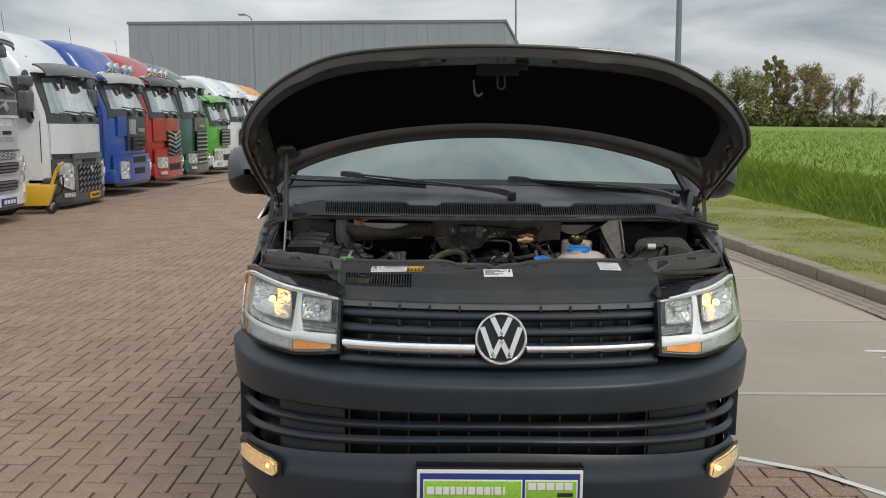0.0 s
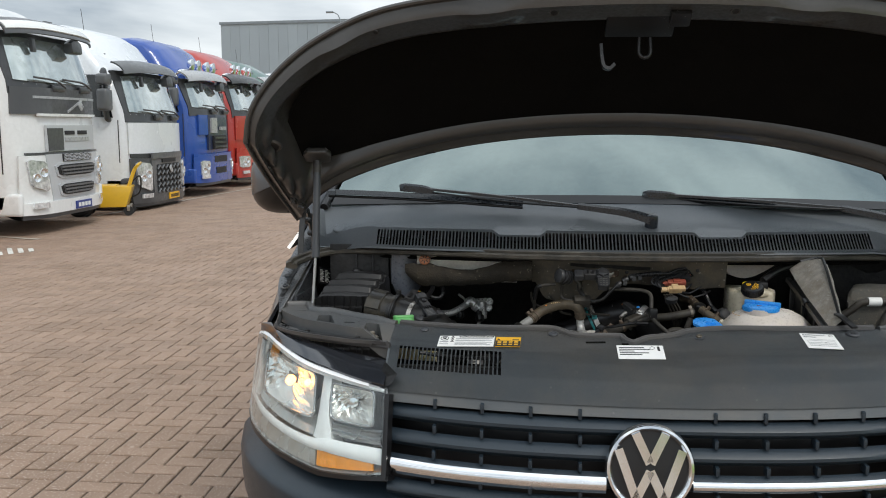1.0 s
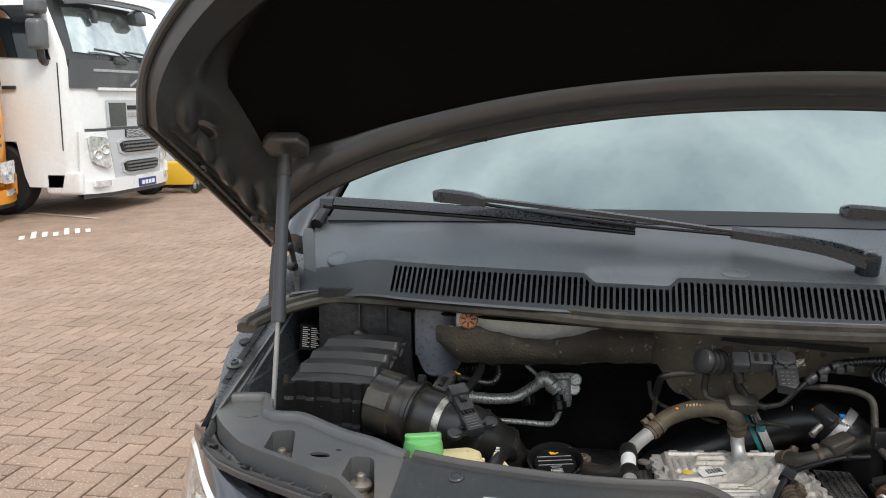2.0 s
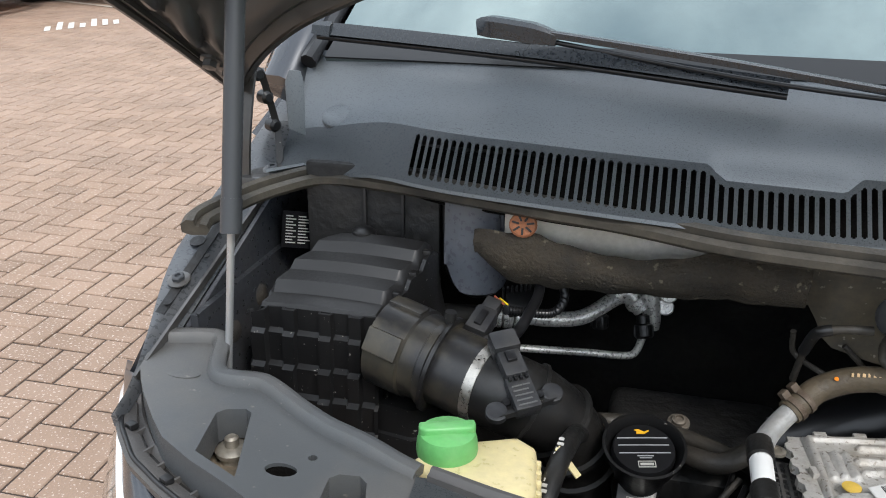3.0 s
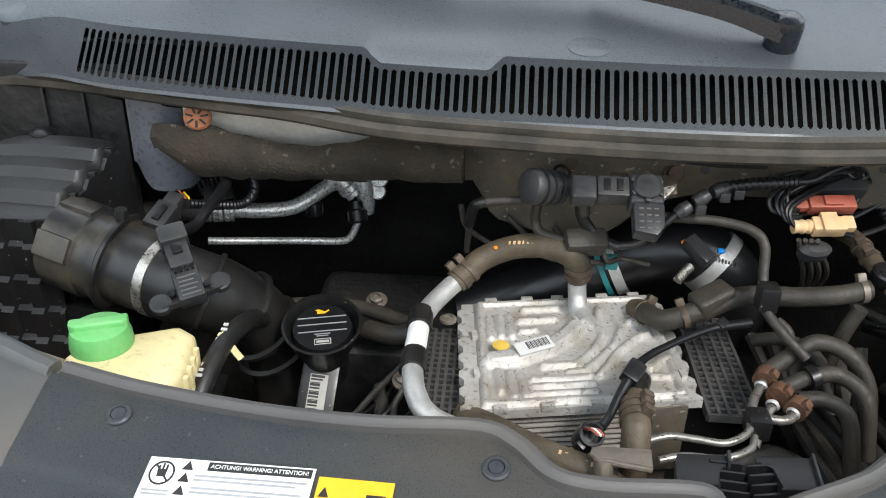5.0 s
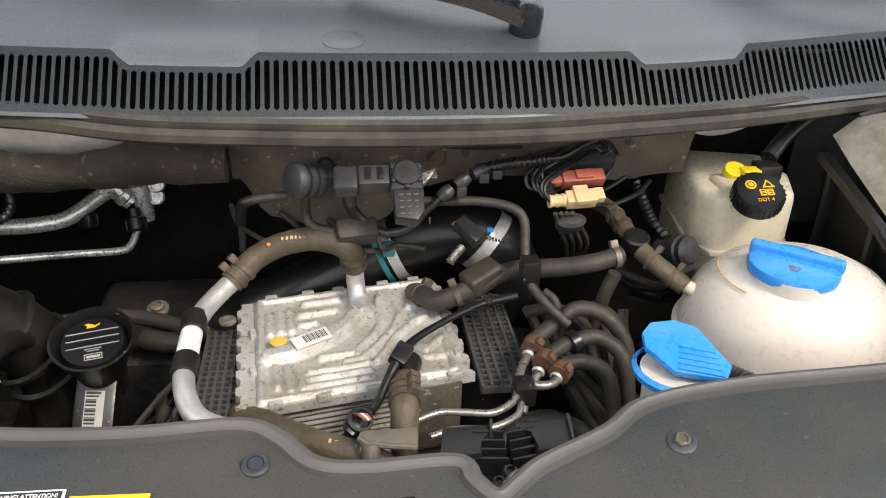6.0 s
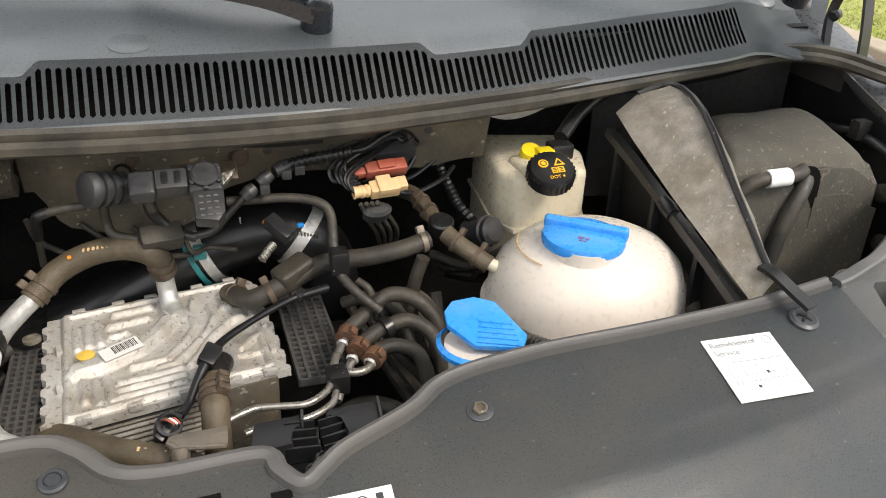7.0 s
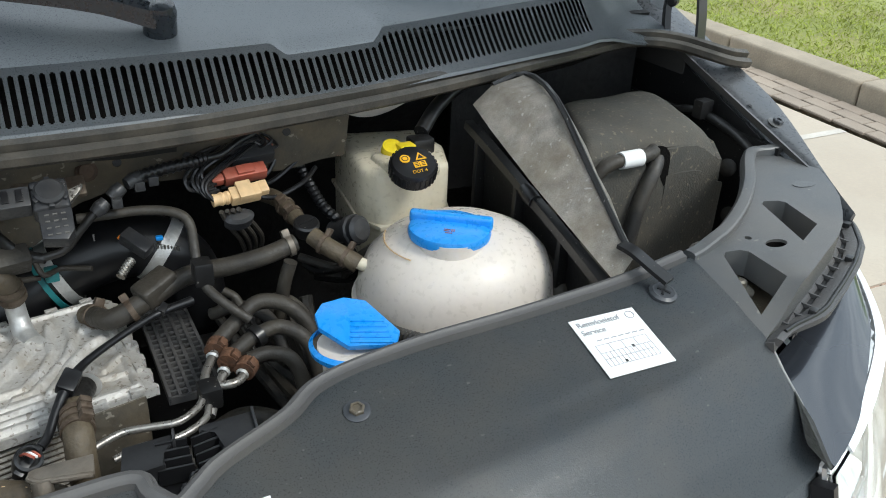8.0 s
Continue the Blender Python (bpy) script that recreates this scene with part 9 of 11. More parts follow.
FELT_TOP = ((-0.560, 1.262), (-0.535, 1.267), (-0.50, 1.2705), (-0.471, 1.2633), (-0.445, 1.2570), (-0.422, 1.2527), (-0.375, 1.2521), (-0.3375, 1.264), (-0.309, 1.276), (-0.27, 1.281), (-0.222, 1.281))
FELT_LOW = ((-0.560, 1.252), (-0.5534, 1.2556), (-0.5374, 1.2345), (-0.5176, 1.2203), (-0.49, 1.2190), (-0.462, 1.222), (-0.42, 1.2235), (-0.379, 1.2277), (-0.335, 1.2310), (-0.2985, 1.2369), (-0.245, 1.2423), (-0.222, 1.2466))
def felt_y(x):
    return curve_at(((-0.56, 0.704), (-0.47, 0.698), (-0.38, 0.690), (-0.30, 0.676), (-0.222, 0.656)), x)
part("bracket_felt", sheet(lambda x, w: (x, felt_y(x) - 0.012 * math.sin(math.pi * w) + 0.004 * w + 0.0035 * noise.noise((x * 38, w * 2.2, 0)), (curve_at(FELT_TOP, x) + 0.003 * noise.noise((x * 60, 4, 0))) * (1 - w) + (curve_at(FELT_LOW, x) + 0.004 * noise.noise((x * 50, 9, 0))) * w),
     lin(-0.558, -0.222, 61), lin(0, 1, 11), 0.010), M_FELT, van, "crumpled brown felt under the scuttle")
part("felt_roll", tube([(x, felt_y(x) + 0.008, curve_at(FELT_LOW, x) + 0.006) for x in lin(-0.545, -0.224, 14)], [0.005, 0.009, 0.010, 0.010, 0.009, 0.009, 0.009, 0.008, 0.008, 0.008, 0.008, 0.007, 0.007, 0.006], seg=10, n=4), M_FELT, van)
def tank_skin(x, w):
    return (x, 0.752 + 0.05 * smooth01((x + 0.56) / 0.03) * smooth01((w - 0.3) / 0.2) - 0.012 * math.sin(math.pi * smooth01((x + 0.60) / 0.06)) , 1.300 - (0.118 - 0.030 * smooth01((-0.572 - x) / 0.02) - 0.02 * smooth01((x + 0.556) / 0.012)) * w)
# tank and step take the darkened copy, shade included in the colour
part("washer_tank", sheet(tank_skin, lin(-0.597, -0.535, 15), lin(0, 1, 11), 0.02), M_MILKSHADE, van, "milky washer tank behind the felt")
part("tank_step", box((-0.588, 0.735, 1.192), (-0.562, 0.76, 1.268), bevel=0.010, seg=4), M_MILKSHADE, van)
part("tank_bulge", sheet(lambda x, w: (x, 0.722 + 0.04 * w - 0.018 * math.sin(math.pi * min(1, w * 0.9)), 1.292 - 0.065 * w), lin(-0.530, -0.262, 21), lin(0, 1, 9), 0.01), M_MILKDIM, van, "milky tank flank stained with dust")
part("tank_edge", tube([(-0.609, 0.758, 1.30), (-0.606, 0.756, 1.24), (-0.600, 0.752, 1.200), (-0.585, 0.750, 1.178), (-0.565, 0.748, 1.172), (-0.545, 0.75, 1.180)], 0.0055, seg=10), M_BLACK, van)
RP = aim((-0.5070, 0.6915, 1.2835), (0.05, -0.9, 0.35)) @ Matrix.Diagonal((0.82, 0.74, 1, 1))
rp = part("rust_plate", lathe(((0.0185, 0), (0.0185, 0.002), (0.016, 0.004), (0.0, 0.005)), RP, seg=20), M_RUSTPLATE, van, "rusty pressed plate with dark slots")
for k in range(7):
    part("plate_slot", box((0.005, -0.0014, 0.003), (0.015, 0.0014, 0.0056), RP @ pose(0, 0, 0, 0, 0, 51.4 * k + 12), 0.0004), M_VOID, rp)
for x in (-0.703, -0.657):
    part("bulkhead_rib", box((x, 0.7405, 1.16), (x + 0.0035, 0.748, 1.30), bevel=0.001), M_LID, van)
# panel coloured near-black for the shade behind the filter box
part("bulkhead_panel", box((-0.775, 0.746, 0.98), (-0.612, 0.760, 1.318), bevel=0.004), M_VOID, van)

vl = part("type_plate", box((-0.0265, -0.0225, 0), (0.0265, 0.0225, 0.001), aim((-0.788, 0.758, 1.226), (0.70, -0.62, 0.30), -14), 0), M_PLATE, van, "black type plate with white print bars")
PLATE = aim((-0.788, 0.758, 1.226), (0.70, -0.62, 0.30), -14)
bm = bmesh.new()
for k in range(10):
    for x0, x1 in ((-0.022, -0.013 + 0.004 * (k % 2)), (-0.006, 0.004 + 0.003 * (k % 3))):
        add_box(bm, (x0, 0.0155 - 0.0036 * k, 0.0008), (x1, 0.0169 - 0.0036 * k, 0.0013), PLATE)
for k in range(4):
    add_box(bm, (0.013, -0.016 + 0.006 * k, 0.0008), (0.0155 + 0.0016 * (k % 2), -0.012 + 0.006 * k, 0.0013), PLATE)
add_lathe(bm, ((0.0036, 0.0008), (0.0036, 0.0013), (0, 0.0013)), PLATE @ pose(0.017, 0.015, 0), seg=14)
part("plate_print", bm, M_PALEINK, vl)["kind"] = "stuff"

# brake fluid reservoir
rs = part("brake_fluid_reservoir", prism(((0.277, 0.655), (0.292, 0.775), (0.398, 0.750), (0.402, 0.685), (0.380, 0.628), (0.292, 0.622)), 1.10, 1.222, None, 0.012, 3), M_RESERVOIR, van, "milky brake fluid reservoir with a black cap")
part("reservoir_seam", prism(((0.274, 0.655), (0.290, 0.778), (0.401, 0.753), (0.405, 0.685), (0.383, 0.625), (0.289, 0.619)), 1.152, 1.158, None, 0.002), M_RESERVOIR, rs)
part("reservoir_head", prism(((0.300, 0.622), (0.298, 0.675), (0.355, 0.685), (0.372, 0.665), (0.368, 0.625), (0.33, 0.612)), 1.208, 1.228, None, 0.008, 3), M_RESERVOIR, rs)
KM = aim((0.3215, 0.607, 1.228), (-0.10, -0.42, 0.9), 10) @ Matrix.Scale(0.88, 4)
bc = part("brake_cap", lathe([(0.0285, -0.006), (0.0295, 0.0), (0.0295, 0.012), (0.027, 0.016), (0.0, 0.0165)], KM, seg=40), M_BLACK_CLEAN, rs, "black cap with yellow symbols")
bm = bmesh.new()
for k in range(28):
    add_box(bm, (0.0285, -0.0014, -0.003), (0.0308, 0.0014, 0.012), KM @ pose(0, 0, 0, 0, 0, k * 360 / 28))
part("cap_knurl", bm, M_BLACK_CLEAN, bc)["kind"] = "stuff"
bm = bmesh.new()
add_lathe(bm, ((0.0066, 0.0162), (0.0066, 0.0172), (0.0, 0.0173)), KM @ pose(-0.0095, 0.0075, 0), seg=18)
add_prism(bm, ((0.003, 0.002), (0.0175, 0.002), (0.010, 0.014)), 0.0162, 0.0172, KM)
for x0, y0, x1, y1 in ((-0.002, -0.010, 0.005, -0.001), (0.006, -0.010, 0.014, -0.001)):
    add_box(bm, (x0, y0, 0.0162), (x1, y1, 0.0172), KM)
part("cap_symbols", bm, M_LABEL_Y, bc)
bm = bmesh.new()
add_lathe(bm, ((0.0044, 0.0168), (0.0044, 0.0177), (0.0034, 0.0177), (0.0034, 0.0168)), KM @ pose(-0.0095, 0.0075, 0), seg=16, cap=False)
add_prism(bm, ((0.0062, 0.0036), (0.0142, 0.0036), (0.010, 0.0105)), 0.0168, 0.0177, KM)
for x in (0.0, 0.0085):
    for k in range(3):
        add_box(bm, (x - 0.0005, -0.0085 + 0.0025 * k, 0.0168), (x + 0.0038, -0.0076 + 0.0025 * k, 0.0177), KM)
part("symbol_lines", bm, M_INK, bc)
text("DOT 4", 0.0066, KM @ pose(0.002, -0.0165, 0.0168), M_LABEL_Y, bc)
part("level_plug", lathe(((0.012, -0.012), (0.0125, 0.0), (0.0115, 0.008), (0, 0.009)), aim((0.324, 0.668, 1.230), (-0.05, -0.4, 0.9)), seg=20), M_YELLOW, rs, "yellow level sensor plug")
part("plug_tab", box((0.327, 0.650, 1.228), (0.348, 0.667, 1.240), bevel=0.003), M_YELLOW, rs)
part("plug_socket", box((0.346, 0.654, 1.224), (0.374, 0.678, 1.243), bevel=0.004), M_BLACK, rs)
part("hose_over", tube([(0.365, 0.675, 1.245), (0.40, 0.705, 1.262), (0.44, 0.730, 1.275), (0.48, 0.75, 1.28)], 0.009), M_BLACK, van)
part("washer_neck", sheet(lambda u, w: (0.26 + 0.16 * u, 0.762 + 0.02 * math.sin(u * 3), 1.295 - 0.055 * w * math.sin(0.4 + 2.4 * u)), lin(0, 1, 15), lin(0, 1, 5), 0.02), M_MILK, van)

# coolant expansion tank
TM = Matrix.Translation((0.336, 0.524, 1.116)) @ Matrix.Diagonal((1.12, 1.12, 1.02, 1))
pr = [(0.03, -0.085), (0.07, -0.070), (0.092, -0.040), (0.0985, -0.006), (0.1025, -0.004), (0.1025, 0.002), (0.0985, 0.004), (0.096, 0.024), (0.088, 0.046), (0.072, 0.064), (0.050, 0.076), (0.026, 0.081), (0.0, 0.082)]
tank = part("expansion_tank", lathe(pr, TM @ Matrix.Diagonal((1.0, 0.88, 1.0, 1)), seg=56), M_MILK, van, "round milky coolant expansion tank with a blue cap")
part("tank_neck", lathe(((0.036, 0.0), (0.036, 0.018)), aim((0.3155, 0.503, 1.184), (-0.02, -0.04, 1)), seg=30), M_MILK, tank)
TC = aim((0.3155, 0.507, 1.2025), (-0.02, -0.02, 1), 7) @ Matrix.Diagonal((1.06, 0.98, 0.9, 1))
tcap = part("blue_cap", lathe(((0.0395, -0.008), (0.0405, -0.002), (0.0390, 0.003), (0.033, 0.006), (0.0, 0.007)), TC, seg=40), M_BLUE, tank, "blue screw cap")
part("cap_grip", box((-0.041, 0.004, -0.002), (0.041, 0.0140, 0.0155), TC, 0.006, 3), M_BLUE, tcap)
bm = bars([(-0.003, -0.0178, 0.003, -0.0170), (-0.003, -0.0145, 0.003, -0.0137), (0.0045, -0.018, 0.0053, -0.013), (0.0065, -0.018, 0.0073, -0.013), (-0.001, -0.022, 0.006, -0.0212)], 0.0076)
bm.transform(TC)
part("cap_print", bm, M_RED, tcap)
bm = bmesh.new()
for k in range(9):
    a = radians(150 + 7 * k)
    add_box(bm, (-0.0006, -0.006, -0.0005), (0.0006, 0.006 if k % 2 else 0.001, 0.0008), Matrix.Translation((0.336 + 0.080 * math.cos(a), 0.524 + 0.070 * math.sin(a), 1.1835)) @ pose(0, 0, 0, 0, -25, math.degrees(a)))
part("tank_ticks", bm, M_TAN, tank)
part("tank_ear", box((0.421, 0.532, 1.122), (0.438, 0.554, 1.128), bevel=0.002), M_MILK, tank)
part("tank_hose", tube([(0.436, 0.540, 1.15), (0.440, 0.51, 1.14), (0.436, 0.475, 1.12), (0.430, 0.455, 1.06)], 0.0145, seg=14), M_GREYHOSE, van)
part("tank_cable", tube([(0.222, 0.520, 1.12), (0.225, 0.490, 1.125), (0.232, 0.455, 1.128), (0.243, 0.415, 1.140), (0.255, 0.398, 1.142)], 0.0062, wave=0.0012, seg=9), M_RUBBER, van)
# washer filler
wf = part("washer_filler", lathe(((0.028, -0.06), (0.030, -0.004), (0.034, 0.0), (0.034, 0.006), (0.0, 0.007)), pose(0.172, 0.412, 1.152), seg=26), M_MILK, van, "washer filler neck with a blue flap")
flap = part("blue_flap", prism(((-0.036, 0.014), (-0.030, 0.028), (-0.010, 0.036), (0.010, 0.032), (0.040, -0.006), (0.036, -0.022), (-0.006, -0.024), (-0.032, -0.002)), 0.0, 0.007, aim((0.173, 0.415, 1.170), (-0.08, -0.25, 1), -4), 0.0025), M_BLUE, wf)
for k in range(5):
    part("flap_rib", box((-0.004, -0.021 + 0.0062 * k, 0.006), (0.034 - 0.002 * k, -0.0185 + 0.0062 * k, 0.0085), aim((0.173, 0.415, 1.170), (-0.08, -0.25, 1), -4), 0.0008), M_BLUE, flap)
part("flap_rim", lathe(((0.036, 0), (0.037, 0.005), (0.033, 0.008)), pose(0.168, 0.414, 1.154), seg=30, cap=False), M_BLUE, wf)

# foil-faced divider and its dark rail
F0, FA, FB, FC, FD, FE = (Vector(p) for p in ((0.424, 0.660, 1.276), (0.452, 0.664, 1.296), (0.496, 0.662, 1.306), (0.478, 0.572, 1.304), (0.4555, 0.394, 1.200), (0.4287, 0.385, 1.180)))
bm = bmesh.new()
top = [bm.verts.new(p) for p in (F0, FA, FB, FC, FD, FE)]
back = [bm.verts.new(p + Vector((0.008, 0.0, -0.004))) for p in (F0, FA, FB, FC, FD, FE)]
bm.faces.new(top)
bm.faces.new(back[::-1])
for k in range(6):
    bm.faces.new((top[k], back[k], back[(k + 1) % 6], top[(k + 1) % 6]))
bmesh.ops.triangulate(bm, faces=[f for f in bm.faces if len(f.verts) > 4])
bmesh.ops.subdivide_edges(bm, edges=list(bm.edges), cuts=5, use_grid_fill=True)
for v in bm.verts:
    v.co += Vector((0.0035, 0.0, 0.0035)) * noise.noise(v.co * 26)
part("heat_shield", bm, M_FOIL, van, "embossed silver foil heat shield")
part("shield_edge", tube([FA, FB, FC, FC.lerp(FD, 0.5), FD], 0.0035, seg=8, n=3), M_BLACK, van)
part("shield_rail", tube([(0.4245, 0.668, 1.250), (0.426, 0.58, 1.226), (0.426, 0.46, 1.192), (0.424, 0.390, 1.172)], 0.0052, shape=((-1, -1), (1, -1), (1, 1), (-1, 1))), M_BLACK, van)
part("shield_wall", sheet(lambda y, w: (0.436 + 0.012 * w, y, 1.172 + 0.28 * (y - 0.39) - 0.004 - 0.22 * w), lin(0.39, 0.67, 9), (0, 0.5, 1), 0.005), M_BLACK, van)
for y in (0.47, 0.56, 0.65):
    part("wall_rib", box((0.426, y - 0.004, 1.06), (0.440, y + 0.004, 1.165 + 0.28 * (y - 0.40)), bevel=0.002), M_BLACK, van)
part("rail_joint", lathe(((0.008, -0.012), (0.0095, 0.0), (0.008, 0.012)), along((0.426, 0.530, 1.212), (0.426, 0.46, 1.192))), M_BLACK, van)

# battery under its felt hood
def hood(u, v):
    x = 0.545 + 0.075 * v + (0.218 - 0.028 * v) * u
    edge = smooth01((0.07 - min(v, 1 - v)) / 0.07) ** 2 + smooth01((0.06 - min(u, 1 - u)) / 0.06) ** 2
    droop = 0.026 * smooth01((u - 0.70) / 0.30) ** 2 + 0.012 * smooth01((0.18 - v) / 0.18) ** 2 + 0.016 * smooth01((v - 0.78) / 0.22) ** 2
    return (x, 0.592 + 0.172 * v + 0.010 * math.sin(math.pi * v) * u, 1.232 - droop + 0.006 * math.sin(math.pi * v) * math.sin(math.pi * u) - 0.010 * min(1.4, edge) + 0.0012 * math.sin(13 * u + 7 * v))
batt = part("battery_hood", sheet(hood, (0, 0.015, 0.03, 0.06, *lin(0.12, 0.88, 14), 0.94, 0.97, 0.985, 1), (0, 0.02, 0.04, 0.07, *lin(0.14, 0.86, 9), 0.93, 0.97, 1), 0.006), M_HOOD, van, "dusty felt hood over the battery")
part("hood_front", sheet(lambda u, w: Vector(hood(u, 0)) + Vector((0.004 * w, -0.003 * math.sin(math.pi * w) - 0.006 * w + 0.0015 * math.sin(9 * u + 4 * w), -0.26 * w)), lin(0, 1, 15), lin(0, 1, 9), 0.006), M_HOOD, batt)
part("hood_side", sheet(lambda v, w: Vector(hood(1, v)) + Vector((0.004 * w, 0.0, -0.26 * w)), lin(0, 1, 9), lin(0, 1, 5), 0.006), M_HOOD, batt)
part("hood_fold", sheet(lambda u, w: Vector(hood(u, 0)) + Vector((0.003 * u, -0.007, -0.030 - 0.012 * (1 - u) - 0.14 * w)), lin(0.56, 1.012, 11), (0, 0.5, 1), 0.0035), M_HOOD, batt)
NM = aim((0.653, 0.5855, 1.196), (0, -1, 0.04))
# black shape laid on the felt as the dark inside the notch
part("hood_notch", prism([(0.0185 * math.cos(a), 0.022 * math.sin(a)) for a in lin(0, math.pi, 13)] + [(-0.015, -0.012), (0.004, -0.016), (0.014, -0.034), (0.0185, -0.030)], 0, 0.0025, NM), M_LINER_SHADE, batt)
cab = part("battery_cable", tube([(0.480, 0.605, 1.125), (0.520, 0.594, 1.160), (0.5554, 0.585, 1.1895), (0.571, 0.582, 1.2045), (0.590, 0.580, 1.2095), (0.620, 0.580, 1.2095), (0.642, 0.585, 1.2105), (0.655, 0.60, 1.208)], 0.0088, seg=14), M_GREYHOSE, van)
part("cable_tag", tube([(0.5885, 0.580, 1.2093), (0.619, 0.580, 1.2096)], 0.0110, seg=16), M_WHITE, cab, "white cable tag")
part("battery_cable", tube([(0.657, 0.604, 1.203), (0.653, 0.588, 1.198), (0.6394, 0.577, 1.1826), (0.6278, 0.574, 1.1587), (0.618, 0.572, 1.1297), (0.611, 0.569, 1.0957), (0.605, 0.569, 1.04)], 0.0100, seg=14), M_RUBBER, van)
part("bay_pipe", tube([(0.640, 0.478, 1.118), (0.652, 0.470, 1.128), (0.672, 0.462, 1.134), (0.70, 0.45, 1.128)], 0.013, seg=14), M_GREYHOSE, van)
part("bay_bolt", lathe(((0.012, 0), (0.014, 0.012), (0.008, 0.018), (0, 0.02)), aim((0.640, 0.474, 1.118), (-0.4, -0.2, 0.8)), seg=14), M_STEEL, van)
part("bay_loom", tube([(0.80, 0.75, 1.20), (0.815, 0.69, 1.21), (0.822, 0.62, 1.195), (0.812, 0.56, 1.17), (0.80, 0.50, 1.13)], 0.007, seg=10), M_BLACK, van)
part("loom_clip", box((0.800, 0.672, 1.205), (0.822, 0.690, 1.232), bevel=0.003), M_BLACK, van)
# felt sheet coloured near-black for the shade in the rear corner
part("rear_felt_shade", sheet(lambda x, w: (x, 0.86 + 0.01 * math.sin(20 * x), 1.30 - 0.22 * w), lin(0.50, 0.82, 11), lin(0, 1, 5), 0.01), M_VOID, van)

# engine block and lower parts; the cover's near-black carries the shade of the gaps
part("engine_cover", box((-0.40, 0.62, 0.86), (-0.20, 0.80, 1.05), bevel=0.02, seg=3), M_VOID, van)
part("engine_block", box((-0.42, 0.42, 0.66), (0.16, 0.80, 0.96), bevel=0.03, seg=3), M_BLACK, van)
for k, pts in enumerate((((-0.44, 0.68, 1.06), (-0.36, 0.70, 1.055), (-0.28, 0.66, 1.06), (-0.22, 0.60, 1.07)), ((-0.32, 0.62, 1.075), (-0.285, 0.605, 1.08), (-0.255, 0.62, 1.088)), ((-0.30, 0.58, 1.03), (-0.29, 0.52, 1.02), (-0.27, 0.46, 1.03)),
                         ((-0.34, 0.54, 0.98), (-0.31, 0.50, 1.00), (-0.29, 0.44, 1.01)), ((0.05, 0.45, 1.02), (0.10, 0.43, 1.03), (0.14, 0.40, 1.02)), ((0.03, 0.50, 1.0), (0.09, 0.52, 1.02), (0.15, 0.50, 1.0)))):
    part("engine_hose", tube(pts, (0.009, 0.011, 0.008, 0.008, 0.01, 0.012)[k]), M_GREYHOSE if k < 2 else M_RUBBER, van)
for k in range(6):
    part("block_fin", box((-0.29 + 0.012 * k, 0.45, 0.95), (-0.284 + 0.012 * k, 0.60, 1.0), bevel=0), M_BLACK, van)
# dim hoses and wires in the gaps between the larger parts
dim = random.Random(77)
def dim_run(name, p, q, r, material, sag=0.02, spread=0.012):
    p, q = Vector(p), Vector(q)
    mid = [p.lerp(q, f) + Vector((dim.uniform(-spread, spread), dim.uniform(-spread, spread), -sag * math.sin(math.pi * f) + dim.uniform(-0.004, 0.004))) for f in (0.33, 0.66)]
    part(name, tube([p, *mid, q], r, seg=8), material, van)
for k in range(6):
    dim_run("bay_hose", (0.10 + 0.018 * k, 0.66 - 0.012 * k, 1.07 + 0.006 * k), (0.15 + 0.014 * k, 0.44 + 0.006 * k, 1.02), 0.006 + 0.001 * (k % 3), (M_RUBBER, M_GREYHOSE)[k % 2])
for k in range(5):
    dim_run("bay_wire", (0.085 + 0.016 * k, 0.650, 1.235 - 0.006 * k), (0.150 + 0.022 * k, 0.690, 1.262 - 0.012 * k), 0.0028, M_BLACK_CLEAN, 0.012, 0.008)
for k in range(5):
    dim_run("bay_wire", (-0.250 - 0.004 * k, 0.560 + 0.016 * k, 1.075 - 0.004 * k), (-0.300 - 0.012 * k, 0.470 + 0.01 * k, 1.03), 0.0034, (M_BLACK, M_RUBBER)[k % 2], 0.014)
for k in range(4):
    dim_run("bay_wire", (-0.225 + 0.05 * k, 0.672, 1.205 - 0.01 * k), (-0.170 + 0.05 * k, 0.662, 1.150), 0.0030, M_GREYHOSE, 0.01)
for k in range(4):
    dim_run("bay_hose", (0.265 + 0.012 * k, 0.590 + 0.012 * k, 1.150 - 0.012 * k), (0.215 + 0.006 * k, 0.690, 1.10 - 0.01 * k), 0.0055, (M_RUBBER, M_BLACK)[k % 2])


# ---- parked trucks ----
def truck_paint(name, c, rough=0.3):
    return mat(name, c, rough, 0.0, 0.05, 0.6, 20.0, coat=0.5, dirt=tuple(v * 0.75 + 0.03 for v in c), dirt_amt=0.25, dirt_scale=1.2)


T_WHITE = truck_paint("white_truck_paint", (0.74, 0.77, 0.80))
T_CREAM = truck_paint("pearl_white_truck_paint", (0.78, 0.79, 0.78))
T_BLUE = truck_paint("blue_truck_paint", (0.018, 0.075, 0.34))
T_RED = truck_paint("red_truck_paint", (0.42, 0.035, 0.025))
T_GREEN = truck_paint("dark_green_truck_paint", (0.030, 0.115, 0.080))
T_LIME = truck_paint("light_green_truck_paint", (0.10, 0.40, 0.05))
T_ORANGE = truck_paint("orange_truck_paint", (0.78, 0.30, 0.01))
T_GREY = truck_paint("grey_truck_plastic", (0.10, 0.105, 0.11), 0.5)
T_DARK = truck_paint("dark_truck_plastic", (0.030, 0.032, 0.035), 0.5)
T_SILVER = truck_paint("silver_truck_trim", (0.36, 0.37, 0.38), 0.35)
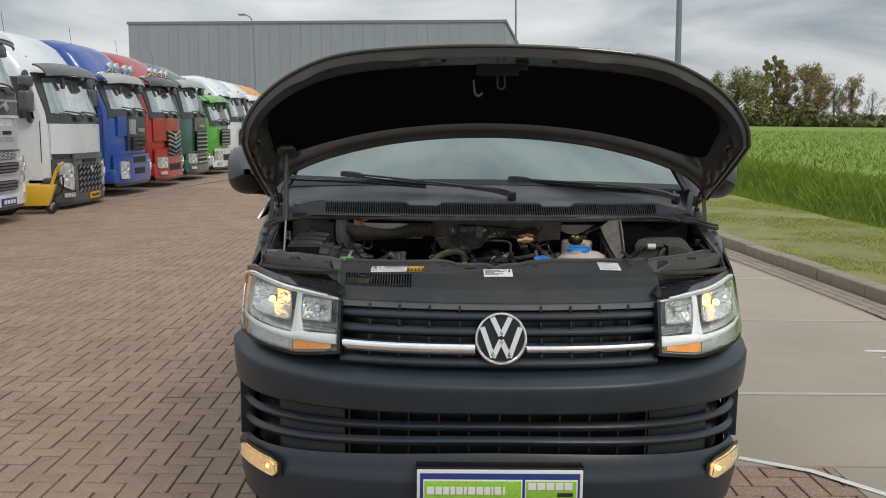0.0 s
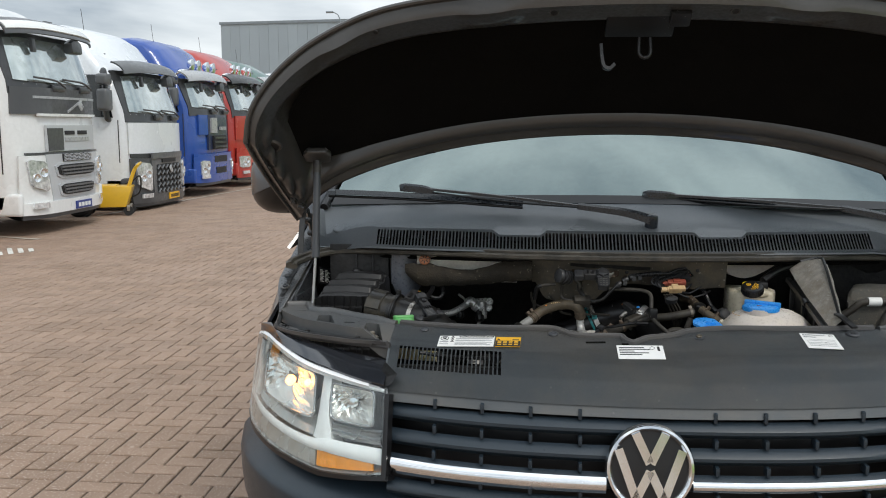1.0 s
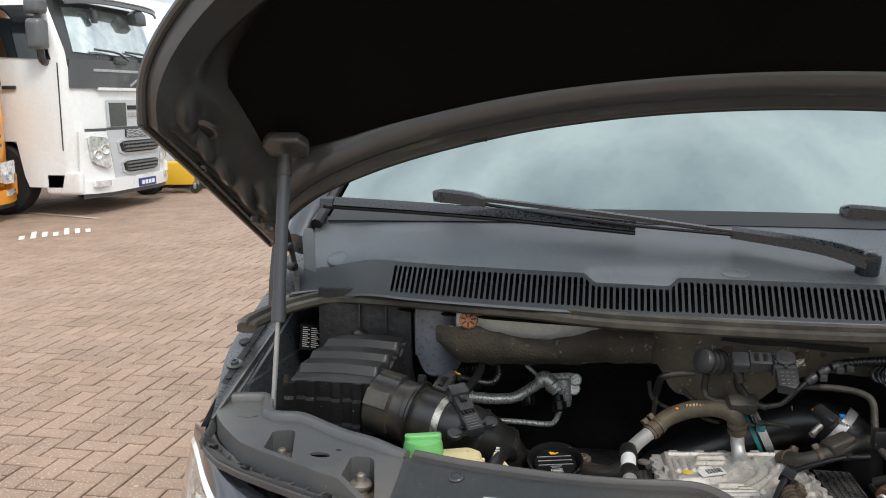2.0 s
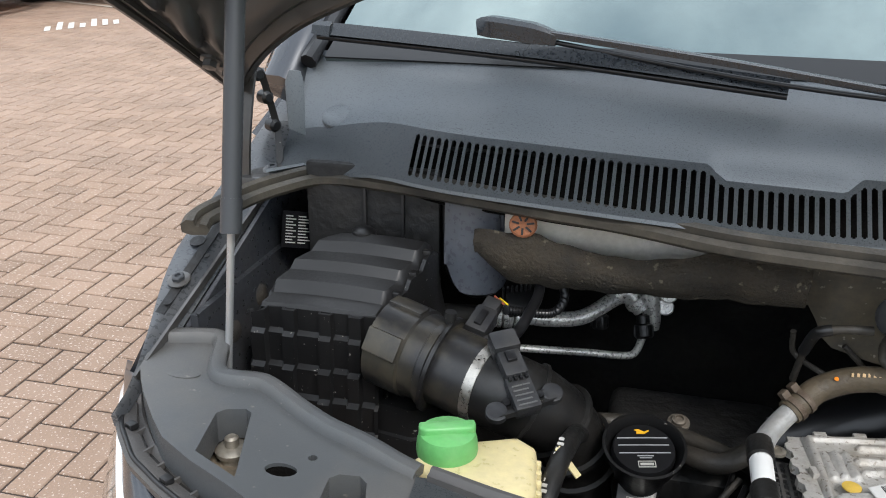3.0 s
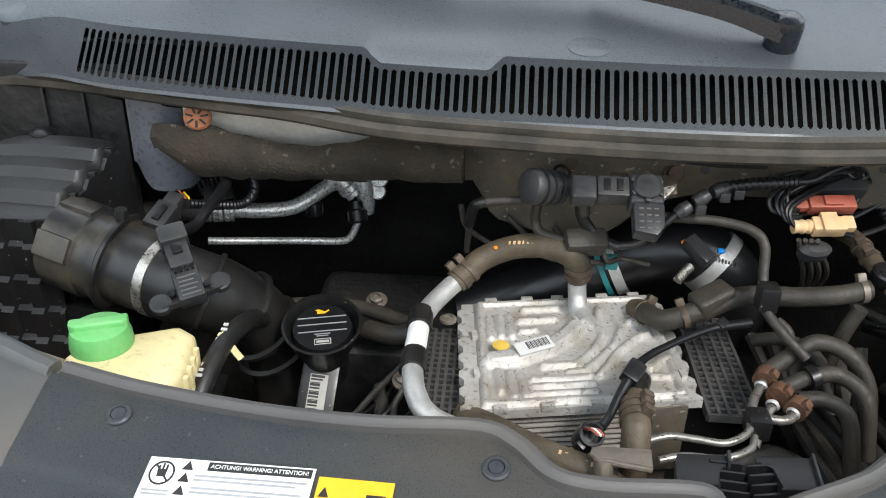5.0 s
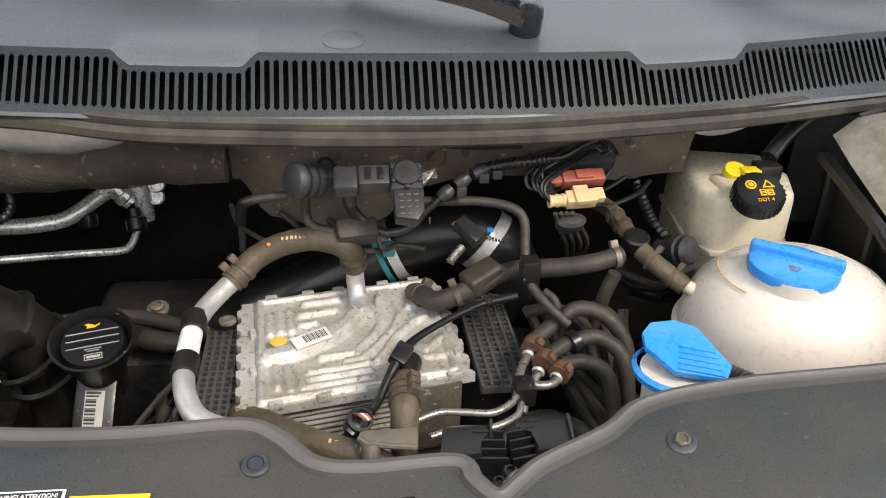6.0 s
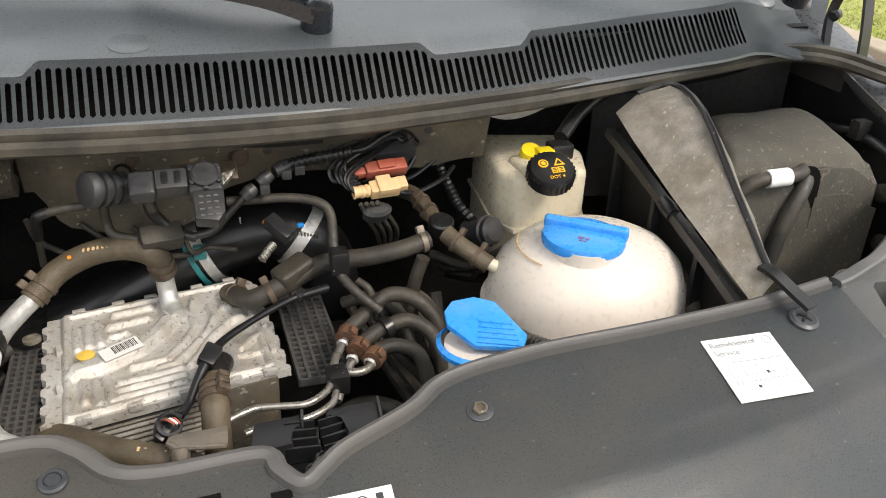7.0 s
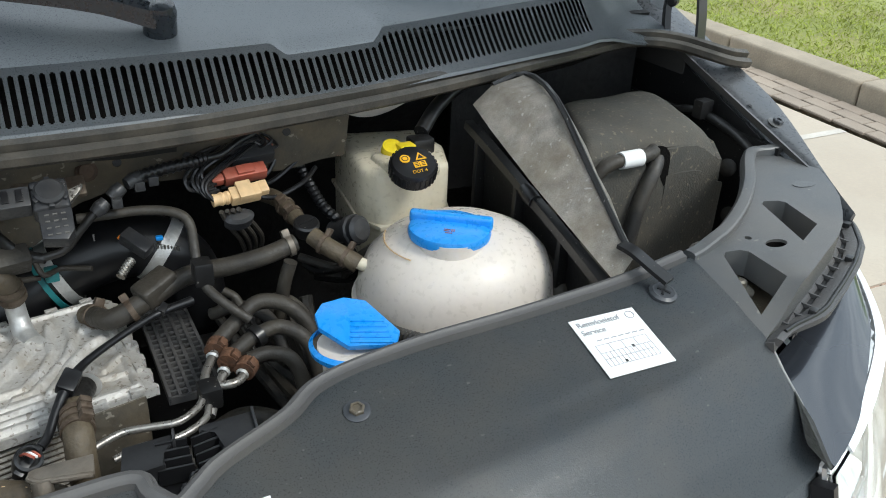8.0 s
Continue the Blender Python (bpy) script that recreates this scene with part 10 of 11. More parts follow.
T_GLASS = mat("truck_windscreen", (0.50, 0.56, 0.55), 0.07, 0.7, 0.16, 0.8, 8.0, coat=1.0, rough_vary=0.02)
T_LAMP = mat("truck_headlamp", (0.70, 0.72, 0.74), 0.15, 0.5, 0.45, 7.0, 22.0, coat=1.0)
T_RUBBER = M_TYRE
T_NIGHT = truck_paint("dark_blue_truck_trim", (0.020, 0.030, 0.075), 0.4)


def truck(y, x, label, paint, lower, visor, face, top=3.45, belt=1.9, head=2.62, plate=None, bars_lamp=False, lamp=((0.66, 0.78), (1.14, 0.80), (1.12, 0.50), (0.68, 0.50)), sill=0.24, visor_lip=None):
    """A tractor unit. It faces +x; the front is at x = 0, the middle at y = 0. face: its front, piece by piece."""
    t = thing("truck", pose(x, y, 0), label, "truck", "parked trucks")
    W = 1.24
    f_top = head + 0.16
    rounded = lambda yy: -0.22 * min(1.0, abs(yy / W)) ** 4
    roof = [(-0.36, f_top), (-0.48, f_top + 0.14), (-0.78, top - 0.26), (-1.10, top - 0.09), (-1.5, top)]
    prof_ = [(-0.05, sill + 0.10), (0.0, 0.60), (0.015, 1.1), (0.0, belt), (-0.24, head), *roof, (-2.15, top - 0.02), (-2.25, top - 0.2), (-2.25, 0.95), (-2.05, 0.85), (-1.95, 1.02), (-0.75, 1.02), (-0.62, 0.55), (-0.55, sill + 0.10)]
    # body drawn across the width, its front rounded in plan and its roof towards the sides
    bm = bmesh.new()
    rings = []
    for yy in (-W, -W + 0.02, -W + 0.07, -1.08, -0.95, -0.7, -0.35, 0.0, 0.35, 0.7, 0.95, 1.08, W - 0.07, W - 0.02, W):
        tuck = 0.07 * max(0.0, (abs(yy) - W + 0.10) / 0.10) ** 2
        rings.append([bm.verts.new((a + rounded(yy) * smooth01((a + 1.3) / 0.8) - tuck * (a > -1), yy, b - (tuck + 0.10 * abs(yy / W) ** 4) * (b > head + 0.1))) for a, b in prof_])
    for r0, r1 in zip(rings, rings[1:]):
        for k in range(len(prof_)):
            bm.faces.new((r0[k], r1[k], r1[(k + 1) % len(prof_)], r0[(k + 1) % len(prof_)]))
    bm.faces.new(rings[0])
    bm.faces.new(rings[-1][::-1])
    bmesh.ops.recalc_face_normals(bm, faces=list(bm.faces))
    part("cab", bm, paint, t)
    nose = lambda z: -0.24 * max(0, (z - belt) / (head - belt)) + 0.012

    def quad(name, tl, tr, br, bl, material, out, parent=t, soft=0.0, rows=5):
        """A plate on the rounded front between four corners (across, up), its ends softened."""
        def at(u, v):
            v = 0.5 + (v - 0.5) * (1 - soft * smooth01((abs(u - 0.5) - 0.34) / 0.16) ** 2)
            a = (bl[0] + (br[0] - bl[0]) * u) * (1 - v) + (tl[0] + (tr[0] - tl[0]) * u) * v
            b = (bl[1] + (br[1] - bl[1]) * u) * (1 - v) + (tl[1] + (tr[1] - tl[1]) * u) * v
            return (nose(b) + out + rounded(a), a, b)
        n = max(7, int(abs(tr[0] - tl[0]) / 0.12) + 3)
        return part(name, sheet(at, lin(0, 1, n), lin(0, 1, rows), 0.04), material, parent)

    def slab(name, y0, y1, z0, z1, material, out, parent=t):
        return quad(name, (y0, z1), (y1, z1), (y1, z0), (y0, z0), material, out, parent)

    # windscreen with its black surround, wipers and visor
    slab("screen_frame", -1.19, 1.19, belt - 0.14, head + 0.06, T_DARK, 0.006)
    quad("windscreen", (-1.04, head - 0.02), (1.04, head - 0.02), (1.12, belt + 0.03), (-1.12, belt + 0.03), T_GLASS, 0.022, soft=0.06)
    for yy in (-0.35, 0.45):
        part("wiper", tube([(nose(belt) + 0.05, yy + 0.30, belt - 0.03), (nose(belt) + 0.06, yy, belt + 0.06), (nose(belt + 0.1) + 0.05, yy - 0.50, belt + 0.09)], 0.016, seg=6), T_DARK, t)
        part("wiper_cowl", box((0.0, yy - 0.05, belt - 0.10), (0.07, yy + 0.28, belt + 0.0), bevel=0.03), T_DARK, t)
    hood_ = part("sun_visor", sheet(lambda a, b: (nose(head) + 0.02 + 0.24 * math.sin(b * 1.5) + rounded(a * 1.2), a * 1.20, head + 0.24 - 0.20 * b ** 1.4 - 0.05 * abs(a) ** 3), lin(-1, 1, 15), lin(0, 1, 7), 0.03), visor, t)
    if visor_lip:
        part("visor_lip", sheet(lambda a, b: (nose(head) + 0.05 + 0.24 * math.sin((0.35 + 0.45 * b) * 1.5) + rounded(a * 1.2), a * 1.19, head + 0.255 - 0.20 * (0.35 + 0.45 * b) ** 1.4 - 0.05 * abs(a) ** 3), lin(-1, 1, 15), lin(0, 1, 4), 0.02), visor_lip, hood_)
    part("kerb_mirror", prism([(-0.15, -0.10), (0.15, -0.10), (0.16, 0.06), (0.0, 0.14), (-0.16, 0.06)], 0, 0.14, aim((nose(head) + 0.13, 0.42, head - 0.08), (1, 0, 0.1)), 0.03), T_DARK, t)
    part("front_mirror", prism([(-0.05, -0.10), (0.05, -0.10), (0.05, 0.10), (-0.05, 0.10)], 0, 0.06, aim((nose(head) + 0.10, -0.62, head - 0.12), (1, 0, 0.1)), 0.02), T_DARK, t)
    # the front, piece by piece
    for kind, y0, y1, z0, z1, material, *more in face:
        if kind == "plate":
            quad("front_panel", y0, y1, z0, z1, material, *more)
        elif kind == "grid":
            # rounded dark opening with a raised surround and cross bars
            quad("grille_surround", *((a * 1.0 + math.copysign(0.05, a - (y0[0] + y1[0]) / 2), b + (0.035 if k < 2 else -0.035)) for k, (a, b) in enumerate((y0, y1, z0, z1))), more[0], 0.088, soft=0.4)
            g = quad("grille", y0, y1, z0, z1, T_VOID, 0.104, soft=0.4)
            for k in range(3):
                f = (k + 0.6) / 3.3
                l, r = Vector(y0).lerp(Vector(z1), f), Vector(y1).lerp(Vector(z0), f)
                part("grille_bar", tube([(0.125 + rounded(p.x), p.x, p.y) for p in (l.lerp(r, 0.06), l.lerp(r, 0.5), l.lerp(r, 0.94))], 0.016, n=4, shape=((-1, -0.8), (1, -0.8), (1, 0.8), (-1, 0.8))), material, g)
            for k in range(9):
                f = (k + 0.5) / 9
                a, b = Vector(y0).lerp(Vector(y1), f), Vector(z1).lerp(Vector(z0), f)
                part("grille_bar", tube([(0.118 + rounded(p.x), p.x, p.y) for p in (a.lerp(b, 0.1), a.lerp(b, 0.9))], 0.007, seg=5, n=1), material, g)
        elif kind == "panel":
            slab("front_panel", y0, y1, z0, z1, material, 0.045)
        elif kind == "step":
            slab("front_panel", y0, y1, z0, z1, material, 0.085)
        elif kind == "opening":
            slab("air_opening", y0, y1, z0, z1, T_VOID, 0.093)
        elif kind == "badge":
            part("badge", prism([(-0.05, -0.07), (0.05, -0.07), (0.05, 0.07), (-0.05, 0.07)], 0, 0.02, aim((0.13, (y0 + y1) / 2, (z0 + z1) / 2), (1, 0, 0), 45), 0.008), material, t)
        elif kind == "letters":
            n = 4
            for k in range(n):
                w = (y1 - y0) / n
                slab("letter_bar", y0 + w * k, y0 + w * (k + 0.75), z0, z1, material, 0.10)
        else:
            # a grille: dark field with bright or dark bars, or a coarse mesh
            g = slab("grille", y0, y1, z0, z1, T_VOID, 0.09)
            if kind == "mesh":
                for k in range(5):
                    zc = z0 + (z1 - z0) * (k + 0.5) / 5
                    pts = [(0.115 + rounded(y0 + (y1 - y0) * j / 12), y0 + (y1 - y0) * j / 12, zc + 0.12 * (z1 - z0) / 2 * (1 if j % 2 else -1)) for j in range(13)]
                    part("grille_bar", tube(pts, 0.03 * (z1 - z0) + 0.004, seg=6, n=1), material, g)
            else:
                rows = max(2, round((z1 - z0) / 0.12))
                for k in range(rows):
                    zc = z0 + (z1 - z0) * (k + 0.5) / rows
                    v = 0.05 if kind == "chevrons" else 0.0
                    part("grille_bar", tube([(0.10, y0, zc + v), (0.12, (y0 + y1) / 2, zc - v), (0.10, y1, zc + v)], 0.024, n=1 if v else 4, shape=((-1, -0.9), (1, -0.9), (1, 0.9), (-1, 0.9))), material, g)
    quad("bumper", (-1.22, sill + 0.18), (1.22, sill + 0.18), (1.20, sill), (-1.20, sill), lower, 0.10, soft=0.1)
    slab("bumper_lip", -1.16, 1.16, sill - 0.06, sill + 0.01, T_DARK, 0.07)
    for s in (-1, 1):
        tl, tr, br, bl = ((s * a, b) for a, b in (lamp if s > 0 else (lamp[1], lamp[0], lamp[3], lamp[2])))
        hl = quad("headlamp", tl, tr, br, bl, T_LAMP, 0.115, soft=0.18)
        c = Vector(((tl[0] + tr[0] + br[0] + bl[0]) / 4, (tl[1] + tr[1] + br[1] + bl[1]) / 4))
        for da, db, r in ((-0.06, -0.04, 0.055), (0.07, 0.03, 0.06)):
            part("lamp_bulb", lathe(((r, 0), (r * 1.1, 0.02), (r * 0.6, 0.006), (0, 0.0)), aim((0.122 + rounded(c.x + da), c.x + da, c.y + db), (1, 0.3 * s, 0)), seg=16), M_CHROME, hl)
        slab("fog_lamp", s * 0.80, s * 1.06, sill + 0.10, sill + 0.18, T_LAMP, 0.12)
        if s < 0:
            arm = part("door_mirror", box((-0.56, s * 1.40 - 0.11, belt + 0.06), (-0.34, s * 1.40 + 0.13, belt + 0.46), bevel=0.07, seg=3), T_GREY, t)
            part("mirror_top", box((-0.56, s * 1.40 - 0.11, belt + 0.52), (-0.34, s * 1.40 + 0.13, belt + 0.72), bevel=0.06, seg=3), T_GREY, arm)
            part("mirror_arm", tube([(-0.56, s * 1.20, belt + 0.76), (-0.46, s * 1.34, belt + 0.72), (-0.45, s * 1.34, belt + 0.0), (-0.46, s * 1.22, belt - 0.10)], 0.05, seg=8), T_DARK, arm)
        part("side_window", prism([(-1.18, belt - 0.02), (-0.38, belt - 0.06), (-0.56, head - 0.02), (-1.18, head - 0.02)], 0, 0.02, Matrix.Translation((0, s * (W + 0.004) + 0.01, 0)) @ pose(0, 0, 0, 90, 0, 0)), M_DARKGLASS, t)
        part("door_line", box((-1.25, s * (W + 0.004) - 0.004, 1.05), (-1.235, s * (W + 0.004) + 0.004, head), bevel=0), T_DARK, t)
        part("door_line", box((-0.30, s * (W + 0.004) - 0.004, 0.9), (-0.285, s * (W + 0.004) + 0.004, belt - 0.1), bevel=0), T_DARK, t)
        part("door_grip", box((-1.12, s * (W + 0.02) - 0.02, belt - 0.45), (-0.92, s * (W + 0.02) + 0.02, belt - 0.40), bevel=0.01), T_DARK, t)
        part("roof_marker", box((-0.70, s * 0.85 - 0.10, f_top + 0.16), (-0.62, s * 0.85 + 0.10, f_top + 0.22), bevel=0.02), T_DARK, t)
        part("corner_skirt", box((-0.60, s * 1.18 - 0.06, 0.30), (-0.06, s * 1.18 + 0.05, 0.62), bevel=0.05, seg=3), lower, t)
        wm = Matrix.Translation((-1.36, s * 1.05, 0.51)) @ pose(0, 0, 0, 90, 0, 0)
        wh = part("wheel", lathe(((0.30, -0.15), (0.47, -0.155), (0.51, -0.12), (0.515, 0.0), (0.51, 0.12), (0.47, 0.155), (0.30, 0.15)), wm, seg=30, cap=False), T_RUBBER, t)
        part("rim", lathe(((0.0, -s * 0.02), (0.12, -s * 0.06), (0.2, -s * 0.03), (0.31, -s * 0.14), (0.31, s * 0.14)), wm, seg=24, cap=False), M_STEEL, wh)
        part("mudguard", sheet(lambda a, b: (-1.36 - 0.62 * math.cos(a), s * (0.86 + 0.37 * b), 0.50 + 0.60 * math.sin(a)), lin(0.1, 3.0, 11), (0, 1), 0.03), T_GREY, t)
        part("side_fairing", box((-4.6, s * 1.18 - 0.03, 0.42), (-2.35, s * 1.18 + 0.03, 1.05), bevel=0.03), paint, t)
        part("step", box((-0.62, s * 1.15 - 0.06, 0.42), (-0.30, s * 1.15 + 0.07, 0.50), bevel=0.02), T_DARK, t)
        if bars_lamp:
            for k in range(2):
                part("spot_lamp", lathe(((0.06, -0.10), (0.11, -0.05), (0.125, 0.02), (0.0, 0.035)), aim((-0.26, s * (0.28 + 0.40 * k), f_top + 0.22), (1, 0, 0)), seg=16), M_CHROME, t)
    if bars_lamp:
        part("lamp_bar", tube([(-0.50, -1.08, f_top - 0.02), (-0.36, -0.95, f_top + 0.08), (-0.30, 0, f_top + 0.08), (-0.36, 0.95, f_top + 0.08), (-0.50, 1.08, f_top - 0.02)], 0.032, seg=8), M_CHROME, t)
    if plate:
        p = slab("number_plate", -0.04, 0.44, sill + 0.01, sill + 0.13, plate, 0.125)
        for k in range(4):
            slab("plate_bar", 0.01 + 0.10 * k, 0.08 + 0.10 * k, sill + 0.04, sill + 0.10, M_INK if plate is M_LABEL_Y else M_WHITE, 0.13, p)
    part("chassis", box((-5.9, -0.45, 0.60), (-0.8, 0.45, 0.90), bevel=0), T_DARK, t)
    part("rear_axle", box((-5.0, -1.22, 0.0), (-4.0, 1.22, 0.98), bevel=0.25, seg=3), T_RUBBER, t)
    part("aerial", tube([(-1.1, -0.7, top - 0.2), (-1.15, -0.7, top + 0.28)], 0.005, seg=6), T_DARK, t)
    return t


T_VOID = mat("truck_grille_black", (0.010, 0.010, 0.011), 0.6)
XT = -7.15
truck(8.85, -8.0, "orange tractor unit with a black grille", T_ORANGE, T_ORANGE, T_DARK, (("slats", -0.7, 0.7, 0.95, 1.30, T_GREY), ("slats", -0.7, 0.7, 1.42, 1.66, T_GREY), ("step", -0.75, 0.9, 1.32, 1.40, T_ORANGE), ("opening", -0.9, 0.9, 0.32, 0.40, T_DARK)), 3.3)
T_BAND = truck_paint("dark_grey_truck_band", (0.060, 0.062, 0.068), 0.45)
T_PALE = truck_paint("pale_grey_truck_plastic", (0.50, 0.52, 0.54), 0.4)
truck(11.45, XT, "white tractor unit with a dark band below the windscreen", T_CREAM, T_CREAM, T_BAND,
      (("plate", (-1.19, 2.12), (1.19, 2.12), (1.20, 1.74), (-1.20, 1.74), T_BAND, 0.030), ("plate", (-0.86, 2.00), (1.02, 2.00), (1.02, 1.965), (-0.86, 1.965), T_SILVER, 0.044), ("plate", (-0.80, 1.75), (1.05, 1.75), (1.05, 1.71), (-0.80, 1.71), T_CREAM, 0.055),
       ("plate", (0.0, 1.80), (0.45, 1.98), (0.45, 1.95), (0.0, 1.77), T_SILVER, 0.05), ("badge", 0.18, 0.28, 1.84, 1.92, T_SILVER),
       ("plate", (-0.62, 1.58), (0.86, 1.58), (0.84, 1.20), (-0.62, 1.20), T_PALE, 0.045, ), ("plate", (-0.62, 1.54), (-0.20, 1.54), (-0.20, 1.21), (-0.60, 1.21), T_BAND, 0.055), ("plate", (-0.15, 1.50), (0.14, 1.50), (0.14, 1.44), (-0.15, 1.44), T_VOID, 0.055), ("plate", (0.24, 1.50), (0.54, 1.50), (0.54, 1.44), (0.24, 1.44), T_VOID, 0.055),
       ("plate", (-0.15, 1.40), (0.62, 1.40), (0.62, 1.34), (-0.15, 1.34), T_SILVER, 0.055), ("plate", (-1.05, 1.19), (1.05, 1.19), (1.05, 1.16), (-1.05, 1.16), T_BAND, 0.05),
       ("plate", (-1.16, 1.15), (1.16, 1.15), (1.18, 0.42), (-1.18, 0.42), T_CREAM, 0.060), ("plate", (-0.72, 1.16), (0.86, 1.16), (0.70, 0.44), (-0.58, 0.44), T_PALE, 0.072), ("mesh", -0.30, 0.56, 1.05, 1.16, T_SILVER),
       ("grid", (-0.50, 1.00), (0.68, 1.00), (0.60, 0.83), (-0.42, 0.83), T_GREY, T_PALE), ("grid", (-0.42, 0.71), (0.62, 0.71), (0.54, 0.55), (-0.36, 0.55), T_GREY, T_PALE)),
      3.45, 2.17, 2.84, M_NAVY, False, ((0.76, 1.06), (1.10, 1.10), (1.04, 0.72), (0.72, 0.62)), 0.30, T_CREAM)
truck(15.2, XT - 0.05, "white tractor unit with a dark grey front and yellow plate", T_WHITE, T_BAND, T_GREY,
      (("plate", (-1.19, 1.62), (1.19, 1.62), (1.19, 1.02), (-1.19, 1.06), T_WHITE, 0.045), ("plate", (-1.16, 1.06), (1.16, 1.04), (1.16, 0.96), (-1.16, 0.98), T_DARK, 0.050), ("plate", (-0.70, 1.06), (0.74, 1.06), (0.74, 0.95), (-0.70, 0.95), T_GREY, 0.105), ("plate", (-1.19, 0.97), (1.19, 0.97), (1.18, 0.24), (-1.18, 0.24), T_BAND, 0.060),
       ("plate", (-0.70, 0.96), (0.76, 0.96), (0.66, 0.22), (-0.62, 0.22), T_GREY, 0.085), ("plate", (-0.30, 0.94), (0.34, 0.94), (0.34, 0.87), (-0.30, 0.87), T_VOID, 0.11), ("mesh", -0.52, 0.60, 0.28, 0.84, T_GREY), ("badge", 0.0, 0.1, 0.68, 0.78, T_SILVER)),
      3.42, 1.77, 2.50, M_LABEL_Y, False, ((0.74, 0.86), (1.14, 0.92), (1.10, 0.46), (0.74, 0.34)), 0.14)
truck(18.45, XT - 0.1, "blue tractor unit with chrome lamps on a roof bar", T_BLUE, T_BLUE, T_SILVER,
      (("panel", -0.62, 0.62, 1.02, 1.80, T_NIGHT), ("panel", -1.0, -0.64, 1.36, 1.80, T_BLUE), ("step", -0.52, -0.18, 1.40, 1.74, T_SILVER), ("letters", 0.0, 0.42, 1.46, 1.54, T_SILVER), ("slats", -0.42, 0.42, 1.04, 1.34, T_DARK), ("step", -1.2, 1.2, 0.40, 0.94, T_BLUE), ("opening", -0.42, 0.42, 0.74, 0.88, T_DARK), ("opening", -0.34, 0.34, 0.46, 0.62, T_DARK)), 3.50, 1.92, 2.52, bars_lamp=True, lamp=((0.70, 0.78), (1.06, 0.80), (1.04, 0.46), (0.78, 0.44)), sill=0.30)
truck(21.5, XT - 0.15, "red tractor unit with a dark roof visor", T_RED, T_RED, T_DARK,
      (("panel", -1.15, 1.15, 1.20, 1.80, T_RED), ("chevrons", -0.52, 0.52, 1.02, 1.46, T_SILVER), ("badge", -0.1, 0.1, 1.2, 1.4, M_CHROME), ("step", -1.18, 1.18, 0.40, 1.0, T_RED), ("chevrons", -0.62, 0.62, 0.80, 1.0, T_GREY), ("opening", -0.5, 0.5, 0.42, 0.60, T_DARK)), 3.50, 1.90, 2.60, bars_lamp=True)
truck(24.6, XT - 0.2, "dark green tractor unit with a silver-barred grille", T_GREEN, T_GREEN, T_SILVER,
      (("panel", -0.60, 0.60, 1.46, 1.86, T_GREY), ("letters", -0.3, 0.3, 1.56, 1.64, T_SILVER), ("slats", -0.56, 0.56, 0.84, 1.44, T_SILVER), ("step", -1.18, 1.18, 0.38, 0.80, T_GREEN), ("slats", -0.5, 0.5, 0.46, 0.72, T_SILVER)), 3.45, 1.95, 2.70)
truck(28.0, XT - 0.25, "light green day-cab tractor unit", T_LIME, T_WHITE, T_LIME,
      (("slats", -0.6, 0.6, 0.95, 1.5, T_SILVER), ("step", -1.1, 1.1, 0.40, 0.86, T_WHITE), ("opening", -0.5, 0.5, 0.45, 0.65, T_DARK)), 2.85, 1.74, 2.36)
for y, c, lab in ((31.2, T_WHITE, "white tractor unit parked in the row"), (34.5, T_CREAM, "pearl white tractor unit parked in the row"), (38.0, T_ORANGE, "orange tractor unit far down the row")):
    truck(y, XT - 0.3, lab, c, T_GREY, c, (("slats", -0.6, 0.6, 0.9, 1.5, T_SILVER), ("step", -1.1, 1.1, 0.40, 0.82, T_GREY)), 3.45)

# yellow wheeled cart beside the second white truck
cart = thing("service_cart", pose(-7.50, 13.45, 0, 0, 0, 18) @ Matrix.Scale(0.84, 4), "yellow wheeled service cart with a coiled hose", "cart", "")
M_CART = truck_paint("yellow_cart_paint", (0.72, 0.43, 0.02), 0.45)
part("tank", prism(((-0.45, 0.18), (0.38, 0.18), (0.52, 0.62), (-0.52, 0.62)), -0.28, 0.28, pose(0, 0, 0, 90, 0, 0), 0.03), M_CART, cart)
part("handle", tube([(0.42, -0.2, 0.60), (0.55, -0.2, 0.95), (0.66, -0.2, 1.08), (0.66, 0.2, 1.08), (0.55, 0.2, 0.95), (0.42, 0.2, 0.60)], 0.022, seg=8), M_CART, cart)
part("hose", tube([(0.4, 0.25, 0.62), (0.62, 0.28, 0.80), (0.60, 0.3, 0.45), (0.35, 0.3, 0.35), (0.30, 0.3, 0.6), (0.5, 0.3, 0.72)], 0.018, seg=8), M_BLACK, cart)
part("lid", box((-0.50, -0.26, 0.60), (0.20, 0.26, 0.64), bevel=0.02), M_CART, cart)
for x, y in ((-0.4, -0.25), (-0.4, 0.25), (0.42, -0.22), (0.42, 0.22)):
    w = part("castor", lathe(((0.04, -0.03), (0.10, -0.03), (0.10, 0.03), (0.04, 0.03)), Matrix.Translation((x, y, 0.10)) @ pose(0, 0, 0, 90, 0, 0), seg=16), M_TYRE, cart)
    part("fork", box((x - 0.03, y - 0.05, 0.10), (x + 0.03, y + 0.05, 0.22), bevel=0.01), M_STEEL, cart)
wheel_ = thing("spare_wheel", pose(-7.85, 13.1, 0), "worn black truck wheel standing beside the cart", "wheel")
part("tyre", lathe(((0.12, -0.09), (0.21, -0.10), (0.25, -0.07), (0.25, 0.07), (0.21, 0.10), (0.12, 0.09)), pose(0, 0, 0.25, 90, 0, 0), seg=28), M_TYRE, wheel_)
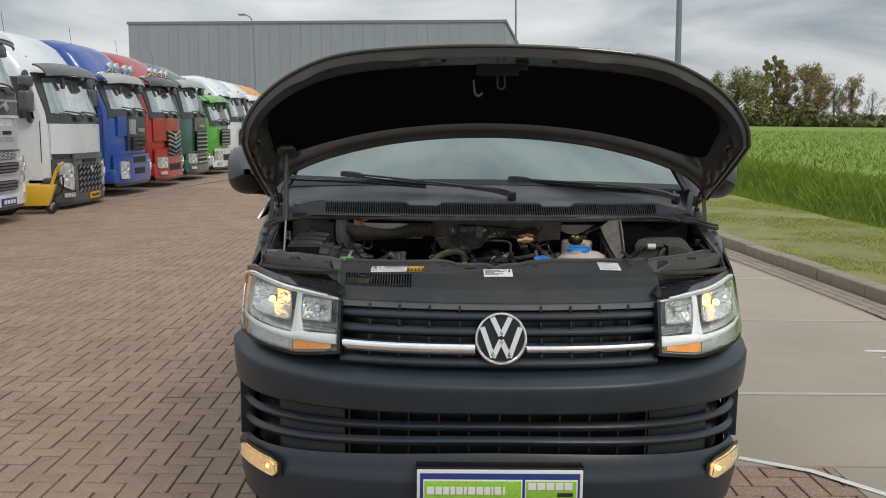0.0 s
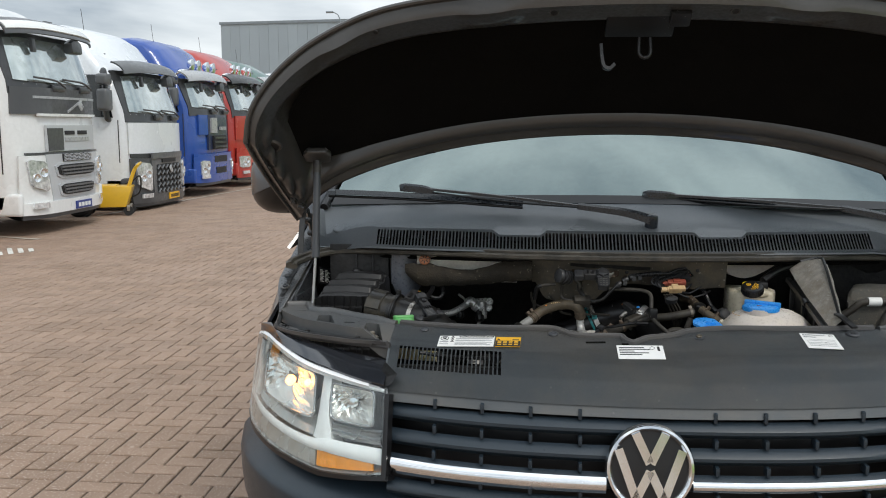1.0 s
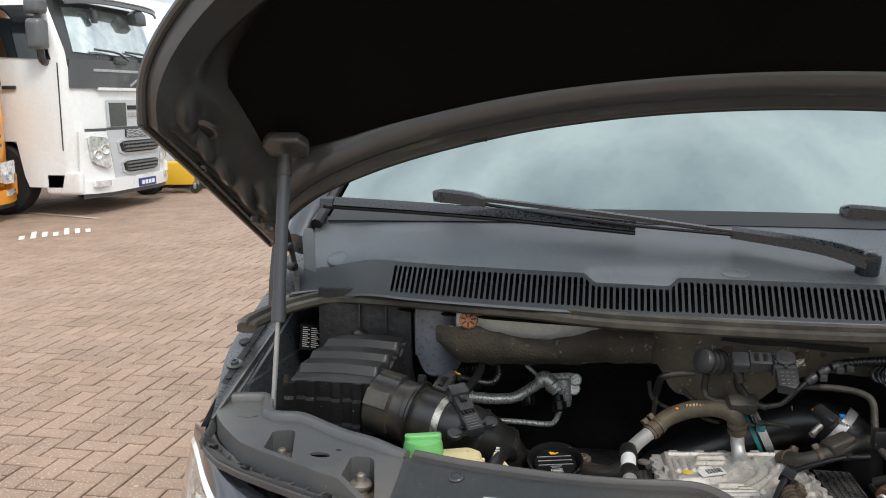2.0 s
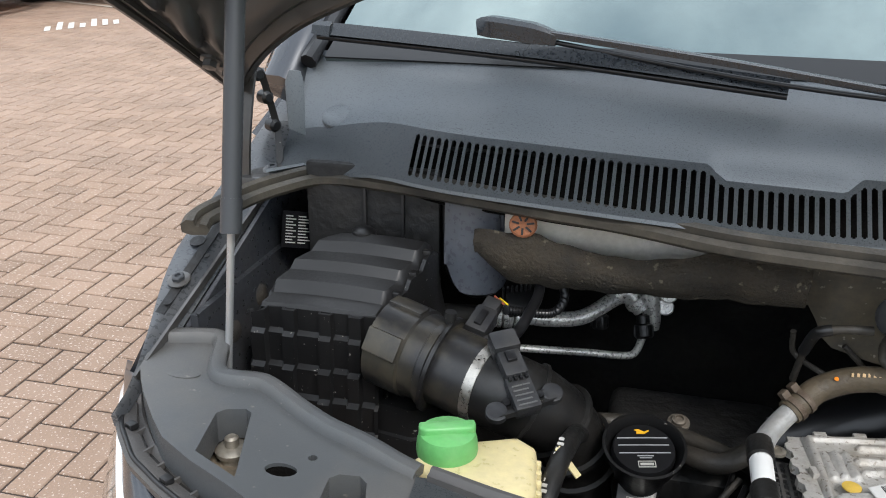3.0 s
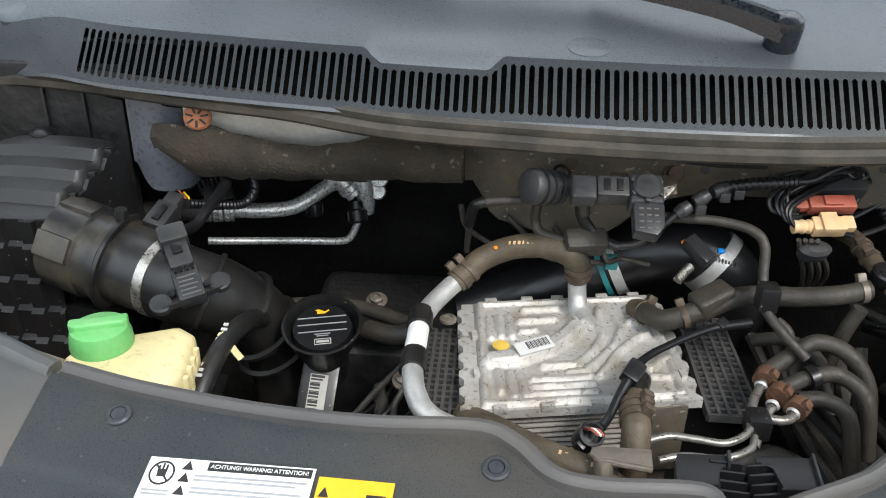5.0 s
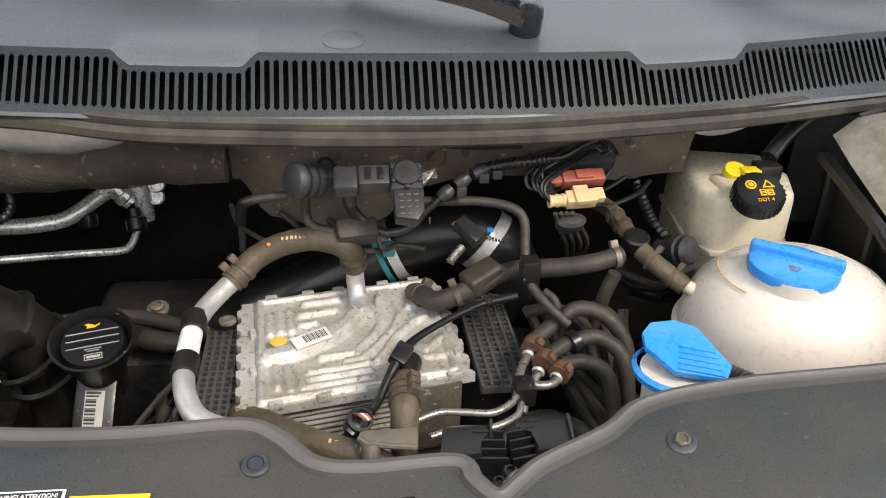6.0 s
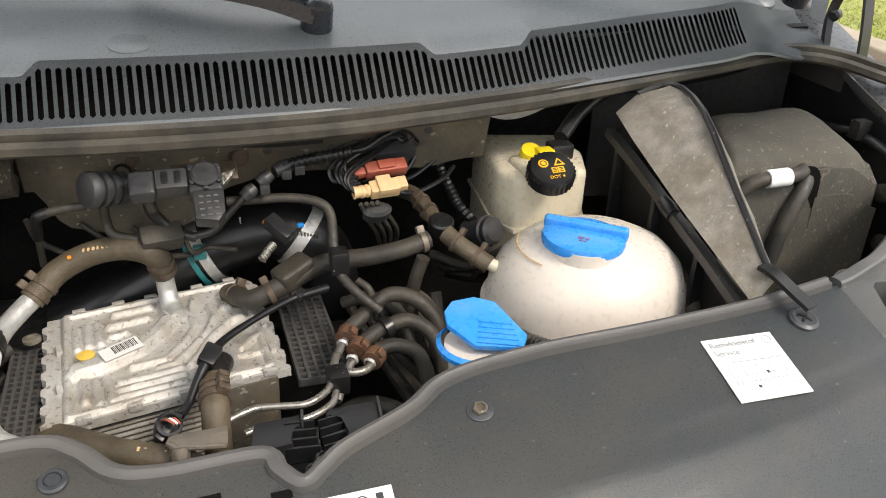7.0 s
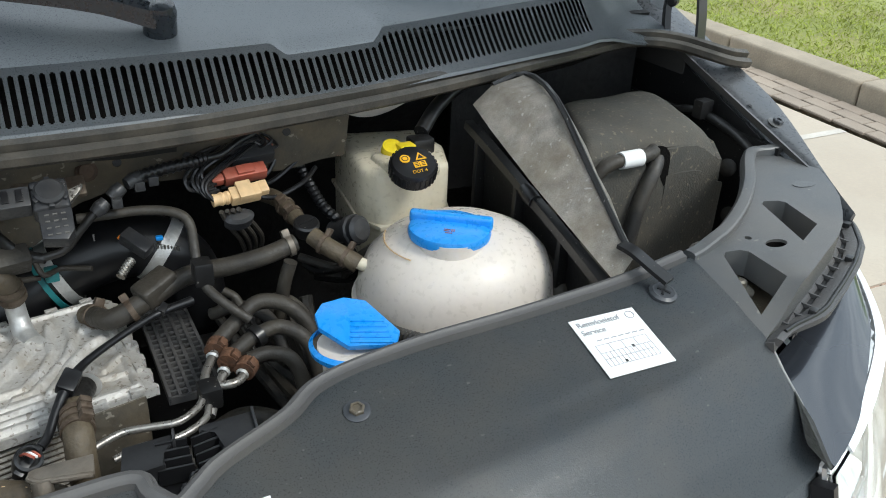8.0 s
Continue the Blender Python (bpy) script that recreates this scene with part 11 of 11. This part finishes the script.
part("hub", lathe(((0.12, -0.08), (0.04, -0.06), (0.0, -0.06)), pose(0, 0, 0.25, 90, 0, 0), seg=20), M_STEEL, wheel_)


# ---- paving bricks in herringbone ----
BRICK_W, GAP = 0.1065, 0.0085


def herringbone(x0, y0, x1, y1):
    """Centres and turns of bricks laid 2 : 1 in herringbone."""
    w = BRICK_W
    i0, i1, j0, j1 = int(x0 / w) - 2, int(x1 / w) + 2, int(y0 / w) - 2, int(y1 / w) + 2
    for j in range(j0, j1):
        for i in range(i0, i1):
            k = (i - j) % 4
            if k == 0:
                yield ((i + 1) * w, (j + 0.5) * w, 0)
            elif k == 3:
                yield ((i + 0.5) * w, (j + 1) * w, 1)


def paved(x, y):
    """Whether bricks lie here: everywhere in the yard but under the concrete apron."""
    return not (x > 1.34 and y > 1.60)


def brick_bm(bm, m):
    a, b, c = BRICK_W - GAP / 2, BRICK_W / 2 - GAP / 2, 0.0045
    low = [bm.verts.new(m @ Vector((x, y, -0.014))) for x, y in ((-a, -b), (a, -b), (a, b), (-a, b))]
    mid = [bm.verts.new(m @ Vector((x, y, -c * 0.8))) for x, y in ((-a, -b), (a, -b), (a, b), (-a, b))]
    top = [bm.verts.new(m @ Vector((x, y, 0))) for x, y in ((-a + c, -b + c), (a - c, -b + c), (a - c, b - c), (-a + c, b - c))]
    for p, q in ((low, mid), (mid, top)):
        for k in range(4):
            bm.faces.new((p[k], p[(k + 1) % 4], q[(k + 1) % 4], q[k]))
    bm.faces.new(top)


one = bmesh.new()
brick_bm(one, Matrix())
first = part("brick", one, M_BRICK, pavement, smooth=0)
me_brick = first.data
rng_b = random.Random(5)
near, far = [], []
for x, y, turned in herringbone(-11.0, -5.0, 4.45, 20.5):
    if not paved(x, y) or x > kerb_x(y) - 0.44 or (abs(x) < 0.75 and 0.6 < y < 4.6):
        continue
    m = pose(x, y, rng_b.uniform(-0.0018, 0.0012), rng_b.uniform(-0.5, 0.5), rng_b.uniform(-0.5, 0.5), 90 * turned + rng_b.uniform(-0.6, 0.6))
    (near if -2.15 < x < -0.95 and -0.2 < y < 2.45 and len(near) < 299 else far).append(m)
first.matrix_basis = near.pop()
for m in near:
    ob = new("brick", me_brick)
    ob.parent, ob.matrix_basis = pavement, m
vs, fs = [], []
tpl_v = [v.co.copy() for v in me_brick.vertices]
tpl_f = [tuple(p.vertices) for p in me_brick.polygons]
for m in far:
    b = len(vs)
    vs += [tuple(m @ v) for v in tpl_v]
    fs += [tuple(b + k for k in f) for f in tpl_f]
me = bpy.data.meshes.new("brick_field")
me.from_pydata(vs, [], fs)
me.materials.append(M_BRICK)
rest = new("brick_field", me)
rest.parent = pavement
tagged(rest, "brown clay paving bricks laid in herringbone", "", "", "stuff")
# strip of bricks along the kerb
bm = bmesh.new()
for k in range(175):
    brick_bm(bm, pose(kerb_x(-6.5 + 0.21 * k) - 0.115, -6.5 + 0.21 * k, 0.0, 0, 0, 90 + rng_b.uniform(-0.6, 0.6)))
    brick_bm(bm, pose(kerb_x(-6.4 + 0.21 * k) - 0.225, -6.4 + 0.21 * k, 0.0, 0, 0, 90 + rng_b.uniform(-0.6, 0.6)))
    brick_bm(bm, pose(kerb_x(-6.5 + 0.21 * k) - 0.335, -6.5 + 0.21 * k, 0.0, 0, 0, 90 + rng_b.uniform(-0.6, 0.6)))
strip = part("brick_strip", bm, M_SETT, pavement, smooth=0)
strip["kind"] = "stuff"
